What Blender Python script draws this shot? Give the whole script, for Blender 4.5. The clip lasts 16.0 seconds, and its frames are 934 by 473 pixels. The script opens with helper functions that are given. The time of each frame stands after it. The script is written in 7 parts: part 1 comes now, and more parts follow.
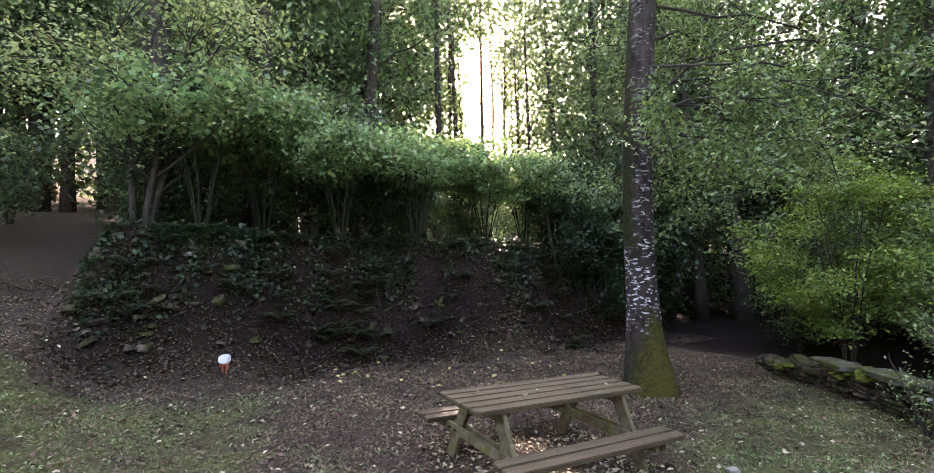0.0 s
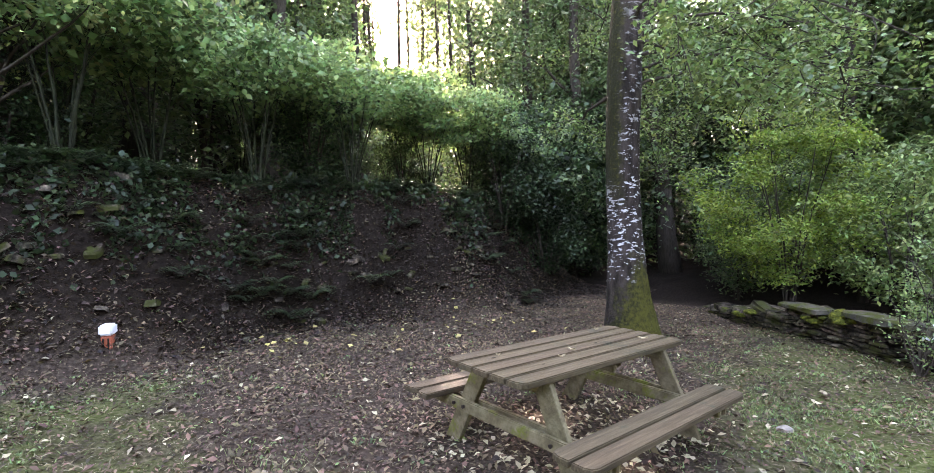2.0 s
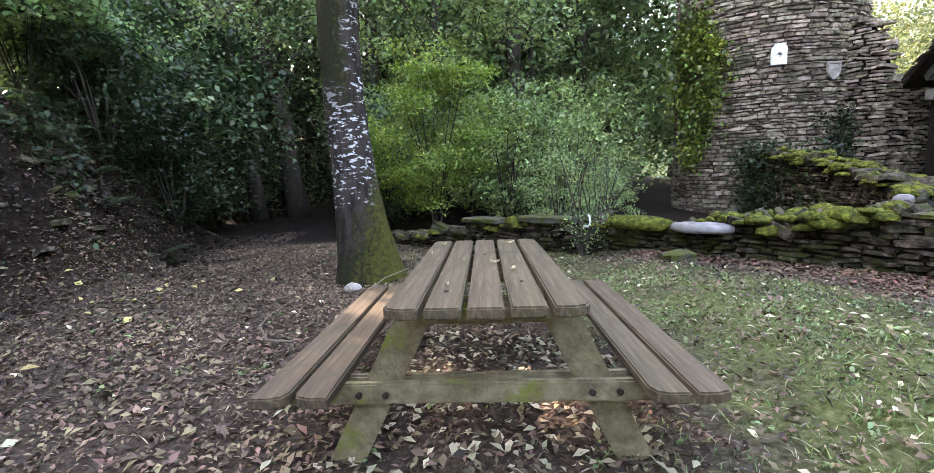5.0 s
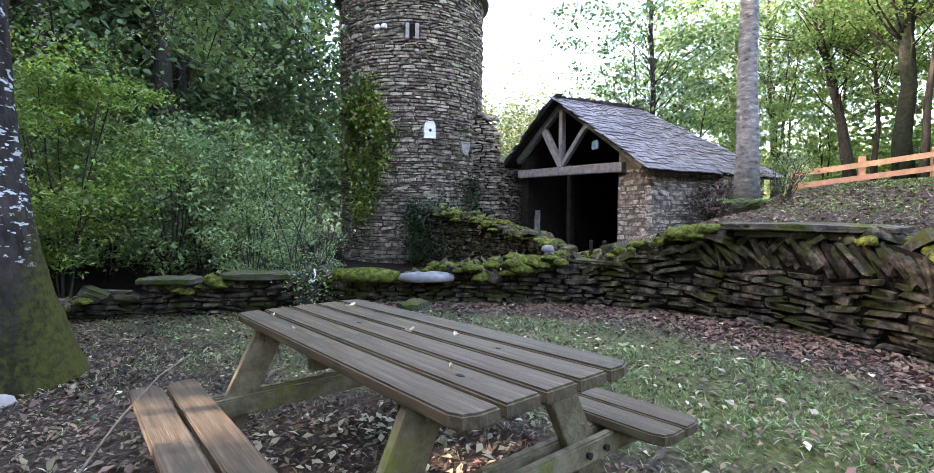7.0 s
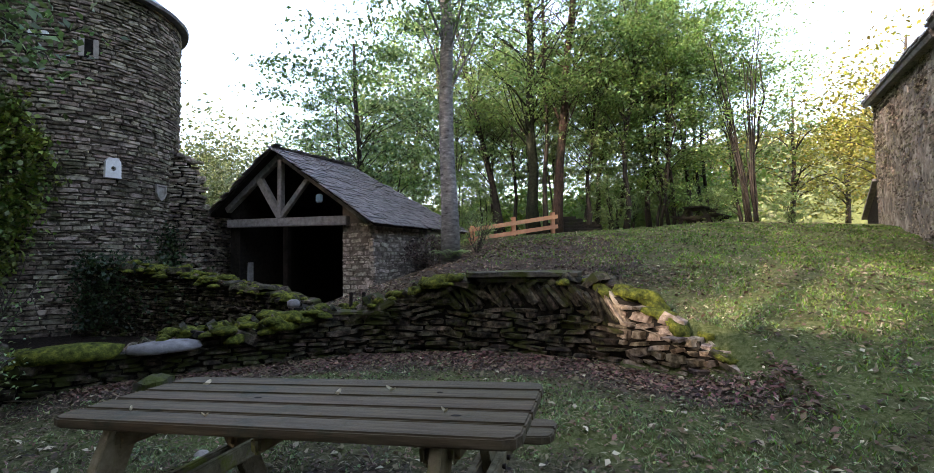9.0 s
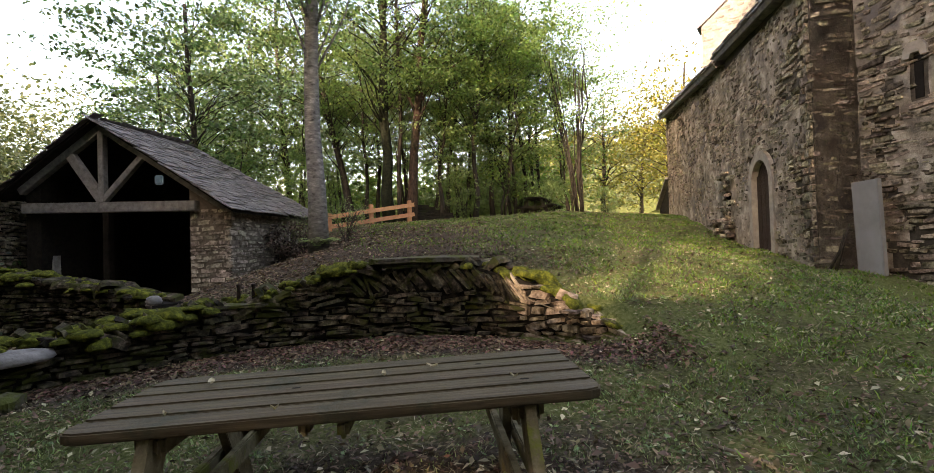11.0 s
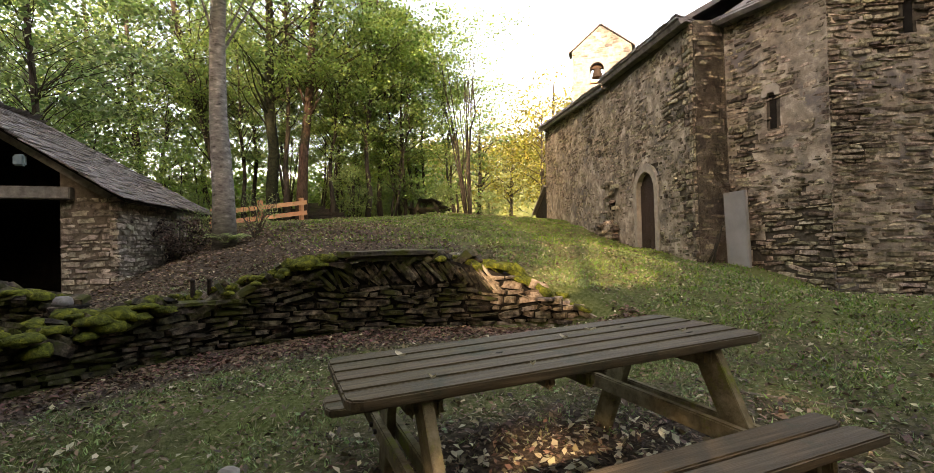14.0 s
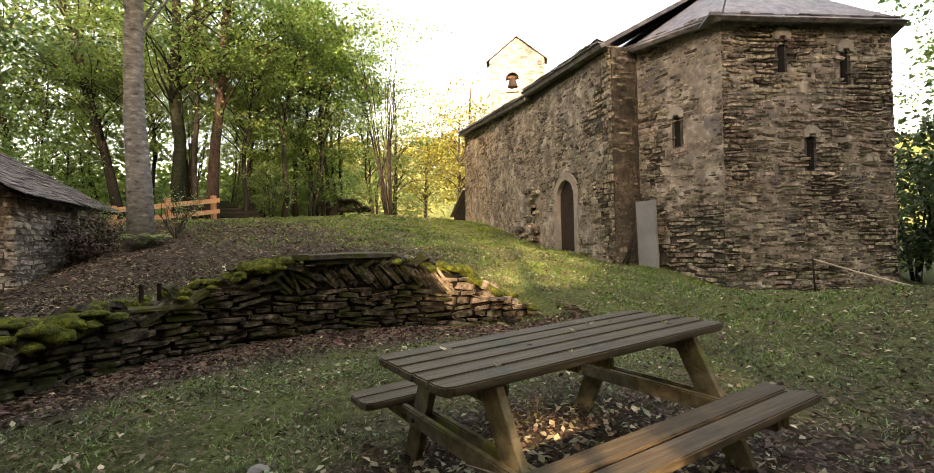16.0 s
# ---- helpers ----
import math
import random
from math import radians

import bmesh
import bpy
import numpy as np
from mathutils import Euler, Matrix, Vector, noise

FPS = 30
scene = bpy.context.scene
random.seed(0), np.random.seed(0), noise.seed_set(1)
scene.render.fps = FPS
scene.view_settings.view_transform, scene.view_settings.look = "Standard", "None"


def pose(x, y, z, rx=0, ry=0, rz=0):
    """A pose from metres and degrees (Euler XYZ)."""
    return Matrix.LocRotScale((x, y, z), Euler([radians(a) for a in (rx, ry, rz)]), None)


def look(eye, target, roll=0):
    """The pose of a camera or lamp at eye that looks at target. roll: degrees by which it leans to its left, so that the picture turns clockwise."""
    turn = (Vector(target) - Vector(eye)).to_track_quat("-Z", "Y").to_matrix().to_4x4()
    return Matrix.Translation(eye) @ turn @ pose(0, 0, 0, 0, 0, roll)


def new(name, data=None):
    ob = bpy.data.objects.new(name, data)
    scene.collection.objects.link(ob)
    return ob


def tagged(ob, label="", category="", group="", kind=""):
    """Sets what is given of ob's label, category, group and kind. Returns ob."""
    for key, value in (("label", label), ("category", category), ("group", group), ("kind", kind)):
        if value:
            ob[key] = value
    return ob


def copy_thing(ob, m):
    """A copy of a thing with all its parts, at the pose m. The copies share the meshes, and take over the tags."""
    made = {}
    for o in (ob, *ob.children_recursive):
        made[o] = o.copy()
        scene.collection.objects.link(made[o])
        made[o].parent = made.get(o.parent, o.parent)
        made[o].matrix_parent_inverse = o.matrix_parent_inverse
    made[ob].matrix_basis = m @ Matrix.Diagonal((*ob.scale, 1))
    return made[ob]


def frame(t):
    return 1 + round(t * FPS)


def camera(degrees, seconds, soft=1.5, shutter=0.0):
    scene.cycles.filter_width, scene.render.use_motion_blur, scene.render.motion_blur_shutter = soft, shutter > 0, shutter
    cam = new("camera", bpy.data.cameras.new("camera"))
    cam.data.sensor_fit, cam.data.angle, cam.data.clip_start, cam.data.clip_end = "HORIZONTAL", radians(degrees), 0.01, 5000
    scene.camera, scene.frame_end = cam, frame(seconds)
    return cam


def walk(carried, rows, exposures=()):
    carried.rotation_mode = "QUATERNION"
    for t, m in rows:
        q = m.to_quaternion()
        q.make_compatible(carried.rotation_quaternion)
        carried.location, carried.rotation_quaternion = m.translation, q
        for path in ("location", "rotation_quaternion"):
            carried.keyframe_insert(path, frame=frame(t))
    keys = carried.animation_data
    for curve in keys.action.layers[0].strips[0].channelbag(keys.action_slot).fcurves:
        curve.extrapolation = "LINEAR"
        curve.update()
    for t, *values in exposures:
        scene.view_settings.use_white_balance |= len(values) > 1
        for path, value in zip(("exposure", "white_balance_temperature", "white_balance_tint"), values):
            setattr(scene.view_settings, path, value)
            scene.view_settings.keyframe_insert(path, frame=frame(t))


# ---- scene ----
cam = camera(87.1, 16.0, 0.75)
PATH = [
    (0, (3.975, -2.089, 2.09), (2.234, -1.107, 2.158), -0.3),
    (0.5, (3.655, -2.074, 1.991), (1.932, -1.06, 2.025), -0.2),
    (1, (3.26, -2.029, 1.927), (1.559, -0.976, 1.927), -0.2),
    (1.5, (2.833, -2.007, 1.843), (1.172, -0.892, 1.812), -0.1),
    (2, (2.357, -2.085, 1.746), (0.836, -0.789, 1.665), -0.2),
    (2.5, (1.919, -2.104, 1.672), (0.568, -0.635, 1.545), -0.1),
    (3, (1.446, -2.06, 1.54), (0.327, -0.411, 1.376), 0.1),
    (3.2, (1.272, -2.027, 1.489), (0.254, -0.314, 1.317), -0.1),
    (5.3, (-0.19, -1.529, 1.211), (-0.058, 0.445, 0.922), -1.7),
    (5.5, (-0.327, -1.44, 1.193), (-0.044, 0.519, 0.906), -1.5),
    (6, (-0.649, -1.254, 1.186), (0.008, 0.619, 0.938), -0.8),
    (6.2, (-0.699, -1.164, 1.186), (0.092, 0.66, 0.965), -0.3),
    (6.5, (-0.87, -1.054, 1.209), (0.099, 0.686, 1.026), 0.2),
    (7, (-1.109, -0.882, 1.246), (0.157, 0.663, 1.153), 0.4),
    (7.5, (-1.335, -0.744, 1.294), (0.165, 0.579, 1.283), 1.2),
    (8, (-1.558, -0.565, 1.328), (0.139, 0.492, 1.388), 0.7),
    (8.5, (-1.775, -0.41, 1.371), (0.057, 0.387, 1.46), -0.4),
    (9, (-1.968, -0.232, 1.322), (-0.038, 0.284, 1.42), -0.9),
    (9.5, (-2.077, -0.041, 1.294), (-0.098, 0.228, 1.393), -1.1),
    (9.7, (-2.109, 0.028, 1.311), (-0.119, 0.203, 1.406), -1.3),
    (11.8, (-2.275, 1.155, 1.319), (-0.296, 0.866, 1.356), -2.0),
    (12, (-2.266, 1.258, 1.264), (-0.294, 0.925, 1.312), -2.1),
    (12.5, (-2.201, 1.496, 1.234), (-0.244, 1.085, 1.284), -2.0),
    (13, (-2.148, 1.745, 1.251), (-0.231, 1.178, 1.293), -1.6),
    (13.5, (-2.136, 2.004, 1.255), (-0.241, 1.366, 1.291), -1.6),
    (14, (-2.119, 2.268, 1.217), (-0.252, 1.55, 1.251), -1.5),
    (14.5, (-2.069, 2.486, 1.2), (-0.245, 1.667, 1.231), -1.1),
    (15, (-2.063, 2.676, 1.21), (-0.291, 1.749, 1.237), -1.0),
    (15.5, (-2.113, 2.874, 1.233), (-0.378, 1.879, 1.263), -1.1),
    (16, (-2.137, 3.03, 1.276), (-0.441, 1.971, 1.303), -1.2),
]
walk(cam, [(t, look(eye, aim, roll)) for t, eye, aim, roll in PATH], [(0, 4.3, 8000, 31), (1, 4.7, 8000, 31), (3, 4.95, 8100, 30), (6, 4.95, 7500, 26), (7.5, 4.2, 6800, 25), (8.5, 3.45, 6800, 23), (9.5, 3.05, 7700, 21), (12, 3.1, 9900, 23), (16, 3.5, 11000, 21)])

# ---- world and light ----
SUN_AZ, SUN_EL = radians(-59.0), radians(20.5)
world = bpy.data.worlds.new("sky")
scene.world = world
world.use_nodes = True
wn = world.node_tree
sky = wn.nodes.new("ShaderNodeTexSky")
sky.sky_type, sky.sun_disc = "NISHITA", False
sky.sun_elevation, sky.sun_rotation = SUN_EL, SUN_AZ
sky.air_density, sky.dust_density, sky.ozone_density = 1.0, 2.2, 1.0
wn.nodes["Background"].inputs[1].default_value = 0.15
wn.links.new(sky.outputs[0], wn.nodes["Background"].inputs[0])
sun = new("sun", bpy.data.lights.new("sun", "SUN"))
sun.data.energy, sun.data.angle, sun.data.color = 1.8, radians(0.6), (1.0, 0.92, 0.82)
sun_dir = Vector((math.sin(SUN_AZ) * math.cos(SUN_EL), math.cos(SUN_AZ) * math.cos(SUN_EL), math.sin(SUN_EL)))
sun.matrix_world = look(sun_dir * 60, (0, 0, 0))

rng = np.random.default_rng(7)


# ---- materials ----
def mat(name, colors, scale=6.0, rough=0.85, bump=0.3, bump_scale=40.0, island=0.0, obj_rand=0.0, spec=0.1, metal=0.0, stretch=(1, 1, 1), moss=None, moss_amount=0.0, moss_scale=1.2, translucent=0.0, coord="Object", span=(0.3, 0.7)):
    """Noise-mottled surface. colors: dark and light; island/obj_rand: brightness spread between pieces."""
    m = bpy.data.materials.new(name)
    m.use_nodes = True
    nt = m.node_tree
    N, L = nt.nodes, nt.links
    b = N["Principled BSDF"]
    b.inputs["Roughness"].default_value = rough
    b.inputs["Specular IOR Level"].default_value = spec
    b.inputs["Metallic"].default_value = metal
    tc = N.new("ShaderNodeTexCoord")
    mp = N.new("ShaderNodeMapping")
    mp.inputs["Scale"].default_value = stretch
    if coord == "World":
        geo = N.new("ShaderNodeNewGeometry")
        L.new(geo.outputs["Position"], mp.inputs["Vector"])
    else:
        L.new(tc.outputs[coord], mp.inputs["Vector"])
    n1 = N.new("ShaderNodeTexNoise")
    n1.inputs["Scale"].default_value, n1.inputs["Detail"].default_value, n1.inputs["Roughness"].default_value = scale, 6.0, 0.65
    L.new(mp.outputs[0], n1.inputs["Vector"])
    ramp = N.new("ShaderNodeValToRGB")
    ramp.color_ramp.elements[0].position, ramp.color_ramp.elements[1].position = span
    ramp.color_ramp.elements[0].color = (*colors[0], 1)
    ramp.color_ramp.elements[-1].color = (*colors[-1], 1)
    for i, c in enumerate(colors[1:-1]):
        e = ramp.color_ramp.elements.new(span[0] + (span[1] - span[0]) * (i + 1) / (len(colors) - 1))
        e.color = (*c, 1)
    L.new(n1.outputs["Fac"], ramp.inputs[0])
    col = ramp.outputs[0]
    if island or obj_rand:
        if island:
            src = N.new("ShaderNodeNewGeometry").outputs["Random Per Island"]
        else:
            src = N.new("ShaderNodeObjectInfo").outputs["Random"]
        amount = island or obj_rand
        mr = N.new("ShaderNodeMapRange")
        mr.inputs["To Min"].default_value, mr.inputs["To Max"].default_value = 1 - amount, 1 + amount
        L.new(src, mr.inputs["Value"])
        hsv = N.new("ShaderNodeHueSaturation")
        L.new(mr.outputs[0], hsv.inputs["Value"])
        mh = N.new("ShaderNodeMapRange")
        mh.inputs["To Min"].default_value, mh.inputs["To Max"].default_value = 0.5 - 0.06 * amount, 0.5 + 0.06 * amount
        mul = N.new("ShaderNodeMath")
        mul.operation = "MULTIPLY"
        mul.inputs[1].default_value = 7.31
        fr = N.new("ShaderNodeMath")
        fr.operation = "FRACT"
        L.new(src, mul.inputs[0])
        L.new(mul.outputs[0], fr.inputs[0])
        L.new(fr.outputs[0], mh.inputs["Value"])
        L.new(mh.outputs[0], hsv.inputs["Hue"])
        L.new(col, hsv.inputs["Color"])
        col = hsv.outputs[0]
    if moss is not None:
        n3 = N.new("ShaderNodeTexNoise")
        n3.inputs["Scale"].default_value, n3.inputs["Detail"].default_value = moss_scale, 8.0
        n3.inputs["Roughness"].default_value = 0.7
        g3 = N.new("ShaderNodeNewGeometry")
        L.new(g3.outputs["Position"], n3.inputs["Vector"])
        r3 = N.new("ShaderNodeMapRange")
        r3.inputs["From Min"].default_value, r3.inputs["From Max"].default_value = 0.66 - 0.32 * moss_amount, 0.76 - 0.32 * moss_amount
        L.new(n3.outputs["Fac"], r3.inputs["Value"])
        mx = N.new("ShaderNodeMix")
        mx.data_type = "RGBA"
        L.new(r3.outputs[0], mx.inputs["Factor"])
        L.new(col, mx.inputs["A"])
        mx.inputs["B"].default_value = (*moss, 1)
        col = mx.outputs["Result"]
    L.new(col, b.inputs["Base Color"])
    if bump:
        n2 = N.new("ShaderNodeTexNoise")
        n2.inputs["Scale"].default_value, n2.inputs["Detail"].default_value = bump_scale, 5.0
        L.new(mp.outputs[0], n2.inputs["Vector"])
        bp = N.new("ShaderNodeBump")
        bp.inputs["Strength"].default_value, bp.inputs["Distance"].default_value = bump, 0.02
        L.new(n2.outputs["Fac"], bp.inputs["Height"])
        L.new(bp.outputs[0], b.inputs["Normal"])
    if translucent:
        tr = N.new("ShaderNodeBsdfTranslucent")
        hs = N.new("ShaderNodeHueSaturation")
        hs.inputs["Value"].default_value, hs.inputs["Saturation"].default_value = 1.5, 1.15
        L.new(col, hs.inputs["Color"])
        L.new(hs.outputs[0], tr.inputs[0])
        ms = N.new("ShaderNodeMixShader")
        ms.inputs[0].default_value = translucent
        L.new(b.outputs[0], ms.inputs[1])
        L.new(tr.outputs[0], ms.inputs[2])
        L.new(ms.outputs[0], N["Material Output"].inputs[0])
    return m


def leaf_mat(name, dark, light, spread=0.6, translucent=0.33, rough=0.4):
    return mat(name, [dark, light], scale=0.9, rough=rough, bump=0, island=spread, spec=0.38, translucent=translucent, coord="World")


M = {}
M["wood"] = mat("weathered_wood", [(0.036, 0.0265, 0.0145), (0.075, 0.056, 0.031), (0.13, 0.101, 0.059)], scale=5.0, spec=0.2, rough=0.65, bump=0.22, bump_scale=22, stretch=(12, 0.55, 6), obj_rand=0.14, moss=(0.045, 0.045, 0.026), moss_amount=0.3, moss_scale=3.2, span=(0.28, 0.72))
M["wood_leg"] = mat("mossy_leg_wood", [(0.075, 0.06, 0.033), (0.155, 0.128, 0.072), (0.235, 0.194, 0.12)], scale=4, rough=0.8, bump=0.4, bump_scale=16, stretch=(3, 3, 3), obj_rand=0.15, moss=(0.14, 0.15, 0.03), moss_amount=0.35, moss_scale=5)
M["dark_wood"] = mat("dark_mossy_wood", [(0.012, 0.01, 0.008), (0.045, 0.037, 0.028)], scale=5, rough=0.85, bump=0.3, stretch=(6, 1, 3), moss=(0.03, 0.034, 0.014), moss_amount=0.4, moss_scale=2)
M["beam"] = mat("grey_beam", [(0.10, 0.093, 0.082), (0.25, 0.235, 0.21)], scale=4, rough=0.85, bump=0.4, stretch=(2, 2, 2))
M["new_wood"] = mat("new_timber", [(0.42, 0.20, 0.10), (0.56, 0.30, 0.17)], scale=5, rough=0.75, bump=0.2, obj_rand=0.08)
M["stone"] = mat("schist", [(0.085, 0.07, 0.05), (0.185, 0.152, 0.111), (0.275, 0.23, 0.17)], scale=7, bump=0.6, bump_scale=30, obj_rand=0.5, moss=(0.06, 0.058, 0.03), moss_amount=0.32, coord="World", span=(0.38, 0.62))
M["stone_rest"] = mat("schist_rest", [(0.085, 0.07, 0.05), (0.185, 0.152, 0.111), (0.275, 0.23, 0.17)], scale=7, bump=0.6, bump_scale=30, island=0.5, moss=(0.06, 0.058, 0.03), moss_amount=0.32, coord="World", span=(0.38, 0.62))
M["church_stone"] = mat("warm_schist", [(0.075, 0.062, 0.046), (0.175, 0.145, 0.106), (0.32, 0.27, 0.2)], scale=14, bump=0.6, bump_scale=30, obj_rand=0.6, coord="World", span=(0.38, 0.62))
M["church_stone_rest"] = mat("warm_schist_rest", [(0.075, 0.062, 0.046), (0.175, 0.145, 0.106), (0.32, 0.27, 0.2)], scale=14, bump=0.6, bump_scale=30, island=0.6, coord="World", span=(0.38, 0.62))
M["wall_stone"] = mat("mossy_schist", [(0.011, 0.0088, 0.0062), (0.045, 0.037, 0.026), (0.128, 0.105, 0.074)], scale=8, bump=0.6, bump_scale=30, obj_rand=0.5, moss=(0.04, 0.045, 0.012), moss_amount=0.5, moss_scale=2.6, coord="World", span=(0.38, 0.62))
M["wall_stone_rest"] = mat("mossy_schist_rest", [(0.011, 0.0088, 0.0062), (0.045, 0.037, 0.026), (0.128, 0.105, 0.074)], scale=8, bump=0.6, bump_scale=30, island=0.5, moss=(0.04, 0.045, 0.012), moss_amount=0.5, moss_scale=2.6, coord="World", span=(0.38, 0.62))
M["mortar"] = mat("earth_mortar", [(0.075, 0.062, 0.047), (0.18, 0.15, 0.115)], scale=9, bump=0.7, bump_scale=25, coord="World")
M["render"] = mat("old_lime_render", [(0.13, 0.108, 0.088), (0.215, 0.18, 0.145), (0.275, 0.232, 0.187), (0.41, 0.36, 0.298)], scale=3.2, bump=1.0, bump_scale=46, moss=(0.135, 0.12, 0.115), moss_amount=0.42, moss_scale=0.9, coord="World", span=(0.38, 0.62))
M["dark_joint_and_shade"] = mat("dark_joint_and_shade", [(0.006, 0.005, 0.004), (0.02, 0.017, 0.013)], scale=9, bump=0.7, bump_scale=25, coord="World")
M["slate"] = mat("slate", [(0.06, 0.052, 0.051), (0.13, 0.115, 0.113), (0.22, 0.198, 0.188)], scale=5, rough=0.55, spec=0.5, bump=0.3, island=0.3, coord="World")
M["shed_stone"] = mat("pale_rubble", [(0.12, 0.102, 0.08), (0.255, 0.22, 0.172), (0.4, 0.35, 0.28)], scale=9, bump=0.7, bump_scale=30, obj_rand=0.5, coord="World", span=(0.38, 0.62))
M["shed_stone_rest"] = mat("pale_rubble_rest", [(0.12, 0.102, 0.08), (0.255, 0.22, 0.172), (0.4, 0.35, 0.28)], scale=9, bump=0.7, bump_scale=30, island=0.5, coord="World", span=(0.38, 0.62))
M["tan_stone"] = mat("tan_stone", [(0.07, 0.054, 0.036), (0.18, 0.145, 0.1), (0.32, 0.27, 0.2)], scale=9, bump=0.7, bump_scale=30, obj_rand=0.35, coord="World", span=(0.38, 0.62))
M["tower_joint"] = mat("tower_joint", [(0.04, 0.033, 0.026), (0.1, 0.084, 0.066)], scale=9, bump=0.7, bump_scale=25, coord="World")
# Colour of opening and niche blocks: the darkness inside is painted, not a real recess.
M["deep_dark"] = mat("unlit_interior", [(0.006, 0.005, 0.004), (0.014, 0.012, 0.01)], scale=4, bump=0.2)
M["cut_stone"] = mat("cut_stone", [(0.20, 0.175, 0.145), (0.36, 0.32, 0.275)], scale=6, bump=0.4, coord="World")
M["white_stone"] = mat("white_stone", [(0.55, 0.53, 0.49), (0.72, 0.70, 0.66)], scale=6, bump=0.3, coord="World")
M["slab"] = mat("lichen_slab", [(0.035, 0.031, 0.024), (0.125, 0.112, 0.088)], scale=7, bump=0.9, moss=(0.06, 0.068, 0.016), moss_amount=0.6, moss_scale=3, coord="World")
M["moss"] = mat("moss", [(0.016, 0.019, 0.005), (0.07, 0.08, 0.014), (0.2, 0.205, 0.03)], scale=14, rough=0.95, bump=1.0, bump_scale=70, spec=0.1, coord="World")
M["bark"] = mat("tree_bark", [(0.022, 0.018, 0.014), (0.065, 0.054, 0.042)], scale=7, bump=0.9, bump_scale=14, stretch=(3, 3, 0.6), coord="World")
M["bark_grey"] = mat("grey_bark", [(0.045, 0.043, 0.038), (0.125, 0.12, 0.11), (0.17, 0.163, 0.15), (0.31, 0.3, 0.28)], scale=6, bump=0.9, bump_scale=11, stretch=(1, 1, 2.4), moss=(0.045, 0.043, 0.034), moss_amount=0.2, moss_scale=1.5, coord="World")
M["bark_ivy"] = mat("ivy_covered_bark", [(0.008, 0.009, 0.006), (0.03, 0.034, 0.018)], scale=9, bump=1.0, bump_scale=18, coord="World")
M["bark_red"] = mat("reddish_bark", [(0.025, 0.017, 0.012), (0.085, 0.053, 0.038)], scale=7, bump=0.9, bump_scale=16, stretch=(2, 2, 0.8), moss=(0.02, 0.02, 0.012), moss_amount=0.5, coord="World")
M["metal"] = mat("rusty_iron", [(0.02, 0.016, 0.014), (0.05, 0.035, 0.028)], scale=20, rough=0.7, metal=0.5, bump=0.3)
# Near-black for dark wood and for the shed's unlit inside, painted as colour.
M["void"] = mat("dark_wood_and_shade", [(0.012, 0.01, 0.008), (0.035, 0.03, 0.025)], scale=4, bump=0.4)
M["door"] = mat("old_door_wood", [(0.025, 0.017, 0.013), (0.065, 0.044, 0.034)], scale=5, bump=0.5, stretch=(8, 8, 1))
M["panel"] = mat("grey_panel", [(0.20, 0.195, 0.19), (0.27, 0.265, 0.26)], scale=2, rough=0.5, bump=0.05)
M["plastic"] = mat("white_plastic", [(0.72, 0.72, 0.70), (0.8, 0.8, 0.78)], scale=3, rough=0.4, bump=0)
M["red_plastic"] = mat("orange_plastic", [(0.35, 0.09, 0.05), (0.45, 0.13, 0.07)], scale=3, rough=0.4, bump=0)
M["glassy"] = mat("lamp_glass", [(0.12, 0.18, 0.20), (0.20, 0.27, 0.29)], scale=3, rough=0.15, bump=0, spec=0.6)
M["rope"] = mat("rope", [(0.42, 0.34, 0.22), (0.55, 0.45, 0.3)], scale=30, bump=0.4)
M["leaf_hedge"] = leaf_mat("hazel_leaf", (0.066, 0.122, 0.047), (0.21, 0.3, 0.132), translucent=0.45, rough=0.36)
M["leaf_bank_tree"] = leaf_mat("field_maple_leaf", (0.115, 0.155, 0.055), (0.33, 0.36, 0.16), translucent=0.42)
M["leaf_slope"] = leaf_mat("slope_leaf", (0.056, 0.1, 0.04), (0.18, 0.258, 0.102))
M["leaf_forest"] = leaf_mat("forest_leaf", (0.03, 0.055, 0.026), (0.115, 0.17, 0.07))
M["leaf_bright"] = leaf_mat("bright_leaf", (0.09, 0.155, 0.034), (0.27, 0.36, 0.085), spread=0.55)
M["leaf_spray"] = leaf_mat("fine_spray_leaf", (0.066, 0.11, 0.04), (0.195, 0.27, 0.095))
M["leaf_pale"] = leaf_mat("pale_leaf", (0.10, 0.165, 0.06), (0.25, 0.325, 0.125))
M["dark_brown_leaf"] = leaf_mat("dark_brown_leaf", (0.016, 0.01, 0.007), (0.085, 0.054, 0.034), spread=0.8, translucent=0.05, rough=0.6)
M["leaf_birch"] = leaf_mat("birch_leaf", (0.06, 0.11, 0.038), (0.2, 0.285, 0.095), spread=0.55, translucent=0.42)
M["leaf_alder"] = leaf_mat("alder_leaf", (0.075, 0.14, 0.033), (0.21, 0.31, 0.08), spread=0.5)
M["leaf_yellow"] = leaf_mat("yellowing_leaf", (0.13, 0.135, 0.03), (0.28, 0.25, 0.055))
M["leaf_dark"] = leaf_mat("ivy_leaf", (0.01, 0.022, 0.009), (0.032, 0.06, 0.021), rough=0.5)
# Far foliage is paled and dulled: distance haze is put into the leaf colour.
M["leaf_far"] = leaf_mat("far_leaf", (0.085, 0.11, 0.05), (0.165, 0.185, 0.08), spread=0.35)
M["litter"] = leaf_mat("fallen_leaf", (0.034, 0.022, 0.0135), (0.215, 0.148, 0.086), spread=0.75, translucent=0.1, rough=0.7)
M["litter_pale"] = leaf_mat("pale_fallen_leaf", (0.30, 0.26, 0.15), (0.5, 0.44, 0.29), spread=0.35, translucent=0.15, rough=0.6)
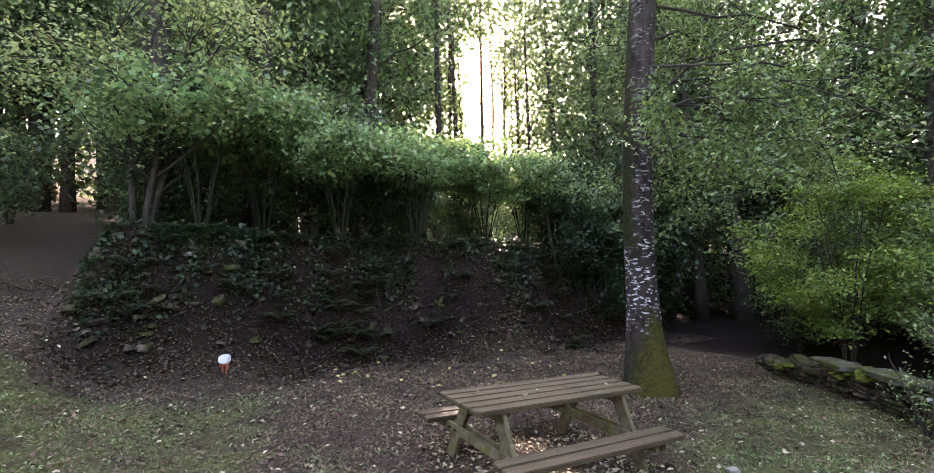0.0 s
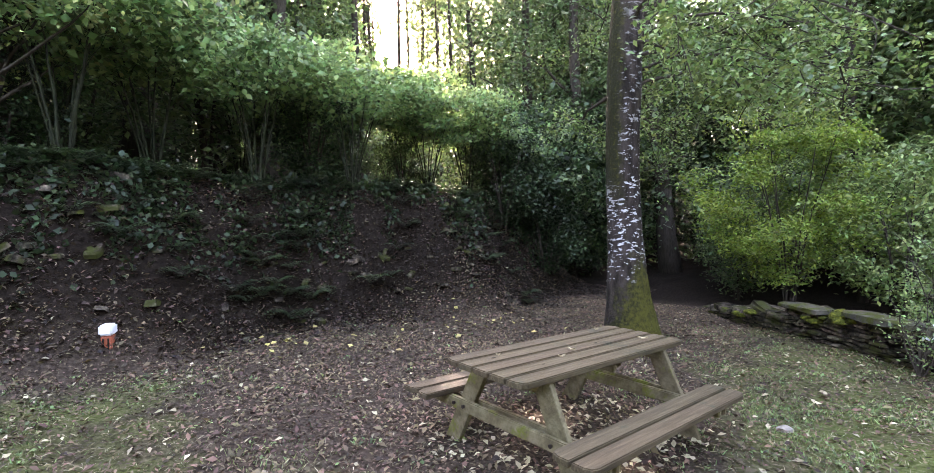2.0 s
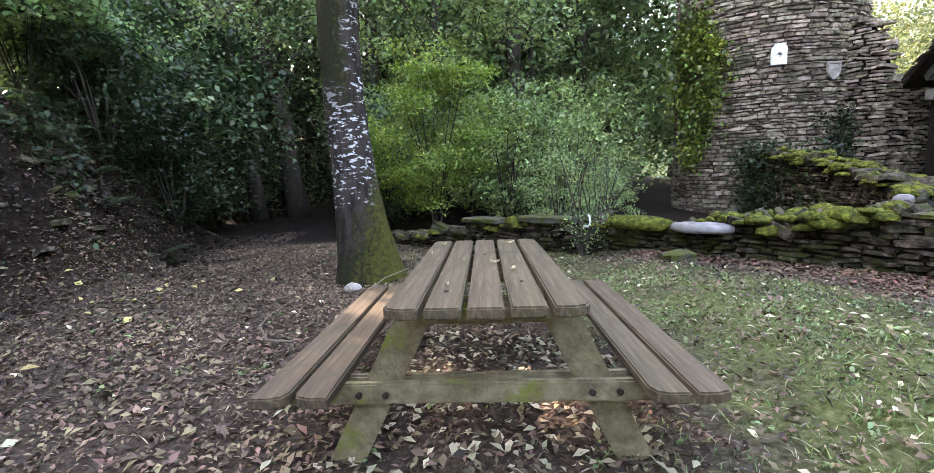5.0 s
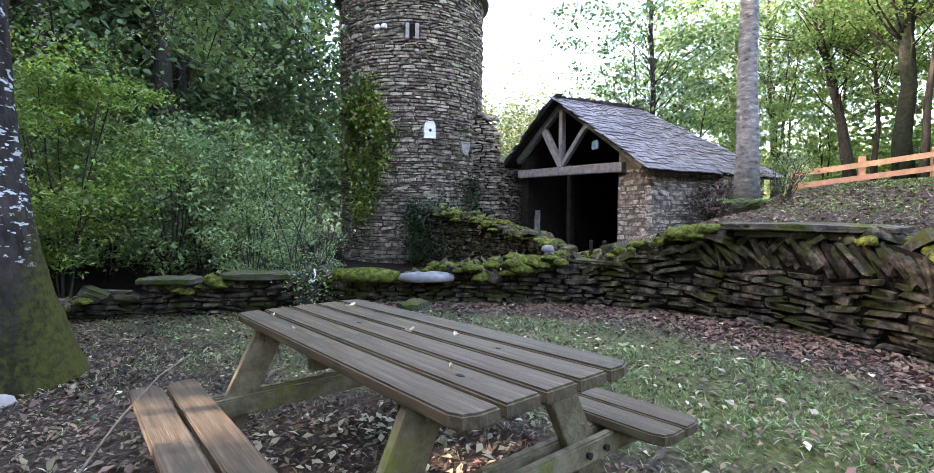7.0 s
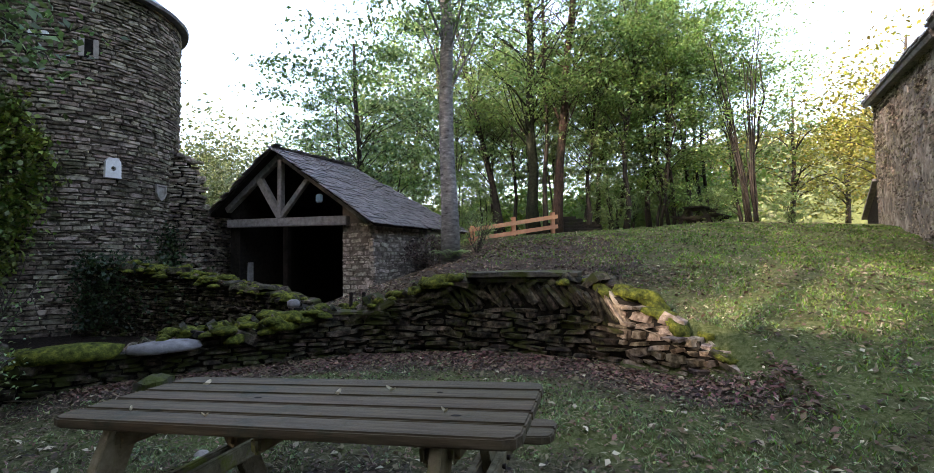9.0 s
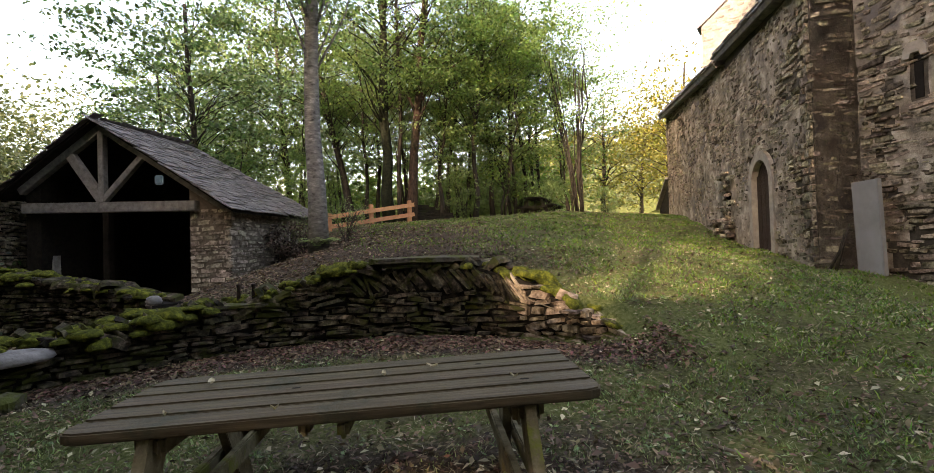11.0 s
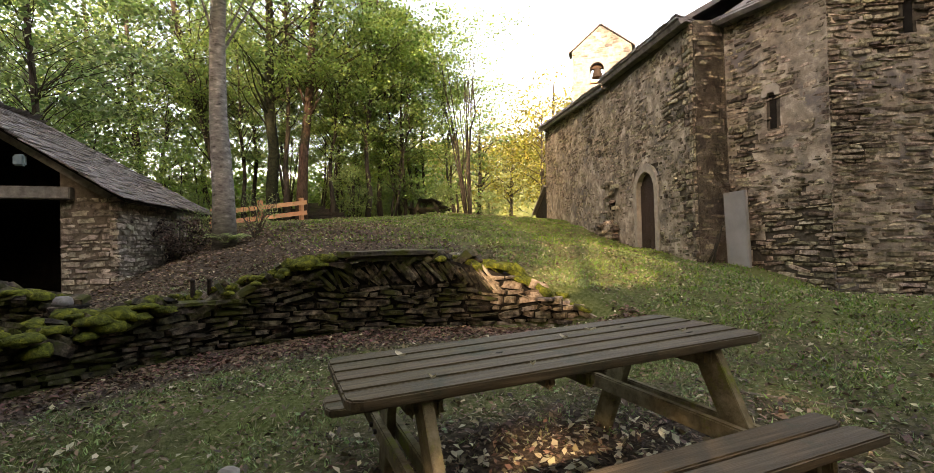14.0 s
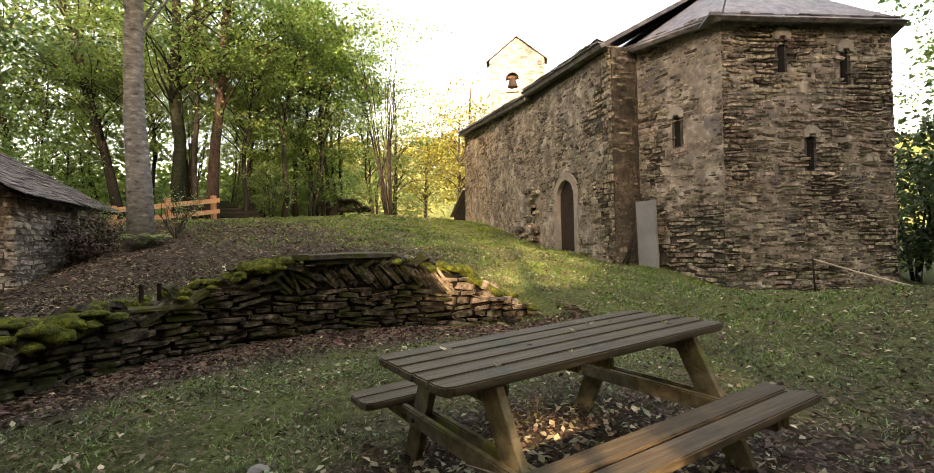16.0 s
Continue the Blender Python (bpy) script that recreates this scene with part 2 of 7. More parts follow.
M["litter_red"] = leaf_mat("red_fallen_leaf", (0.07, 0.035, 0.026), (0.21, 0.11, 0.075), spread=0.7, translucent=0.1, rough=0.7)
M["litter_yellow"] = leaf_mat("yellow_fallen_leaf", (0.32, 0.25, 0.07), (0.5, 0.42, 0.16), spread=0.3, translucent=0.1, rough=0.6)
M["straw"] = leaf_mat("dry_grass_blade", (0.17, 0.15, 0.085), (0.34, 0.305, 0.19), spread=0.5, translucent=0.2)
M["grass"] = leaf_mat("grass_blade", (0.078, 0.122, 0.043), (0.2, 0.268, 0.105), spread=0.7, translucent=0.3)
M["grass_lush"] = leaf_mat("lush_grass_blade", (0.055, 0.115, 0.016), (0.155, 0.255, 0.042), spread=0.7, translucent=0.3)
M["twig"] = mat("twig", [(0.10, 0.08, 0.055), (0.2, 0.165, 0.12)], scale=20, bump=0.3)


# ---- building helpers ----
def mesh_obj(name, verts, faces, material, parent=None, label="", smooth=False, slots=None, matidx=None):
    me = bpy.data.meshes.new(name)
    me.from_pydata([tuple(v) for v in verts], [], [tuple(f) for f in faces])
    for mm in (slots or [material]):
        me.materials.append(mm)
    if matidx is not None:
        me.polygons.foreach_set("material_index", np.asarray(matidx, dtype=np.int32))
    if smooth:
        me.polygons.foreach_set("use_smooth", np.ones(len(me.polygons), dtype=bool))
    me.update()
    ob = new(name, me)
    if parent is not None:
        ob.parent = parent
    if label:
        ob["label"] = label
    return ob


def quads_obj(name, V, material, parent=None, label="", extra=None):
    """Many loose quads at once: V is (n, 4, 3)."""
    n = len(V)
    me = bpy.data.meshes.new(name)
    me.vertices.add(n * 4)
    me.vertices.foreach_set("co", np.asarray(V, dtype=np.float32).reshape(-1))
    me.loops.add(n * 4)
    me.loops.foreach_set("vertex_index", np.arange(n * 4, dtype=np.int32))
    me.polygons.add(n)
    me.polygons.foreach_set("loop_start", np.arange(0, n * 4, 4, dtype=np.int32))
    me.polygons.foreach_set("loop_total", np.full(n, 4, dtype=np.int32))
    mats = material if isinstance(material, list) else [material]
    for mm in mats:
        me.materials.append(mm)
    if extra is not None:
        me.polygons.foreach_set("material_index", np.asarray(extra, dtype=np.int32))
    me.update(calc_edges=True)
    ob = new(name, me)
    if parent is not None:
        ob.parent = parent
    if label:
        ob["label"] = label
    return ob


def part(name, bm, material, parent, label=""):
    me = bpy.data.meshes.new(name)
    bm.to_mesh(me)
    bm.free()
    me.materials.append(material)
    ob = new(name, me)
    if parent is not None:
        ob.parent = parent
    if label:
        ob["label"] = label
    return ob


def empty(name, m=None):
    e = new(name)
    e.empty_display_size = 0.2
    if m is not None:
        e.matrix_world = m
    return e


def box_bm(sx, sy, sz, bevel=0.006, m=None, jitter=0.0):
    bm = bmesh.new()
    bmesh.ops.create_cube(bm, size=1.0, matrix=Matrix.Diagonal((sx, sy, sz, 1)))
    if bevel:
        bmesh.ops.bevel(bm, geom=bm.edges[:], offset=bevel, segments=2, affect="EDGES", clamp_overlap=True)
    if jitter:
        for v in bm.verts:
            v.co += Vector(rng.normal(0, jitter, 3))
    if m is not None:
        bm.transform(m)
    return bm


def tube(path, radii, sides=8, wobble=0.0, seed=0):
    """Vertices and quads of a tapered tube along path."""
    r = np.random.default_rng(seed)
    path = np.asarray(path, float)
    n = len(path)
    tang = np.gradient(path, axis=0)
    tang /= np.linalg.norm(tang, axis=1)[:, None] + 1e-9
    ref = np.array([0.31, 0.95, 0.05]) if abs(tang[0][2]) > 0.5 else np.array([0.05, 0.1, 1.0])
    a = np.cross(tang, ref)
    a /= np.linalg.norm(a, axis=1)[:, None] + 1e-9
    b = np.cross(tang, a)
    th = np.linspace(0, 2 * np.pi, sides, endpoint=False)
    ring = a[:, None] * np.cos(th)[None, :, None] + b[:, None] * np.sin(th)[None, :, None]
    rad = np.asarray(radii, float)[:, None] * (1 + wobble * r.normal(0, 1, (n, sides)))
    V = (path[:, None] + ring * rad[..., None]).reshape(-1, 3)
    F = [(i * sides + j, i * sides + (j + 1) % sides, (i + 1) * sides + (j + 1) % sides, (i + 1) * sides + j) for i in range(n - 1) for j in range(sides)]
    F += [tuple(range(sides))[::-1], tuple((n - 1) * sides + k for k in range(sides))]
    return V, F


def join(pieces):
    V, F, k = [], [], 0
    for v, f in pieces:
        V.append(np.asarray(v))
        F += [tuple(i + k for i in q) for q in f]
        k += len(v)
    return np.concatenate(V), F


def leaves(centers, size, seed, droop=0.3, flat=0.5, aspect=0.55):
    """Pointed leaf quads at the given places, loosely facing up."""
    r = np.random.default_rng(seed)
    n = len(centers)
    nrm = r.normal(0, 1, (n, 3))
    nrm[:, 2] = np.abs(nrm[:, 2]) + flat
    nrm /= np.linalg.norm(nrm, axis=1)[:, None]
    d = r.normal(0, 1, (n, 3))
    d[:, 2] -= droop
    d -= nrm * (d * nrm).sum(1)[:, None]
    d /= np.linalg.norm(d, axis=1)[:, None] + 1e-9
    s = np.cross(nrm, d)
    L = size * r.uniform(0.6, 1.25, n)[:, None]
    W = L * aspect * 0.5
    c = np.asarray(centers)
    up = nrm * L * 0.12
    return np.stack([c - d * L * 0.5, c + s * W + up - d * L * 0.05, c + d * L * 0.5, c - s * W + up - d * L * 0.05], axis=1)


def smooth(e0, e1, x):
    t = np.clip((x - e0) / (e1 - e0), 0, 1)
    return t * t * (3 - 2 * t)


# ---- the lie of the land ----
WALL_Y = np.array([-2.2, -1.15, 0.0, 1.5, 3.0, 4.0, 5.0, 6.0, 7.6, 9.5])
WALL_X = np.array([2.6, 3.55, 4.5, 4.7, 4.65, 4.05, 2.95, 1.7, -0.9, -4.0])


def ground_z(x, y):
    x, y = np.asarray(x, float), np.asarray(y, float)
    fade = 1 - 0.32 * smooth(-3.0, -6.2, y) * smooth(18, 9, x)
    hill = 2.85 * (1 - np.exp(-np.maximum(0, x - 1.5) / 9.5)) * fade
    hill = hill * (1 - 0.95 * smooth(1.5, 8.5, y - 0.35 * np.maximum(0, x - 11)))
    wx = np.interp(y, WALL_Y, WALL_X)
    inner = 1 - smooth(-0.15, 0.25, x - wx)
    inner = inner * smooth(-2.0, -1.0, y)
    lawn = np.minimum(hill, 0.1)
    z = hill * (1 - inner) + lawn * inner
    z = z + 0.16 * np.minimum(np.logaddexp(0, (-1.6 - y) * 2.2) / 2.2, 4.0) * smooth(4.0, 0.0, x)
    z = z - 0.035 * np.clip(y - 1.0, 0, 9)
    # bank with a flat top, ramping down to a path at one end
    foot = -4.75 + 0.5 * np.exp(-((y - 4.0) / 1.8) ** 2) - 0.28 * np.maximum(0, y - 5.0) - 0.10 * np.sin(y * 1.3)
    foot = foot + 0.55 * smooth(0.5, -2.0, y)
    top = 2.35 * (1 - smooth(6.5, 11.5, y)) + 0.05 * np.maximum(0, -x - 8)
    bank = top * smooth(0, 1, (foot - x) / 1.75)
    ramp = 0.2 * np.clip(-1.0 - x, 0, 4) + 0.13 * np.maximum(0, -5.0 - x)
    w = smooth(-3.1, -4.1, y + 0.06 * (x + 5))
    z = z + bank * (1 - w) + np.minimum(ramp, 9) * w
    z = z + 0.07 * smooth(-4.6, -5.4, x) * smooth(-9, -7.5, x) * (np.sin(x * 5.3 + 2.1 * np.sin(y * 2.2)) * np.sin(y * 4.1 + 1.7 * np.sin(x * 2.9)))
    # the lawn falls away past the apse and swells at the crest
    z = z - (0.48 * smooth(-4.8, -8.2, y) + 0.14 * smooth(-8, -10.4, y)) * smooth(5.5, 2.2, x) * smooth(-12, -3, x)
    z = z + 0.24 * np.exp(-((x - 17) / 5) ** 2 - ((y + 4.6) / 3.2) ** 2)
    # wooded slopes round about
    dist = np.hypot(x - 3, y - 3)
    z = z + 0.42 * np.maximum(0, y - 21 + 0.25 * x) * smooth(14, -6, x) * smooth(-26, -12, x)
    az = np.degrees(np.arctan2(x - 3, y - 3))
    z = z + 24 * smooth(70, 165, dist) * (1 - 0.72 * smooth(46, 58, az) * smooth(104, 94, az))
    z = z + 0.05 * np.sin(x * 1.7 + 0.6 * y) * np.cos(y * 1.3 - 0.4 * x) * smooth(2.0, 6.0, np.hypot(x, y - 1) ) * 0.7
    return z


def gz(x, y):
    return float(ground_z(x, y))


# ---- ground ----
def ground_sheet():
    xs = np.concatenate([np.linspace(-400, -40, 10), np.linspace(-36, -12, 16), np.linspace(-11.5, 12, 130), np.linspace(12.5, 40, 50), np.linspace(48, 400, 12)])
    ys = np.concatenate([np.linspace(-400, -40, 10), np.linspace(-36, -11, 16), np.linspace(-10.5, 11, 120), np.linspace(11.5, 40, 50), np.linspace(48, 400, 12)])
    X, Y = np.meshgrid(xs, ys)
    Z = ground_z(X, Y)
    near = smooth(14, 6, np.hypot(X, Y - 1))
    Z = Z + near * rng.normal(0, 0.006, X.shape)
    V = np.stack([X, Y, Z], -1).reshape(-1, 3)
    n = len(xs)
    F = [(j * n + i, j * n + i + 1, (j + 1) * n + i + 1, (j + 1) * n + i) for j in range(len(ys) - 1) for i in range(n - 1)]
    m = bpy.data.materials.new("lawn_and_litter")
    m.use_nodes = True
    nt = m.node_tree
    N, L = nt.nodes, nt.links
    b = N["Principled BSDF"]
    b.inputs["Roughness"].default_value, b.inputs["Specular IOR Level"].default_value = 0.95, 0.05
    geo = N.new("ShaderNodeNewGeometry")

    def noise_of(scale, detail=6):
        q = N.new("ShaderNodeTexNoise")
        q.inputs["Scale"].default_value, q.inputs["Detail"].default_value, q.inputs["Roughness"].default_value = scale, detail, 0.7
        L.new(geo.outputs["Position"], q.inputs["Vector"])
        return q.outputs["Fac"]

    def ramp_of(src, stops):
        q = N.new("ShaderNodeValToRGB")
        q.color_ramp.elements[0].position, q.color_ramp.elements[0].color = stops[0][0], (*stops[0][1], 1)
        q.color_ramp.elements[1].position, q.color_ramp.elements[1].color = stops[-1][0], (*stops[-1][1], 1)
        for p_, c_ in stops[1:-1]:
            e = q.color_ramp.elements.new(p_)
            e.color = (*c_, 1)
        L.new(src, q.inputs[0])
        return q.outputs[0]

    grass = ramp_of(noise_of(22), [(0.3, (0.03, 0.034, 0.011)), (0.45, (0.082, 0.1, 0.03)), (0.58, (0.125, 0.138, 0.055)), (0.72, (0.18, 0.185, 0.08))])
    soil = ramp_of(noise_of(22), [(0.3, (0.024, 0.0175, 0.013)), (0.5, (0.062, 0.045, 0.033)), (0.7, (0.14, 0.105, 0.075))])
    att = N.new("ShaderNodeAttribute")
    att.attribute_name = "grassiness"
    add = N.new("ShaderNodeMath")
    add.operation = "ADD"
    L.new(att.outputs["Fac"], add.inputs[0])
    L.new(noise_of(1.8), add.inputs[1])
    mr = N.new("ShaderNodeMapRange")
    mr.inputs["From Min"].default_value, mr.inputs["From Max"].default_value = 1.0, 1.36
    L.new(add.outputs[0], mr.inputs["Value"])
    mx = N.new("ShaderNodeMix")
    mx.data_type = "RGBA"
    L.new(mr.outputs[0], mx.inputs["Factor"])
    # Dark humus; the shade of hedge and wood is put into its colour too.
    shaded_humus = ramp_of(noise_of(16), [(0.3, (0.007, 0.005, 0.004)), (0.55, (0.02, 0.0145, 0.011)), (0.75, (0.05, 0.037, 0.027))])
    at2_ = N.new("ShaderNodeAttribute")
    at2_.attribute_name = "shaded_humus"
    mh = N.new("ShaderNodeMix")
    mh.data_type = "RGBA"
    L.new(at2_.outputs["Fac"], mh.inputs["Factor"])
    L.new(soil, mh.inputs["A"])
    L.new(shaded_humus, mh.inputs["B"])
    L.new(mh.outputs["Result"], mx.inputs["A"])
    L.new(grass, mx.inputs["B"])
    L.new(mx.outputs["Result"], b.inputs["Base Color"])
    bp = N.new("ShaderNodeBump")
    bp.inputs["Strength"].default_value, bp.inputs["Distance"].default_value = 0.9, 0.03
    L.new(noise_of(45, 8), bp.inputs["Height"])
    L.new(bp.outputs[0], b.inputs["Normal"])
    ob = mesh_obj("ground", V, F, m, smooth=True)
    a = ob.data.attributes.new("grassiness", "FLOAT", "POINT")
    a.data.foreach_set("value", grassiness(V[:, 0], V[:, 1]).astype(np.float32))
    a = ob.data.attributes.new("shaded_humus", "FLOAT", "POINT")
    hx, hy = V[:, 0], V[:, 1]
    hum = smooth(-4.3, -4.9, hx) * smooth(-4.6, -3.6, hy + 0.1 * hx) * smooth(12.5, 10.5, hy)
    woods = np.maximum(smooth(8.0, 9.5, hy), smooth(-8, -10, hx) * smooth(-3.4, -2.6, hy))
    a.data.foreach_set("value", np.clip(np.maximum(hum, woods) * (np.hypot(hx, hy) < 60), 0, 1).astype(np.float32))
    tagged(ob, "uneven lawn with bare earth and fallen leaves", "ground", kind="structure")


def grassiness(x, y):
    """1 on the lawn, 0 on bare leaf-strewn earth."""
    g = 0.85 * smooth(-2.1, 1.5, x + 0.25 * (y - 2)) * (1 - 0.1 * smooth(2.4, 4.0, y))
    g = np.maximum(g, 0.72 * smooth(-0.5, -2.4, y + 0.25 * x) * smooth(-9, -5, x))
    g = np.maximum(g, 0.95 * smooth(-2.2, -4.4, y - 0.15 * x) * smooth(-3, 1.5, x))
    g = np.maximum(g, 0.74 * smooth(-2.4, -0.3, x) * smooth(0.4, -0.8, y))
    wx = np.interp(y, WALL_Y, WALL_X)
    d = wx - 0.25 - x
    strip = smooth(1.5, 0.35, d) * smooth(-0.1, 0.3, d) * smooth(-2.2, -0.4, y) * smooth(6.2, 4.2, y)
    g = g * (1 - 0.9 * strip)
    under = np.exp(-(((x) / 0.95) ** 2 + ((y - 1.0) / 1.3) ** 2))
    g = g * (1 - 0.85 * under)
    slope = smooth(4.9, 5.6, x) * smooth(17, 9.5, x) * smooth(-3.0, 1.6, y)
    g = g * (1 - 0.68 * slope)
    bank = smooth(-3.4, -4.6, x) * smooth(-4.8, -3.5, y)
    g = g * (1 - bank)
    g = g * (1 - 0.9 * smooth(7.5, 9, y) * smooth(14, 9, x))
    pathway = smooth(-4, -6.5, x) * smooth(-2, -4, y)
    return np.clip(g * (1 - 0.85 * pathway), 0, 1)


ground_sheet()


# ---- stone laying ----
def stone_shape(seed, n=6):
    """Rough rubble stone in a unit box: uneven outline, rounded shoulders, face towards +z."""
    r = np.random.default_rng(seed)
    th = 2 * np.pi * (np.arange(n) + 0.5 + r.uniform(-0.22, 0.22, n)) / n
    c, s_ = np.cos(th), np.sin(th)
    base = 0.53 * np.c_[np.sign(c) * np.abs(c) ** 0.38, np.sign(s_) * np.abs(s_) ** 0.42] * r.uniform(0.9, 1.06, (n, 1))
    back = np.c_[base, np.full(n, -0.5)]
    mid = np.c_[base * r.uniform(0.95, 1.03, (n, 1)), 0.08 + r.uniform(-0.22, 0.2, n)]
    tip = r.uniform(-0.12, 0.12)
    front = np.c_[base * r.uniform(0.74, 0.94, (n, 1)), 0.42 + tip * base[:, 0] * 2 + r.uniform(-0.12, 0.06, n)]
    V = np.concatenate([back, mid, front])
    F = []
    for k in (0, n):
        F += [(k + i, k + (i + 1) % n, k + n + (i + 1) % n, k + n + i) for i in range(n)]
    F.append(tuple(2 * n + i for i in range(n)))
    return V, F


STONES = [stone_shape(100 + k) for k in range(12)]


def stone_meshes(tag, material):
    out = []
    for V, F in STONES:
        me = bpy.data.meshes.new(tag)
        me.from_pydata([tuple(v) for v in V], [], F)
        me.materials.append(material)
        out.append(me)
    return out


def place_stones(mats, parent, name, meshes, rest_material, keep, limit=290, rest_label=""):
    """Stones as parts where keep(place) holds, up to limit; the others in one mesh."""
    pick = [i for i, m in enumerate(mats) if keep(m.translation)]
    rng_l = np.random.default_rng(len(mats))
    if len(pick) > limit:
        pick = list(rng_l.permutation(pick)[:limit])
    chosen = set(int(i) for i in pick)
    pieces = []
    inv = parent.matrix_world.inverted()
    for i, m in enumerate(mats):
        k = int(rng_l.integers(12))
        m = inv @ m
        if i in chosen:
            ob = new(name, meshes[k])
            ob.parent = parent
            ob.matrix_basis = m
        else:
            A = np.array(m)
            V = STONES[k][0] @ A[:3, :3].T + A[:3, 3]
            pieces.append((V, STONES[k][1]))
    if pieces:
        V, F = join(pieces)
        ob = mesh_obj(name + "_coursing", V, F, rest_material, parent, rest_label or "coursed stones of the same wall")
        ob["kind"] = "stuff"


def courses(width, z0, z1, hs, ls, seed, where=None, proud=0.05, gap=0.012, tilt=1.5):
    """Course layout in a plane: yields u, v, length, height, depth, tilt."""
    r = np.random.default_rng(seed)
    out = []
    v = z0
    while v < z1:
        h = r.uniform(*hs)
        u = -r.uniform(0, ls[1])
        while u < width:
            l = r.uniform(*ls) * (0.7 + 0.6 * h / hs[1])
            hh = h * r.uniform(0.85, 1.12)
            u0, u1 = max(u, 0.0), min(u + l, width)
            cu, cv = (u0 + u1) / 2, v + h / 2 + r.normal(0, 0.006)
            if u1 - u0 > 0.05 and (where is None or where(cu, cv)):
                out.append((cu, cv, u1 - u0 - gap * r.uniform(0.5, 1.8), hh - gap, proud * r.uniform(0.35, 1.5), r.normal(0, tilt)))
            u += l
        v += h
    return out


def planar(origin, udir, items, depth=0.16, flip=False):
    """Stone poses on an upright plane: udir along it, outward normal to its right-hand side (left-hand if flip)."""
    o, u = Vector(origin), Vector(udir).normalized()
    nrm = u.cross(Vector((0, 0, 1))) * (-1 if flip else 1)
    x = -u if flip else u
    res = []
    for cu, cv, l, h, p, t in items:
        rot = Matrix(((x.x, 0, nrm.x, 0), (x.y, 0, nrm.y, 0), (0, 1, 0, 0), (0, 0, 0, 1)))
        place = o + u * cu + Vector((0, 0, cv)) + nrm * (p - depth / 2)
        res.append(Matrix.Translation(place) @ rot @ Matrix.Rotation(radians(t), 4, "Z") @ Matrix.Diagonal((l, h, depth, 1)))
    return res


def prism(name, pts, z0, z1, material, parent, label=""):
    """Upright prism over a plan polygon; z0, z1 may be lists."""
    n = len(pts)
    za = z0 if isinstance(z0, (list, tuple)) else [z0] * n
    zb = z1 if isinstance(z1, (list, tuple)) else [z1] * n
    V = [(p[0], p[1], za[i]) for i, p in enumerate(pts)] + [(p[0], p[1], zb[i]) for i, p in enumerate(pts)]
    F = [tuple(range(n))[::-1], tuple(range(n, 2 * n))] + [(i, (i + 1) % n, n + (i + 1) % n, n + i) for i in range(n)]
    return mesh_obj(name, V, F, material, parent, label)


# ---- round tower ----
TC, TR, TTOP, TBASE = (8.28, 13.58), 2.39, 8.25, -0.9


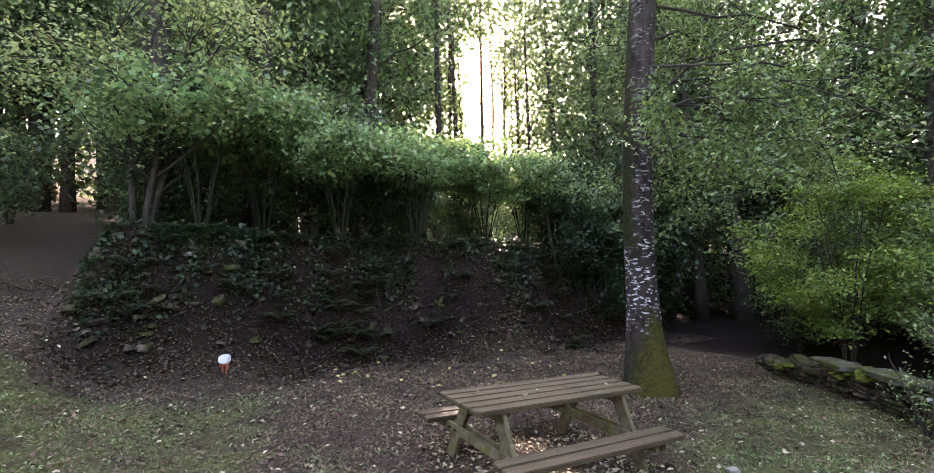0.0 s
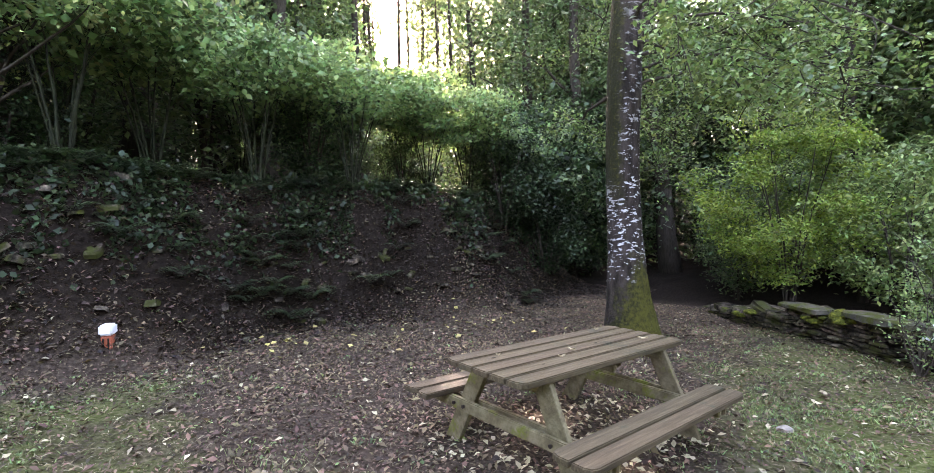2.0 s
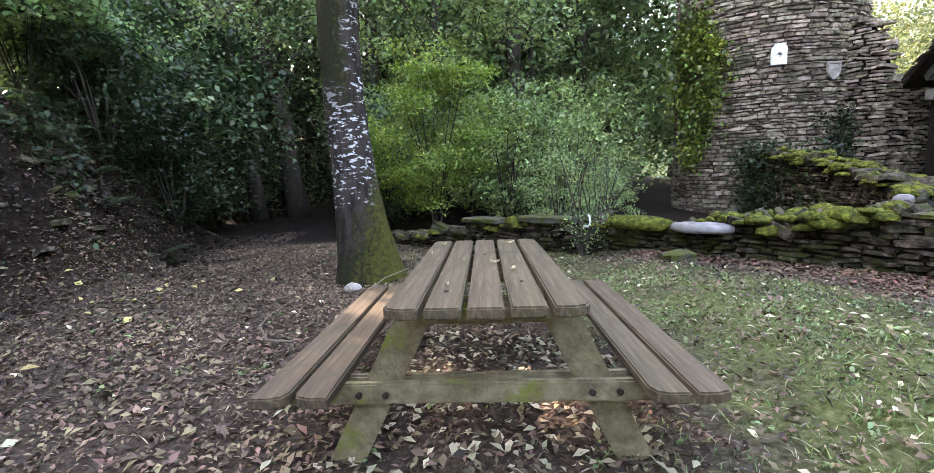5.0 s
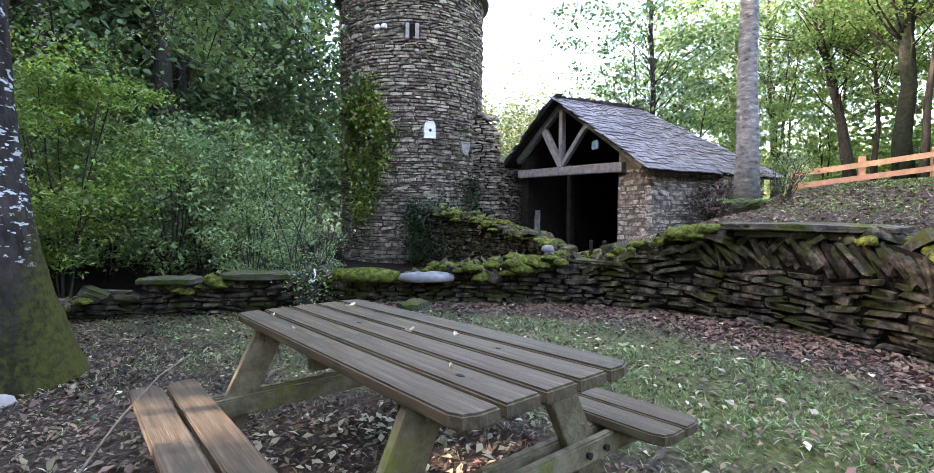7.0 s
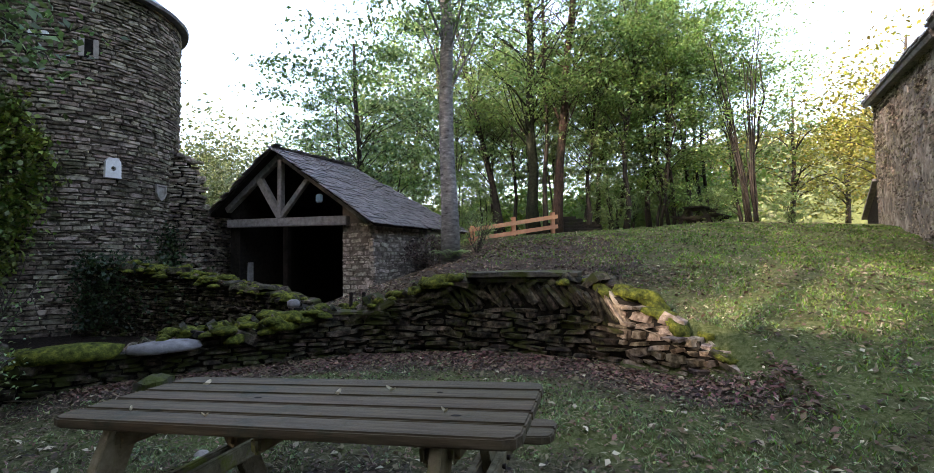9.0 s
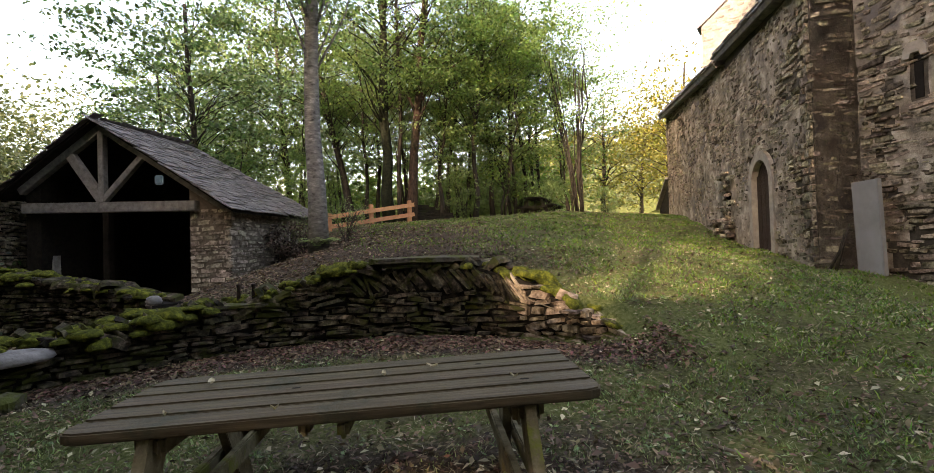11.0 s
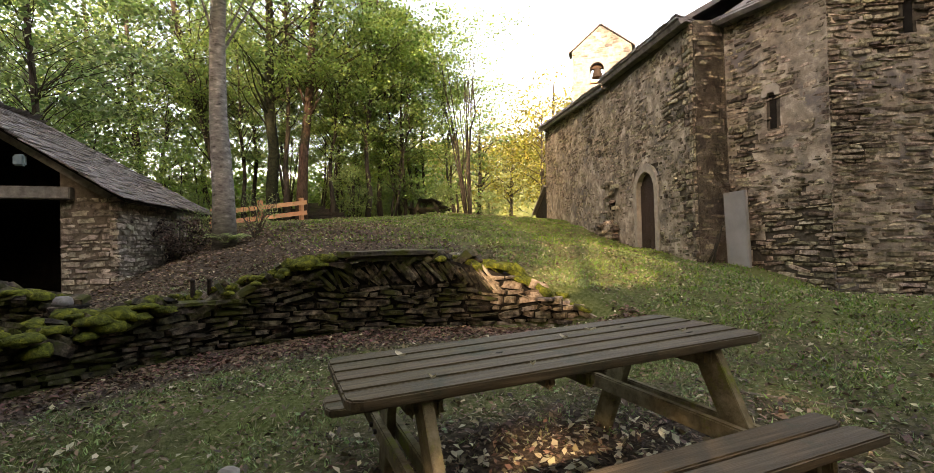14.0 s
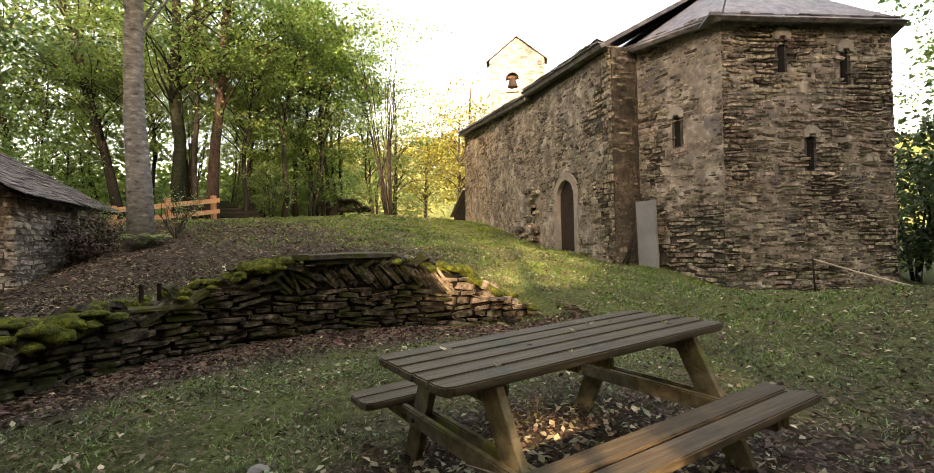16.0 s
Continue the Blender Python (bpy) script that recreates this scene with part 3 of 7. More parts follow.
def tower():
    e = tagged(empty("tower", pose(TC[0], TC[1], TBASE)), "round ruined tower of grey-brown schist with ivy on one side", "tower")
    inv = e.matrix_world.inverted()
    th = np.linspace(0, 2 * np.pi, 64, endpoint=False)
    zs = np.linspace(TBASE, TTOP, 12)
    V = [(TC[0] + (TR - 0.06) * math.cos(a), TC[1] + (TR - 0.06) * math.sin(a), z) for z in zs for a in th]
    F = [(i * 64 + j, i * 64 + (j + 1) % 64, (i + 1) * 64 + (j + 1) % 64, (i + 1) * 64 + j) for i in range(11) for j in range(64)]
    F.append(tuple(11 * 64 + j for j in range(64)))
    core = mesh_obj("wall_core", V, F, M["tower_joint"], e)
    core.matrix_parent_inverse = inv
    # the side that the courtyard sees
    mid = math.atan2(-0.9 - TC[1], -1.2 - TC[0])
    span = radians(215)
    arc = span * TR
    slits = [(-0.01, 6.62, 0.17, 0.44), (-2.6, 3.65, 0.2, 0.62)]

    def where(u, v):
        s, z = u - arc / 2, v + TBASE
        return not any(abs(s - a) < w / 2 + 0.08 and abs(z - b) < hh / 2 + 0.03 for a, b, w, hh in slits)

    items = courses(arc, 0.0, TTOP - TBASE, (0.05, 0.125), (0.12, 0.44), 11, where, proud=0.035, tilt=3)
    mats = []
    for cu, cv, l, h, p, t in items:
        a = mid + (cu - arc / 2) / TR
        n = Vector((math.cos(a), math.sin(a), 0))
        u = Vector((-n.y, n.x, 0))
        rot = Matrix(((u.x, 0, n.x, 0), (u.y, 0, n.y, 0), (0, 1, 0, 0), (0, 0, 0, 1)))
        place = Vector((TC[0], TC[1], TBASE + cv)) + n * (TR + p - 0.1)
        mats.append(Matrix.Translation(place) @ rot @ Matrix.Rotation(radians(t), 4, "Z") @ Matrix.Diagonal((l, h, 0.16, 1)))
    place_stones(mats, e, "stone", stone_meshes("stone", M["stone"]), M["stone_rest"], lambda p: 0.8 < p.z < 2.6)
    # projecting slate ring and low cone above
    V, F = [], []
    rings = [(TR - 0.05, TTOP - 0.02), (TR + 0.2, TTOP - 0.02), (TR + 0.22, TTOP + 0.06), (0.1, TTOP + 2.0)]
    for r_, z in rings:
        V += [(TC[0] + r_ * math.cos(a), TC[1] + r_ * math.sin(a), z + 0.01 * math.sin(a * 17)) for a in th]
    F = [(i * 64 + j, i * 64 + (j + 1) % 64, (i + 1) * 64 + (j + 1) % 64, (i + 1) * 64 + j) for i in range(3) for j in range(64)]
    F.append(tuple(3 * 64 + j for j in range(64)))
    mesh_obj("roof", V, F, M["slate"], e, "dark slate eaves").matrix_parent_inverse = inv

    def on_face(az_s, z, out=0.0):
        a = mid + az_s / TR
        n = Vector((math.cos(a), math.sin(a), 0))
        u = Vector((-n.y, n.x, 0))
        pl = Vector((TC[0], TC[1], z)) + n * (TR + out)
        return Matrix(((u.x, 0, n.x, pl.x), (u.y, 0, n.y, pl.y), (0, 1, 0, pl.z), (0, 0, 0, 1)))

    # pale stone with a round hole
    bm = bmesh.new()
    w, h = 0.34, 0.5
    outline = [(-w / 2, -h / 2), (w / 2, -h / 2), (w / 2 * 0.95, h * 0.3), (w * 0.3, h / 2), (-w * 0.28, h / 2), (-w / 2, h * 0.3)]
    hole = [(0.05 * math.cos(k * math.pi / 6), 0.06 * math.sin(k * math.pi / 6) - 0.02) for k in range(12)]
    fo = [bm.verts.new((x, y, 0.07)) for x, y in outline]
    ho = [bm.verts.new((x, y, 0.07)) for x, y in hole]
    hb = [bm.verts.new((x, y, -0.05)) for x, y in hole]
    bo = [bm.verts.new((x * 1.02, y * 1.02, -0.05)) for x, y in outline]
    eo = [bm.edges.new((fo[i], fo[(i + 1) % 6])) for i in range(6)]
    eh = [bm.edges.new((ho[i], ho[(i + 1) % 12])) for i in range(12)]
    bmesh.ops.triangle_fill(bm, edges=eo + eh, use_beauty=True)
    for i in range(12):
        bm.faces.new((ho[i], hb[i], hb[(i + 1) % 12], ho[(i + 1) % 12]))
    for i in range(6):
        bm.faces.new((fo[i], bo[i], bo[(i + 1) % 6], fo[(i + 1) % 6]))
    bm.faces.new(hb)
    bmesh.ops.recalc_face_normals(bm, faces=bm.faces)
    ob = part("pierced_stone", bm, M["white_stone"], e, "pale block with a round hole")
    ob.matrix_world = on_face(0.51, 3.74, 0.03)
    # small square window and a slit, both with dressed jambs
    for a, b, w_, hh in slits:
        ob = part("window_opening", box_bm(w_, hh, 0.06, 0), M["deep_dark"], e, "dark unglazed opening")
        ob.matrix_world = on_face(a, b, -0.055)
        hole_ob = ob
        for sg in (-1, 1):
            ob = part("jamb", box_bm(0.11, hh + 0.04, 0.16, 0.015), M["cut_stone"], hole_ob, "dressed stone jamb")
            ob.matrix_world = on_face(a + sg * (w_ / 2 + 0.055), b, -0.045)
    return on_face, mid


tower_face = tower()[0]


# ---- garden wall round the lawn ----
WP = np.array([(-2.6, 8.6), (-0.9, 7.35), (0.4, 6.6), (1.5, 6.0), (2.65, 5.1), (3.75, 4.05), (4.35, 3.1), (4.45, 2.2), (4.47, 1.5), (4.25, 0.0), (3.95, -0.5), (3.45, -1.1), (2.85, -1.75)])
WT = np.array([-0.3, 0.1, 0.30, 0.36, 0.33, 0.47, 0.62, 0.86, 1.06, 1.06, 0.90, 0.48, 0.22])
WS = np.concatenate([[0], np.cumsum(np.linalg.norm(np.diff(WP, axis=0), axis=1))])


def wall_at(s):
    p = Vector((np.interp(s, WS, WP[:, 0]), np.interp(s, WS, WP[:, 1]), 0))
    q = Vector((np.interp(s + 0.1, WS, WP[:, 0]), np.interp(s + 0.1, WS, WP[:, 1]), 0))
    if s + 0.1 > WS[-1]:
        q = p
        p = Vector((np.interp(s - 0.1, WS, WP[:, 0]), np.interp(s - 0.1, WS, WP[:, 1]), 0))
        u = (q - p).normalized()
        return q, u, u.cross(Vector((0, 0, 1)))
    u = (q - p).normalized()
    return p, u, u.cross(Vector((0, 0, 1)))


def run_wall(name, label, at, length, top, base, thick, seed, hs, ls, keep, cap=lambda s: 0.3, mats=("wall_stone", "wall_stone_rest"), slant=None, end=None, on_edge=None):
    """Dry-stone wall along a bent line: dark core, stones on its face and rough capping stones."""
    p0 = at(0)[0]
    e = tagged(empty(name, pose(p0.x, p0.y, base)), label, "stone wall")
    inv = e.matrix_world.inverted()
    ss = np.linspace(0, length, max(8, int(length / 0.25)))
    V, F = [], []
    for s in ss:
        p, u, n = at(s)
        f, b = p - n * 0.05, p - n * thick
        z = max(base + 0.1, top(s) - 0.07)
        V += [(f.x, f.y, base - 0.3), (b.x, b.y, base - 0.3), (b.x, b.y, z), (f.x, f.y, z)]
    for i in range(len(ss) - 1):
        k = i * 4
        F += [(k + j, k + (j + 1) % 4, k + 4 + (j + 1) % 4, k + 4 + j) for j in range(4)]
    F += [(3, 2, 1, 0), tuple(len(V) - 4 + j for j in range(4))]
    mesh_obj("wall_core", V, F, M["dark_joint_and_shade"], e, "dark earth-filled core").matrix_parent_inverse = inv
    last = end[0] if end else length
    items = courses(length, base, max(top(s) for s in ss) + 0.05, hs, ls, seed, lambda u_, v_: v_ < top(u_) - 0.03 and u_ < last and not (slant and slant[0] < u_ < slant[1] and top(u_) - 0.37 < v_), proud=0.045, gap=0.008, tilt=5)
    out = []
    rl = np.random.default_rng(seed + 5)
    if end:
        items += courses(length, base, 1.2, end[1], end[2], seed + 9, lambda u_, v_: v_ < top(u_) - 0.02 and u_ >= last, proud=0.03, tilt=8)
    for cu, cv, l, h, pr, t in items:
        p, u, n = at(cu)
        rot = Matrix(((u.x, 0, n.x, 0), (u.y, 0, n.y, 0), (0, 1, 0, 0), (0, 0, 0, 1)))
        q = p + n * (pr - 0.1) + Vector((0, 0, cv))
        out.append(Matrix.Translation(q) @ rot @ Matrix.Rotation(radians(t), 4, "Z") @ Matrix.Diagonal((l, h, 0.2, 1)))
    if slant:
        # one row of slabs set on edge, all leaning the same way
        s = slant[0]
        while s < slant[1]:
            w = rl.uniform(0.035, 0.085)
            p, u, n = at(s)
            rot = Matrix(((u.x, 0, n.x, 0), (u.y, 0, n.y, 0), (0, 1, 0, 0), (0, 0, 0, 1)))
            q = p + n * (rl.uniform(0.0, 0.05) - 0.1) + Vector((0, 0, top(s) - 0.2 + rl.normal(0, 0.015)))
            out.append(Matrix.Translation(q) @ rot @ Matrix.Rotation(radians(rl.normal(-54, 7)), 4, "Z") @ Matrix.Diagonal((rl.uniform(0.3, 0.46), w, 0.2, 1)))
            s += w * 1.2
    r = np.random.default_rng(seed + 1)
    s = 0.1
    while s < (last - 0.2 if end else length):
        l = r.uniform(0.2, 0.5)
        for row in (0.12, thick - 0.12):
            p, u, n = at(min(s, length - 0.05))
            h = r.uniform(0.07, 0.16) * (1 if row < 0.2 else 0.8)
            q = p - n * (row + r.normal(0, 0.04)) + Vector((0, 0, top(s) - 0.04 + r.normal(0, 0.02)))
            m = Matrix.Translation(q) @ Matrix.Rotation(math.atan2(u.y, u.x) + r.normal(0, 0.2), 4, "Z") @ Matrix.Rotation(r.normal(0, cap(s)), 4, "Y") @ Matrix.Rotation(r.normal(0, 0.15), 4, "X")
            out.append(m @ Matrix.Diagonal((l, r.uniform(0.25, 0.4), h, 1)))
        s += l * 0.8
    if on_edge:
        s = on_edge[0]
        while s < on_edge[1]:
            w = r.uniform(0.05, 0.12)
            p, u, n = at(s)
            rot = Matrix(((u.x, 0, n.x, 0), (u.y, 0, n.y, 0), (0, 1, 0, 0), (0, 0, 0, 1)))
            q = p - n * (0.2 + r.normal(0, 0.04)) + Vector((0, 0, top(s) + 0.02 + r.normal(0, 0.02)))
            out.append(Matrix.Translation(q) @ rot @ Matrix.Rotation(radians(r.normal(-48, 9)), 4, "Z") @ Matrix.Diagonal((r.uniform(0.2, 0.34), w, r.uniform(0.34, 0.5), 1)))
            s += w * 1.45
    if end:
        pale_ones = [m for m in out if at(last)[0].y > m.translation.y]
        out = [m for m in out if at(last)[0].y <= m.translation.y]
        place_stones(pale_ones, e, "stone", stone_meshes("stone", M["tan_stone"]), M["tan_stone"], lambda p: True, 280)
    place_stones(out, e, "stone", stone_meshes("stone", M[mats[0]]), M[mats[1]], keep)
    return e


def wall_top(s):
    return float(np.interp(s, WS, WT)) + 0.03 * math.sin(s * 9) * 0.5


run_wall("garden_wall", "low mossy dry-stone wall of flat schist slabs", wall_at, float(WS[-1]), wall_top, -0.35, 0.5, 21, (0.026, 0.09), (0.1, 0.4), lambda p: p.y < 4.5 and p.x > 2.4, cap=lambda s: 0.5 if 9.2 < s < 13.0 else 0.25, slant=(10.3, 12.6), on_edge=(6.9, 10.3), end=(12.55, (0.06, 0.14), (0.12, 0.3)))


def line_at(pts):
    P = np.array(pts, float)
    S = np.concatenate([[0], np.cumsum(np.linalg.norm(np.diff(P, axis=0), axis=1))])

    def at(s):
        s = min(max(s, 0), S[-1] - 1e-4)
        k = int(np.searchsorted(S, s, side="right") - 1)
        u = Vector((P[k + 1] - P[k]).tolist() + [0]).normalized()
        p = Vector((np.interp(s, S, P[:, 0]), np.interp(s, S, P[:, 1]), 0))
        return p, u, u.cross(Vector((0, 0, 1)))
    return at, float(S[-1]), S


at2, len2, S2 = line_at([(6.75, 11.3), (6.55, 8.9), (6.45, 7.2), (5.9, 5.7), (5.45, 4.9)])
run_wall("yard_wall", "moss-covered stone wall running from the tower", at2, len2, lambda s: float(np.interp(s, S2, [1.45, 1.25, 1.0, 0.78, 0.62])), -0.6, 0.55, 31, (0.035, 0.09), (0.12, 0.38), lambda p: p.y < 8.5)
at3, len3 = line_at([(8.95, 11.5), (9.72, 10.83), (9.87, 10.86), (11.6, 11.15)])[:2]
run_wall("ruined_wall", "broken stone wall stub beside the tower", at3, len3, lambda s: float(np.interp(s, [0, 0.82, 0.88, 0.98, 1.03, 1.13, 1.2, 3], [4.5, 4.4, 4.1, 4.05, 3.6, 3.55, 3.02, 2.85])), -0.4, 0.6, 41, (0.05, 0.11), (0.15, 0.45), lambda p: p.z > 1.5, mats=("stone", "stone_rest"))


# ---- open shed ----
HC, HU, HV = Vector((9.25, 5.2, 0)), Vector((0.204, 0.979, 0)), Vector((0.979, -0.204, 0))
HBASE = 0.0


def hp(u, v, z):
    return HC + HU * u + HV * v + Vector((0, 0, z))


def beam_between(name, a, b, w, h, material, parent, label="", up=Vector((0, 0, 1))):
    d = (b - a)
    x = d.normalized()
    y = up.cross(x).normalized()
    z = x.cross(y)
    m = Matrix(((x.x, y.x, z.x, 0), (x.y, y.y, z.y, 0), (x.z, y.z, z.z, 0), (0, 0, 0, 1)))
    bm = box_bm(d.length, w, h, bevel=min(w, h) * 0.08)
    ob = part(name, bm, material, None, label)
    ob.parent = parent
    ob.matrix_world = Matrix.Translation((a + b) / 2) @ m
    return ob


def shed():
    e = tagged(empty("shed", Matrix.Translation(hp(0, 0, HBASE))), "open-fronted stone shed with a timber truss and slate roof", "shed")
    inv = e.matrix_world.inverted()
    DEP, WID = 4.3, 5.3
    AP_U, AP_Z = 3.15, 4.5
    # walls: pier and side, back, far side
    def wall(name, p, q, r_, s_, z1, material):
        return prism(name, [p, q, r_, s_], HBASE - 0.6, z1, material, e)
    for nm, a, b, c, d, z1 in (("side_wall", (0, 0.06), (0, DEP), (0.45, DEP), (0.45, 0.06), [2.3, 2.3, 2.62, 2.62]), ("pier", (0.06, 0.04), (0.06, 0.5), (1.0, 0.5), (1.0, 0.04), [2.36, 2.36, 2.95, 2.95]), ("back_wall", (0.45, DEP - 0.45), (0.45, DEP), (WID, DEP), (WID, DEP - 0.45), 2.62), ("far_wall", (WID - 0.4, 0.05), (WID - 0.4, DEP), (WID, DEP), (WID, 0.05), [3.25, 3.25, 2.98, 2.98])):
        pts = [hp(u, v, 0) for u, v in (a, b, c, d)]
        # Back and far walls are near-black: the shed's inner shade is in their colour.
        prism(nm, [(p.x, p.y) for p in pts], HBASE - 0.6, z1, M["mortar"] if nm in ("side_wall", "pier") else M["dark_joint_and_shade"], e).matrix_parent_inverse = inv
    win = (2.75, 1.75, 0.36, 0.62)
    items = courses(DEP, 0, 2.85, (0.045, 0.14), (0.1, 0.42), 51, lambda u, v: not (abs(u - win[0]) < win[2] / 2 + 0.12 and abs(v - 0.6 - win[1]) < win[3] / 2 + 0.05), proud=0.018, tilt=6)
    side = planar(hp(-0.02, 0, HBASE - 0.6), HV, items)
    items = courses(1.0, 0, 2.9, (0.05, 0.15), (0.12, 0.45), 52, proud=0.018, tilt=6)
    front = planar(hp(1.0, 0.02, HBASE - 0.6), -HU, items)
    place_stones(side + front, e, "stone", stone_meshes("stone", M["shed_stone"]), M["shed_stone_rest"], lambda p: p.z > 0.9)
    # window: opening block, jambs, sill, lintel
    # Flat block; the dark behind the opening is put into its colour.
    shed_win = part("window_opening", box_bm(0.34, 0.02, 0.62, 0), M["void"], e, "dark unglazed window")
    shed_win.matrix_world = Matrix.Translation(hp(-0.02, win[0], win[1])) @ Matrix.Rotation(math.atan2(HV.y, HV.x), 4, "Z")
    for nm, du, dz, w, h in (("jamb", -0.22, 0, 0.1, 0.66), ("jamb", 0.22, 0, 0.1, 0.66), ("sill", 0, -0.36, 0.56, 0.09), ("lintel", 0, 0.38, 0.6, 0.12)):
        c = hp(-0.05, win[0] + du, win[1] + dz)
        bm = box_bm(w, 0.16, h, 0.01)
        ob = part(nm, bm, M["cut_stone"], shed_win)
        ob.matrix_world = Matrix.Translation(c) @ Matrix.Rotation(math.atan2(HV.y, HV.x), 4, "Z")
    # timber truss
    z_b = 2.5
    V0 = -0.02
    beam_between("tie_beam", hp(0.75, V0, z_b - 0.1), hp(5.25, V0, z_b + 0.02), 0.2, 0.24, M["beam"], e, "pale grey hewn beam")
    beam_between("king_post", hp(AP_U, V0, z_b), hp(AP_U, V0, AP_Z - 0.2), 0.15, 0.15, M["beam"], e, up=HV)
    beam_between("strut", hp(AP_U, V0, z_b + 0.1), hp(AP_U - 1.05, V0, 3.62), 0.13, 0.14, M["beam"], e)
    beam_between("strut", hp(AP_U, V0, z_b + 0.1), hp(AP_U + 0.85, V0, 3.75), 0.13, 0.22, M["beam"], e)
    slope = (AP_Z - 2.3) / (AP_U + 0.25)
    beam_between("rafter", hp(AP_U, V0, AP_Z - 0.16), hp(0.1, V0, AP_Z - 0.16 - slope * (AP_U - 0.1)), 0.16, 0.18, M["beam"], e)
    beam_between("rafter", hp(AP_U, V0, AP_Z - 0.16), hp(5.35, V0, AP_Z - 0.16 - slope * (5.35 - AP_U)), 0.16, 0.18, M["beam"], e)
    # Inner post in near-black, so the interior's shade is in its colour.
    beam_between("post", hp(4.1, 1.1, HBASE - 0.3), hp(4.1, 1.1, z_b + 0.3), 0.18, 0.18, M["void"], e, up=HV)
    beam_between("leaning_board", hp(4.75, 0.3, HBASE + 0.1), hp(4.95, 0.45, 1.55), 0.05, 0.2, M["beam"], e, "pale board leaning inside", up=HV)
    # roof boards and slates: two slopes and a hipped back
    RID = 2.9
    for nm, quad in (("roof_deck", [(-0.3, -0.3, 2.27), (-0.3, DEP + 0.2, 2.27), (AP_U, RID, AP_Z), (AP_U, -0.3, AP_Z)]), ("roof_deck", [(5.75, -0.3, AP_Z - slope * (5.75 - AP_U)), (AP_U, -0.3, AP_Z), (AP_U, RID, AP_Z), (5.75, DEP + 0.2, AP_Z - slope * (5.75 - AP_U))]), ("roof_deck", [(-0.3, DEP + 0.2, 2.27), (5.75, DEP + 0.2, 2.7), (AP_U, RID, AP_Z), (AP_U, RID, AP_Z)])):
        P = [hp(*q) for q in quad]
        V = [tuple(p) for p in P] + [tuple(p - Vector((0, 0, 0.07))) for p in P]
        F = [(0, 1, 2, 3), (7, 6, 5, 4)] + [(i, i + 4, (i + 1) % 4 + 4, (i + 1) % 4) for i in range(4)]
        if nm == "roof_deck":
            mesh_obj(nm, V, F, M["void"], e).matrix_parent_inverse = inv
    r = np.random.default_rng(5)
    slates = []
    rows = 28
    def slate_row(P0, P1, upv, nrm):
        d = (P1 - P0)
        L = d.length
        x = d.normalized()
        s = -r.uniform(0, 0.15)
        while s < L:
            w = r.uniform(0.16, 0.3)
            ln = r.uniform(0.26, 0.36)
            c = P0 + x * (s + w / 2)
            tilt = r.normal(0, 0.012)
            a = c - x * w / 2 * 0.97 - upv * 0.06 * r.uniform(0.6, 1.4)
            b = c + x * w / 2 * 0.97 - upv * 0.06 * r.uniform(0.6, 1.4)
            cc, dd = b + upv * ln, a + upv * ln
            lift = nrm * (0.035 + tilt)
            top = [a + lift, b + lift, cc + nrm * 0.01, dd + nrm * 0.01]
            low = [p_ - nrm * 0.02 for p_ in top]
            slates.append(([tuple(p_) for p_ in top + low], [(0, 1, 2, 3), (0, 4, 5, 1), (1, 5, 6, 2), (3, 7, 4, 0)]))
            s += w
    for k in range(rows):
        f = k / rows
        # courtyard slope
        a, b = hp(-0.3 + f * (AP_U + 0.3), -0.32, 2.27 + f * (AP_Z - 2.27)), hp(-0.3 + f * (AP_U + 0.3), DEP + 0.2 + f * (RID - DEP - 0.2), 2.27 + f * (AP_Z - 2.27))
        upv = (hp(AP_U, 0, AP_Z) - hp(-0.3, 0, 2.27)).normalized()
        nrm = HV.cross(upv)
        nrm = nrm if nrm.z > 0 else -nrm
        slate_row(a, b, upv, nrm)
        zl = AP_Z - slope * (5.75 - AP_U)
        a, b = hp(5.75 + f * (AP_U - 5.75), -0.32, zl + f * (AP_Z - zl)), hp(5.75 + f * (AP_U - 5.75), DEP + 0.2 + f * (RID - DEP - 0.2), zl + f * (AP_Z - zl))
        upv2 = (hp(AP_U, 0, AP_Z) - hp(5.75, 0, zl)).normalized()
        nrm2 = HV.cross(upv2)
        nrm2 = nrm2 if nrm2.z > 0 else -nrm2
        slate_row(a, b, upv2, nrm2)
    V, F = join(slates)
    ob = mesh_obj("slate_covering", V, F, M["slate"], e, "overlapping grey slates")
    ob.matrix_parent_inverse = inv
    ob["kind"] = "stuff"
    # little lamp under the rake
    ob = part("flood_lamp", box_bm(0.2, 0.1, 0.22, 0.03), M["glassy"], e, "pale glass wall lamp")
    ob.matrix_world = Matrix.Translation(hp(1.42, -0.36, 2.98)) @ Matrix.Rotation(math.atan2(HU.y, HU.x), 4, "Z")


shed()


# ---- chapel ----
CA = Vector((5.84, -6.01, 0))
CD = Vector((1.0, -0.30, 0)).normalized()
CN = Vector((-CD.y, CD.x, 0))
CL = 13.3
CORNER = CA - CN * 0.72 - CD * 0.02
APSE_A = Vector((3.65, -6.9, 0))
APSE_B = Vector((1.89, -10.39, 0))
APSE_C = Vector((3.6, -12.9, 0))
APSE_D = Vector((4.6, -13.2, 0))
BACK = CA - CN * 7.2
STEP = 4.75


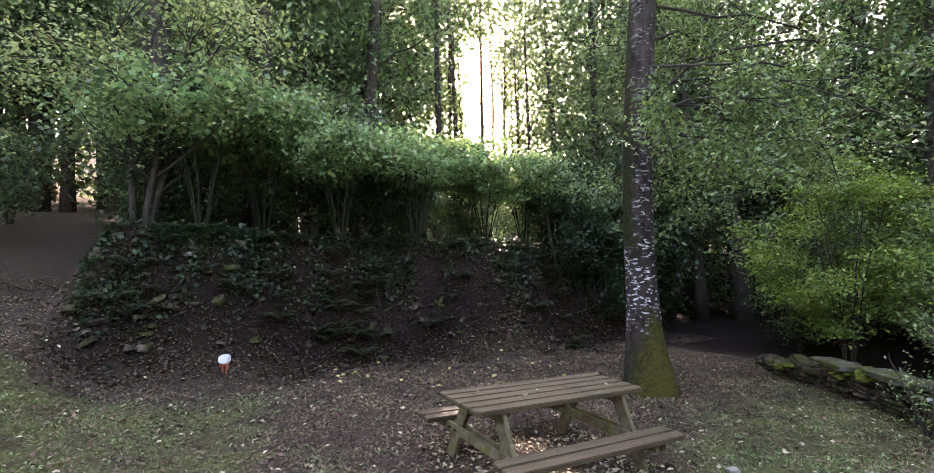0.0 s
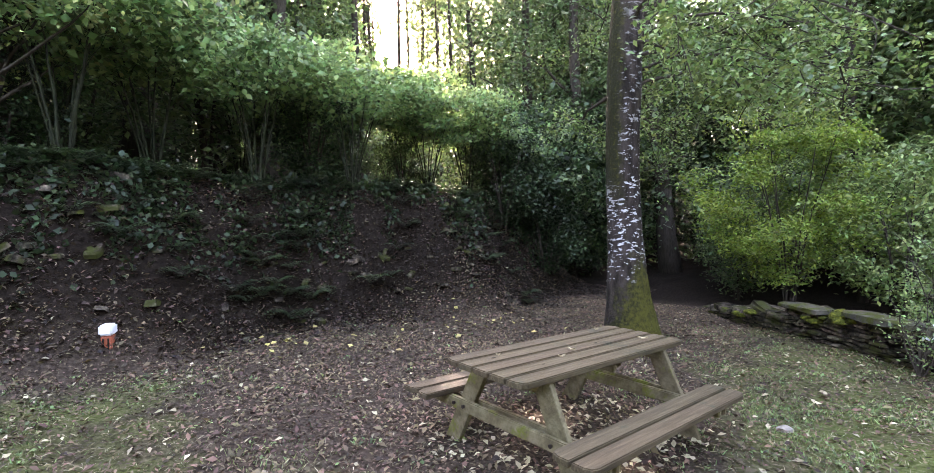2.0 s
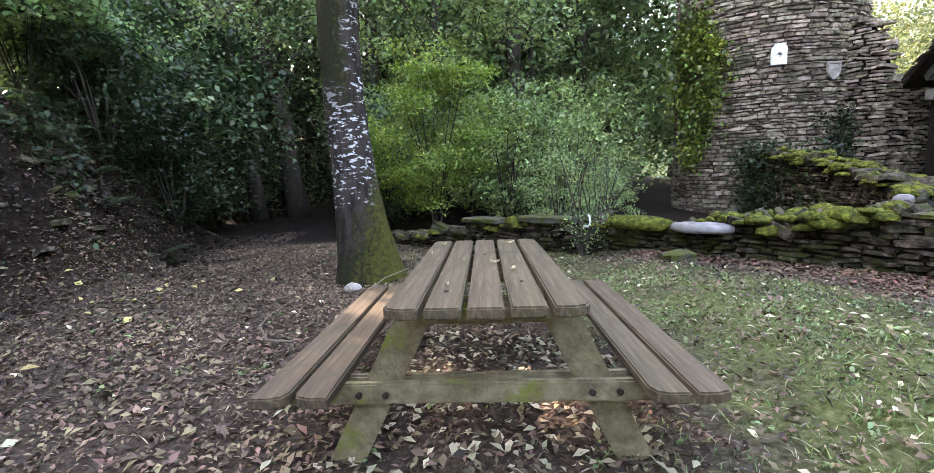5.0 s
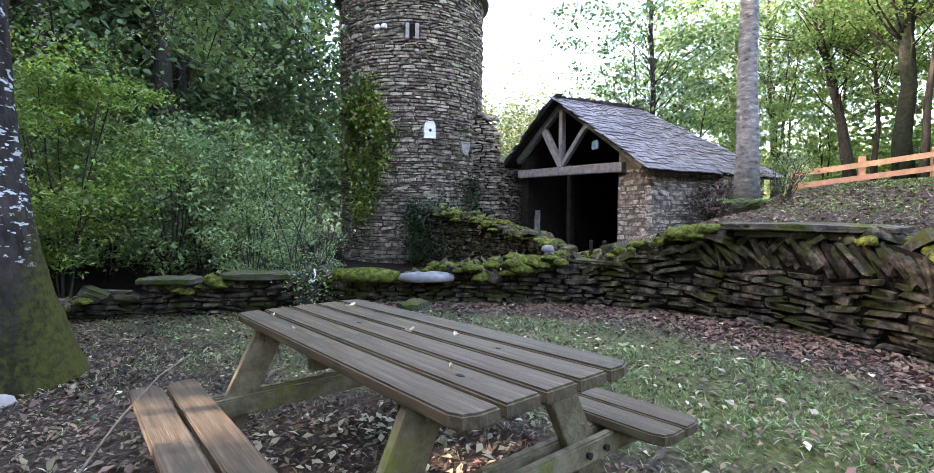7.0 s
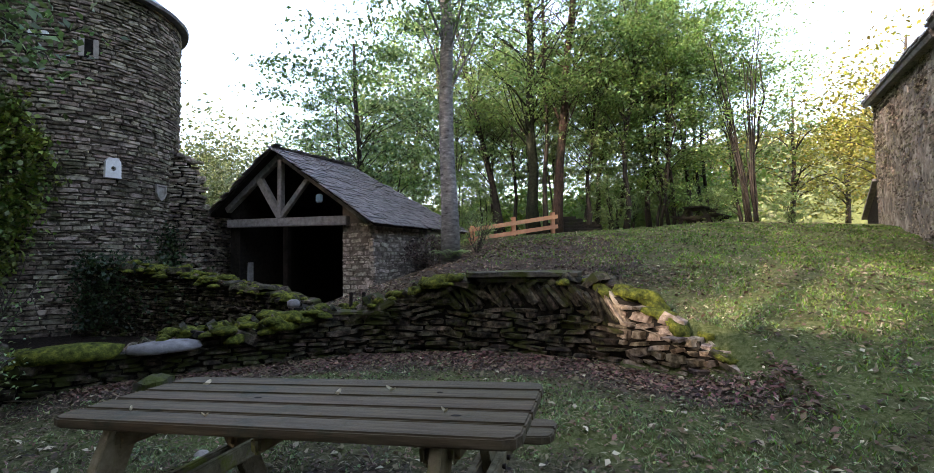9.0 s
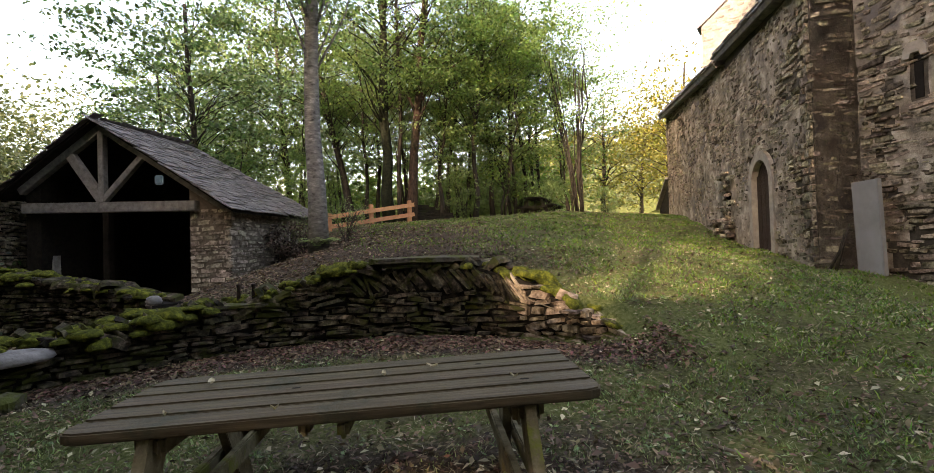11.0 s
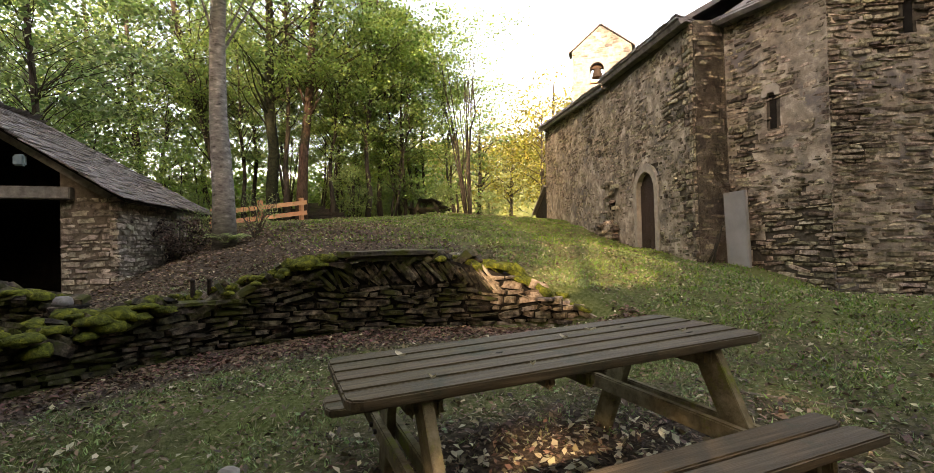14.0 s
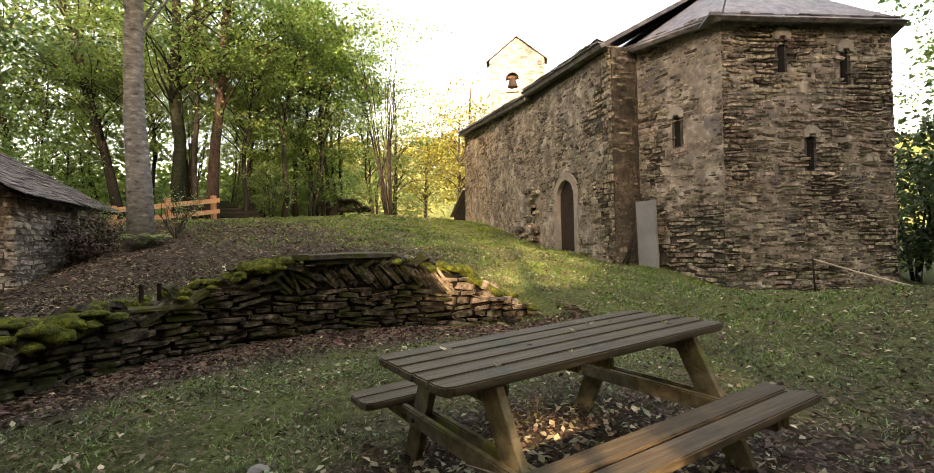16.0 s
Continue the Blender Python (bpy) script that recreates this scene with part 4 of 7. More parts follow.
def chapel():
    e = tagged(empty("chapel", pose(CA.x, CA.y, 0)), "old schist chapel with patchy render, arched door and bell gable", "chapel")
    inv = e.matrix_world.inverted()

    def keep_parent(ob):
        ob.matrix_parent_inverse = inv
        return ob

    def xy(p):
        return (p.x, p.y)

    far = CA + CD * CL
    stepp = CA + CD * STEP
    inset = CN * 0.05
    door_s, door_w, door_z0, door_h = 2.4, 1.04, 0.95, 2.05
    # nave wall in lengths round the doorway
    t = 0.8
    for a, b, z0, z1, z2 in ((0.0, door_s - door_w / 2 - 0.02, -0.5, 5.86, 5.98), (door_s - door_w / 2 - 0.02, door_s + door_w / 2 + 0.02, door_z0 + door_h - 0.05, 5.98, 6.02), (door_s + door_w / 2 + 0.02, STEP, -0.5, 6.02, 6.14), (STEP, CL, -0.5, 6.0, 6.68)):
        p, q = CA + CD * a - inset, CA + CD * b - inset
        pts = [xy(p), xy(p - CN * t), xy(q - CN * t), xy(q)]
        keep_parent(prism("nave_wall", pts, z0, [z1, z1, z2, z2], M["tower_joint"], e))
    keep_parent(prism("end_wall", [xy(far - CN * 0.8), xy(far - CN * 7.2), xy(far - CN * 7.2 - CD * 0.8), xy(far - CN * 0.8 - CD * 0.8)], -0.5, 6.7, M["render"], e))
    keep_parent(prism("back_wall", [xy(BACK), xy(BACK + CN * 0.8), xy(far - CN * 6.4), xy(far - CN * 7.2)], -0.5, 6.4, M["render"], e))
    # chancel and apse shell
    ring = [CORNER, APSE_A, APSE_B, APSE_C, APSE_D, BACK - CD * 0.1]
    tops = 5.74
    for i in range(len(ring) - 1):
        p, q = ring[i], ring[i + 1]
        u = (q - p).normalized()
        n = Vector((u.y, -u.x, 0))
        if n.dot(p - Vector((6, -10, 0))) < 0:
            n = -n
        pts = [xy(p - n * 0.05), xy(q - n * 0.05), xy(q - n * 0.75), xy(p - n * 0.75)]
        keep_parent(prism("chancel_wall", pts, -0.8, tops, M["tower_joint"], e))
    keep_parent(prism("return_wall", [xy(CA - inset - CN * 0.02), xy(CA - CN * 0.8), xy(CA - CN * 0.8 + CD * 0.7), xy(CA - inset + CD * 0.7 - CN * 0.02)], -0.5, 5.86, M["render"], e))

    def arch(u, v):
        d = abs(u - door_s)
        z = v - 0.5
        return not (d < door_w / 2 + 0.2 and z < door_z0 + door_h + 0.16)

    def coat(name, o, u, n, width, height, level, skip, seed, rough=1.0):
        """Lime coat as an uneven skin: the stones come through it where it is thin."""
        g = 0.065
        nu, nv = int(width / g) + 1, int(height / g) + 1
        off = Vector((seed * 5.1, seed * 2.3, 0))
        V, D = [], []
        for j in range(nv):
            for i in range(nu):
                a, b = width * i / (nu - 1), height * j / (nv - 1)
                q = Vector((a, b, 0)) + off
                d = level(a, b) - 0.008 + 0.034 * noise.noise(q * 0.8) + rough * (0.022 * noise.noise(q * 2.6) + 0.013 * noise.noise(q * 8.0))
                if i in (0, nu - 1):
                    d = min(d, 0.0)
                V.append(tuple(o + u * a + up3 * b + n * d))
                D.append(d)
        F = []
        for j in range(nv - 1):
            for i in range(nu - 1):
                quad = (j * nu + i, j * nu + i + 1, (j + 1) * nu + i + 1, (j + 1) * nu + i)
                if max(D[k] for k in quad) > -0.03 and not skip(width * (i + 0.5) / (nu - 1), height * (j + 0.5) / (nv - 1)):
                    F.append(quad)
        keep_parent(mesh_obj(name, V, F, M["render"], e, "patchy weathered lime coat", smooth=True))

    up3 = Vector((0, 0, 1))
    meshes = stone_meshes("stone", M["church_stone"])
    mats = []
    rs = np.random.default_rng(606)
    nave_top = lambda u: 5.8 if u < STEP else 5.95 + 0.075 * (u - STEP)
    it = courses(CL, 0, 7.2, (0.04, 0.115), (0.13, 0.42), 61, lambda u, v: arch(u, v) and v - 0.5 < nave_top(u) and u > 0.42 and rs.random() < 0.86, proud=0.011, gap=0.014, tilt=5)
    coat("lime_coat", CA + Vector((0, 0, -0.5)), CD, CN, CL, 6.5, lambda u, v: -0.012 + 0.014 * smooth(1.2, 2.6, u) * smooth(4.6, 3.4, v) - 0.03 * math.exp(-(u / 0.5) ** 2), lambda u, v: not arch(u, v) or v - 0.5 > nave_top(u), 1)
    for m in planar(CA + Vector((0, 0, -0.5)), CD, it, flip=True):
        mats.append(m)
    # stones face the courtyard
    it = courses(0.42, 0, 6.3, (0.09, 0.22), (0.16, 0.44), 66, None, proud=0.016)
    mats += planar(CA + Vector((0, 0, -0.5)), CD, it, flip=True)
    it = courses(0.72, 0, 6.3, (0.05, 0.13), (0.16, 0.45), 62, None, proud=0.018)
    mats += planar(CA + Vector((0, 0, -0.5)), -CN, it)
    wA = (CORNER - APSE_A)
    it = courses(wA.length, 0, 6.75, (0.04, 0.115), (0.13, 0.42), 63, lambda u, v: rs.random() < 0.88 and not (abs(u - 1.01) < 0.15 and abs(v - 0.8 - 3.7) < 0.42), proud=0.013, gap=0.015, tilt=5)
    nA = -wA.normalized().cross(up3)
    coat("lime_coat", APSE_A + Vector((0, 0, -0.8)), wA.normalized(), nA, wA.length, 6.78, lambda u, v: -0.012 - 0.032 * smooth(3.2, 2.0, v + 0.3 * u), lambda u, v: abs(u - 1.01) < 0.13 and abs(v - 0.8 - 3.7) < 0.42, 2)
    back_mats = planar(APSE_A + Vector((0, 0, -0.8)), wA, it, flip=True)
    mats += back_mats
    wB = (APSE_A - APSE_B)
    slots = [(wB.length - 1.97, 3.03), (wB.length - 1.37, 5.1), (wB.length - 2.8, 4.86)]
    it = courses(wB.length, 0, 6.75, (0.035, 0.105), (0.1, 0.42), 64, lambda u, v: rs.random() < 0.97 and not any(abs(u - a) < 0.15 and abs(v - 0.8 - b) < 0.38 for a, b in slots), proud=0.02, gap=0.016, tilt=5)
    nB = -wB.normalized().cross(up3)
    coat("lime_coat", APSE_B + Vector((0, 0, -0.8)), wB.normalized(), nB, wB.length, 6.78, lambda u, v: -0.017, lambda u, v: any(abs(u - a) < 0.13 and abs(v - 0.8 - b) < 0.38 for a, b in slots), 3, 0.7)
    mats += planar(APSE_B + Vector((0, 0, -0.8)), wB, it, flip=True)
    place_stones(mats, e, "stone", meshes, M["church_stone_rest"], lambda p: p.z < 2.6 and p.x < 7.2)

    # narrow windows: splayed dark slots with stone heads
    def slot(o, u, cu, z, h=0.74, w=0.17):
        n = -u.cross(Vector((0, 0, 1))).normalized()
        R = Matrix(((-u.x, 0, n.x, 0), (-u.y, 0, n.y, 0), (0, 1, 0, 0), (0, 0, 0, 1)))
        c = o + u * cu + Vector((0, 0, z))
        for nm, sx, sy, dx, dy, mt, out in (("window_slot", w, h, 0, 0, M["deep_dark"], -0.09), ("window_head", w + 0.2, 0.24, 0, h / 2 + 0.06, M["cut_stone"], -0.03)):
            if nm == "window_slot":
                ob = hole_ob = part(nm, box_bm(sx, sy, 0.1, 0.012), mt, e)
            else:
                V = [(sx / 2 * a, sy * (b - 0.4), zz) for zz in (-0.05, 0.06) for a, b in ((-1, 0), (-0.45, 0), (-0.35, 0.3), (0.35, 0.3), (0.45, 0), (1, 0), (0.95, 0.6), (0.5, 0.97), (-0.5, 1), (-1, 0.55))]
                F = [tuple(range(10, 20)), tuple(range(10))[::-1]] + [(i, (i + 1) % 10, 10 + (i + 1) % 10, 10 + i) for i in range(10)]
                ob = mesh_obj(nm, V, F, mt, hole_ob, "pale arched head stone")
            ob.matrix_world = Matrix.Translation(c + u * dx + Vector((0, 0, dy)) + n * out) @ R
    slot(APSE_A, wA.normalized(), 1.01, 3.67, 0.68, 0.15)
    for a, b in slots:
        slot(APSE_B, wB.normalized(), a, b)
    slot(CA, CD, 8.2, 5.4, 0.5, 0.14)

    # arched doorway of dressed stone with a plank door
    n = CN
    R = Matrix(((-CD.x, 0, n.x, 0), (-CD.y, 0, n.y, 0), (0, 1, 0, 0), (0, 0, 0, 1)))
    o = CA + CD * door_s + Vector((0, 0, door_z0))
    rad = door_w / 2
    spring = door_h - rad
    inner = [(-rad, 0)] + [(-rad, spring * k / 4) for k in range(1, 5)] + [(rad * math.cos(math.pi * (1 - k / 10)), spring + rad * math.sin(math.pi * k / 10)) for k in range(1, 10)] + [(rad, spring * k / 4) for k in range(4, -1, -1)]
    outer = []
    for i, (x, y) in enumerate(inner):
        if y <= spring:
            outer.append((x + math.copysign(0.19, x), y))
        else:
            k = (rad + 0.2) / rad
            outer.append((x * k, spring + (y - spring) * k))
    V, F = [], []
    m_ = len(inner)
    for zz in (0.03, -0.45):
        V += [(x, y, zz) for x, y in inner] + [(x, y, zz) for x, y in outer]
    for i in range(m_ - 1):
        F.append((i, i + 1, m_ + i + 1, m_ + i))
        F.append((i, 2 * m_ + i, 2 * m_ + i + 1, i + 1))
        F.append((m_ + i, m_ + i + 1, 3 * m_ + i + 1, 3 * m_ + i))
    ob = mesh_obj("door_surround", V, F, M["cut_stone"], e, "pale dressed stone arch")
    ob.matrix_world = Matrix.Translation(o) @ R
    V = [(x * 0.99, y, -0.11) for x, y in inner]
    F = [tuple(range(len(V)))]
    V += [(x * 0.99, y, -0.17) for x, y in inner]
    F.append(tuple(range(m_, 2 * m_))[::-1])
    door = mesh_obj("door", V, F, M["door"], e, "closed dark plank door")
    door.matrix_world = Matrix.Translation(o) @ R
    for k in range(4):
        b2 = part("door_plank", box_bm(0.24, spring + 0.2, 0.03, 0.006), M["door"], door)
        b2.matrix_world = Matrix.Translation(o) @ R @ Matrix.Translation((-0.375 + 0.25 * k, (spring + 0.2) / 2, -0.1))
    ob = part("door_rail", box_bm(0.84, 0.1, 0.03, 0.006), M["door"], door)
    ob.matrix_world = Matrix.Translation(o) @ R @ Matrix.Translation((0, 0.35, -0.075))
    ob = part("threshold", box_bm(1.2, 0.12, 0.5, 0.02), M["cut_stone"], e)
    ob.matrix_world = Matrix.Translation(o) @ R @ Matrix.Translation((0, -0.04, -0.1))

    # roofs: slate planes with a small overhang
    def roof(name, P):
        P = [Vector(p) for p in P]
        nrm = (P[1] - P[0]).cross(P[2] - P[0]).normalized()
        nrm = nrm if nrm.z > 0 else -nrm
        V = [tuple(p + nrm * 0.06) for p in P] + [tuple(p - nrm * 0.04) for p in P]
        k = len(P)
        F = [tuple(range(k)), tuple(range(k, 2 * k))[::-1]] + [(i, i + k, (i + 1) % k + k, (i + 1) % k) for i in range(k)]
        keep_parent(mesh_obj(name, V, F, M["slate"], e))

    ov = CN * 0.22
    up = Vector((0, 0, 1))
    ridge = 3.6
    roof("nave_roof", [CA + ov + up * 5.84, stepp + ov + up * 6.1, stepp - CN * ridge + up * 8.2, CA - CN * ridge + up * 8.0])
    roof("nave_roof", [stepp + ov + up * 5.94, far + ov + CD * 0.2 + up * 6.64, far - CN * ridge + CD * 0.2 + up * 8.4, stepp - CN * ridge + up * 8.0])
    roof("nave_roof", [CA - CN * ridge + up * 8.0, far - CN * ridge + up * 8.3, far - CN * 7.4 + up * 6.4, BACK - CN * 0.2 + up * 6.4])
    apex = CA - CN * ridge + up * 7.9
    out = [(p - Vector((6, -10, 0))).normalized() * 0.25 for p in ring]
    for i in range(len(ring) - 1):
        roof("chancel_roof", [ring[i] + out[i] + up * tops, ring[i + 1] + out[i + 1] + up * tops, apex])
    # eaves slates proud of the wall head
    r = np.random.default_rng(9)
    pieces = []
    def eaves(P, Q):
        d = Q - P
        u = d.normalized()
        nn = u.cross(Vector((0, 0, 1)))
        s = 0.0
        while s < d.length:
            w = r.uniform(0.2, 0.4)
            c = P + u * (s + w / 2) + nn * r.uniform(-0.02, 0.03) + Vector((0, 0, r.normal(0, 0.006)))
            hx, hy, hz = w * 0.49, 0.2, r.uniform(0.012, 0.025)
            V = [tuple(c + u * (sx * hx) + nn * (sy * hy) + Vector((0, 0, sz * hz - sy * 0.06))) for sz in (-1, 1) for sx, sy in ((-1, -1), (1, -1), (1, 1), (-1, 1))]
            pieces.append((V, [(3, 2, 1, 0), (4, 5, 6, 7)] + [(i, (i + 1) % 4, (i + 1) % 4 + 4, i + 4) for i in range(4)]))
            s += w
    for dz in (0.0, 0.05):
        eaves(CA + ov * 0.4 + up * (5.9 + dz), stepp + ov * 0.4 + up * (6.16 + dz))
        eaves(stepp + ov * 0.4 + up * (6.0 + dz), far + ov * 0.4 + up * (6.7 + dz))
        eaves(APSE_A + up * (tops + 0.02 + dz), CORNER + up * (tops + 0.02 + dz))
        eaves(APSE_B + up * (tops + 0.02 + dz), APSE_A + up * (tops + 0.02 + dz))
    V, F = join(pieces)
    keep_parent(mesh_obj("eaves_slating", V, F, M["slate"], e, "row of projecting slates"))["kind"] = "stuff"

    # bell gable over the far end, pierced by an arched opening
    bd = Vector((math.sin(radians(38)), math.cos(radians(38)), 0))
    bc = Vector((-2.14, 3.03, 0)) + Vector((math.sin(radians(128.2)), math.cos(radians(128.2)), 0)) * 27.5
    bn = Vector((-bd.y, bd.x, 0))
    half, z0, z1, zt = 1.5, 6.5, 11.35, 12.55
    holes = [(-0.1 - 0.15, 9.5, 0.36, 1.15)]
    hx, hz, hr, hh = holes[0]
    outline = [(-half, z0), (half, z0), (half, z1), (0, zt), (-half, z1)]
    hole = [(hx - hr, hz), (hx + hr, hz)] + [(hx + hr * math.cos(math.pi * k / 8), hz + hh - hr + hr * math.sin(math.pi * k / 8)) for k in range(9)]
    bm = bmesh.new()
    rings = []
    for d in (0.4, -0.4):
        fo = [bm.verts.new((x, y, d)) for x, y in outline]
        ho = [bm.verts.new((x, y, d)) for x, y in hole]
        ed = [bm.edges.new((fo[i], fo[(i + 1) % len(fo)])) for i in range(len(fo))] + [bm.edges.new((ho[i], ho[(i + 1) % len(ho)])) for i in range(len(ho))]
        bmesh.ops.triangle_fill(bm, edges=ed, use_beauty=True)
        rings.append((fo, ho))
    for ra, rb in zip(*rings):
        for i in range(len(ra)):
            bm.faces.new((ra[i], ra[(i + 1) % len(ra)], rb[(i + 1) % len(rb)], rb[i]))
    bmesh.ops.recalc_face_normals(bm, faces=bm.faces)
    RB = Matrix(((-bd.x, 0, bn.x, bc.x), (-bd.y, 0, bn.y, bc.y), (0, 1, 0, 0), (0, 0, 0, 1)))
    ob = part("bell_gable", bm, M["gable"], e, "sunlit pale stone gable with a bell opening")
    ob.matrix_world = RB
    it = courses(2 * half, 0, 6.0, (0.1, 0.2), (0.2, 0.5), 71, lambda u, v: v + z0 < zt - (zt - z1) * abs(u - half) / half - 0.1 and not (abs(u - half - hx) < hr + 0.2 and hz - 0.1 < v + z0 < hz + hh + 0.15), proud=0.025)
    bmats = []
    for cu, cv, l, h, p_, t_ in it:
        bmats.append(RB @ Matrix.Translation((cu - half, cv + z0, 0.4 + p_ - 0.05)) @ Matrix.Rotation(radians(t_), 4, "Z") @ Matrix.Diagonal((l, h, 0.1, 1)))
    pieces = []
    for k, m in enumerate(bmats):
        A = np.array(inv @ m)
        pieces.append((STONES[k % 12][0] @ A[:3, :3].T + A[:3, 3], STONES[k % 12][1]))
    V, F = join(pieces)
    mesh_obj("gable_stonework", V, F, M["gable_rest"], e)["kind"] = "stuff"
    for sgn in (-1, 1):
        ob = part("gable_coping", box_bm(2.15, 0.06, 1.0, 0.015), M["slate"], e)
        ob.matrix_world = RB @ Matrix.Translation((sgn * 0.85, (z1 + zt) / 2 + 0.0, 0)) @ Matrix.Rotation(-sgn * math.atan2(zt - z1, half), 4, "Z")
    ob = part("bell_sill", box_bm(0.7, 0.08, 0.9, 0.01), M["new_wood"], e, "reddish sill under the bell")
    ob.matrix_world = RB @ Matrix.Translation((hx, hz + 0.08, 0.05))
    bm = bmesh.new()
    bmesh.ops.create_cone(bm, cap_ends=True, segments=16, radius1=0.3, radius2=0.14, depth=0.56)
    ob = part("bell", bm, M["metal"], e, "small dark bronze bell")
    ob.matrix_world = Matrix.Translation(bc - bd * hx + Vector((0, 0, hz + 0.72)))
    # Beam added at the opening's top, where the dark is shading.
    ob = part("headstock", box_bm(0.66, 0.2, 0.3, 0.02), M["bark_red"], e, "dark headstock of the bell, also standing for shade in the opening")
    ob.matrix_world = RB @ Matrix.Translation((hx, hz + hh - 0.16, 0.0))
    # lean-to roof at the far corner, broken niche by the door
    la, lb = far + CN * 0.1, far - CN * 1.6
    roof("lean_to_roof", [la + up * 3.95, lb + up * 3.95, lb + CD * 2.9 + up * 2.75, la + CD * 2.9 + up * 2.75])
    keep_parent(prism("lean_to_wall", [xy(la - CN * 0.15), xy(lb), xy(lb + CD * 2.6), xy(la - CN * 0.15 + CD * 2.6)], 1.8, [3.8, 3.8, 2.75, 2.75], M["dark_joint_and_shade"], e))
    # stones standing out round the broken niche, and the pile below it
    for k in range(30):
        if k < 18:
            u_, z_, o_ = 4.3 + 1.9 * rng.random() ** 1.3, 1.3 + 0.032 * k, 0.02 + 0.13 * rng.random()
        else:
            u_, z_, o_ = 4.25 + 1.0 * rng.random(), 2.05 + 0.09 * (k - 18), 0.0 + 0.04 * rng.random()
        m = Matrix.Translation(CA + CD * u_ + CN * o_ + Vector((0, 0, z_))) @ Matrix.Rotation(math.atan2(CD.y, CD.x) + rng.normal(0, 0.25), 4, "Z") @ Matrix.Rotation(rng.normal(0, 0.12), 4, "X")
        ob = new("loose_stone", meshes_h[k % 12])
        ob.parent = e
        ob.matrix_basis = inv @ m @ Matrix.Diagonal((rng.uniform(0.2, 0.45), 0.22, rng.uniform(0.06, 0.13), 1))
    ob = part("niche", box_bm(0.36, 0.34, 0.1, 0.05), M["deep_dark"], e, "broken dark hollow beside the door")
    ob.matrix_world = Matrix.Translation(CA + CD * 4.7 + CN * 0.0 + Vector((0, 0, 2.3))) @ R


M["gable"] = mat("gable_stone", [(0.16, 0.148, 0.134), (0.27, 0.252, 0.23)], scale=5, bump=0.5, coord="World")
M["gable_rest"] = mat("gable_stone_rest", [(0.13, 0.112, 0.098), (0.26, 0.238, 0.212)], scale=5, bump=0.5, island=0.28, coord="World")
meshes_h = stone_meshes("loose_stone", M["church_stone"])
chapel()


# ---- picnic tables ----
def plank_bm(length, width, thick, corners=(0, 0, 0, 0), cut=0.06):
    """Plank along y; corners to clip: near-left, near-right, far-right, far-left."""
    bm = bmesh.new()
    x, y = width / 2, length / 2
    base = [(-x, -y), (x, -y), (x, y), (-x, y)]
    out = []
    for i, (px, py) in enumerate(base):
        if corners[i]:
            prv, nxt = base[i - 1], base[(i + 1) % 4]
            for k in range(5):
                t = k / 4
                a = Vector((px, py)) + (Vector(prv) - Vector((px, py))).normalized() * cut
                b = Vector((px, py)) + (Vector(nxt) - Vector((px, py))).normalized() * cut
                p = a.lerp(b, t)
                p = p.lerp(Vector((px, py)), 0.45 * (1 - abs(2 * t - 1)))
                out.append((p.x, p.y))
        else:
            out.append((px, py))
    fv = [bm.verts.new((a, b, thick / 2)) for a, b in out]
    f = bm.faces.new(fv)
    ext = bmesh.ops.extrude_face_region(bm, geom=[f])
    for v in ext["geom"]:
        if isinstance(v, bmesh.types.BMVert):
            v.co.z -= thick
    bmesh.ops.recalc_face_normals(bm, faces=bm.faces)
    bmesh.ops.bevel(bm, geom=[e_ for e_ in bm.edges if abs(e_.verts[0].co.z - e_.verts[1].co.z) < 1e-5], offset=0.007, segments=2, affect="EDGES")
    return bm


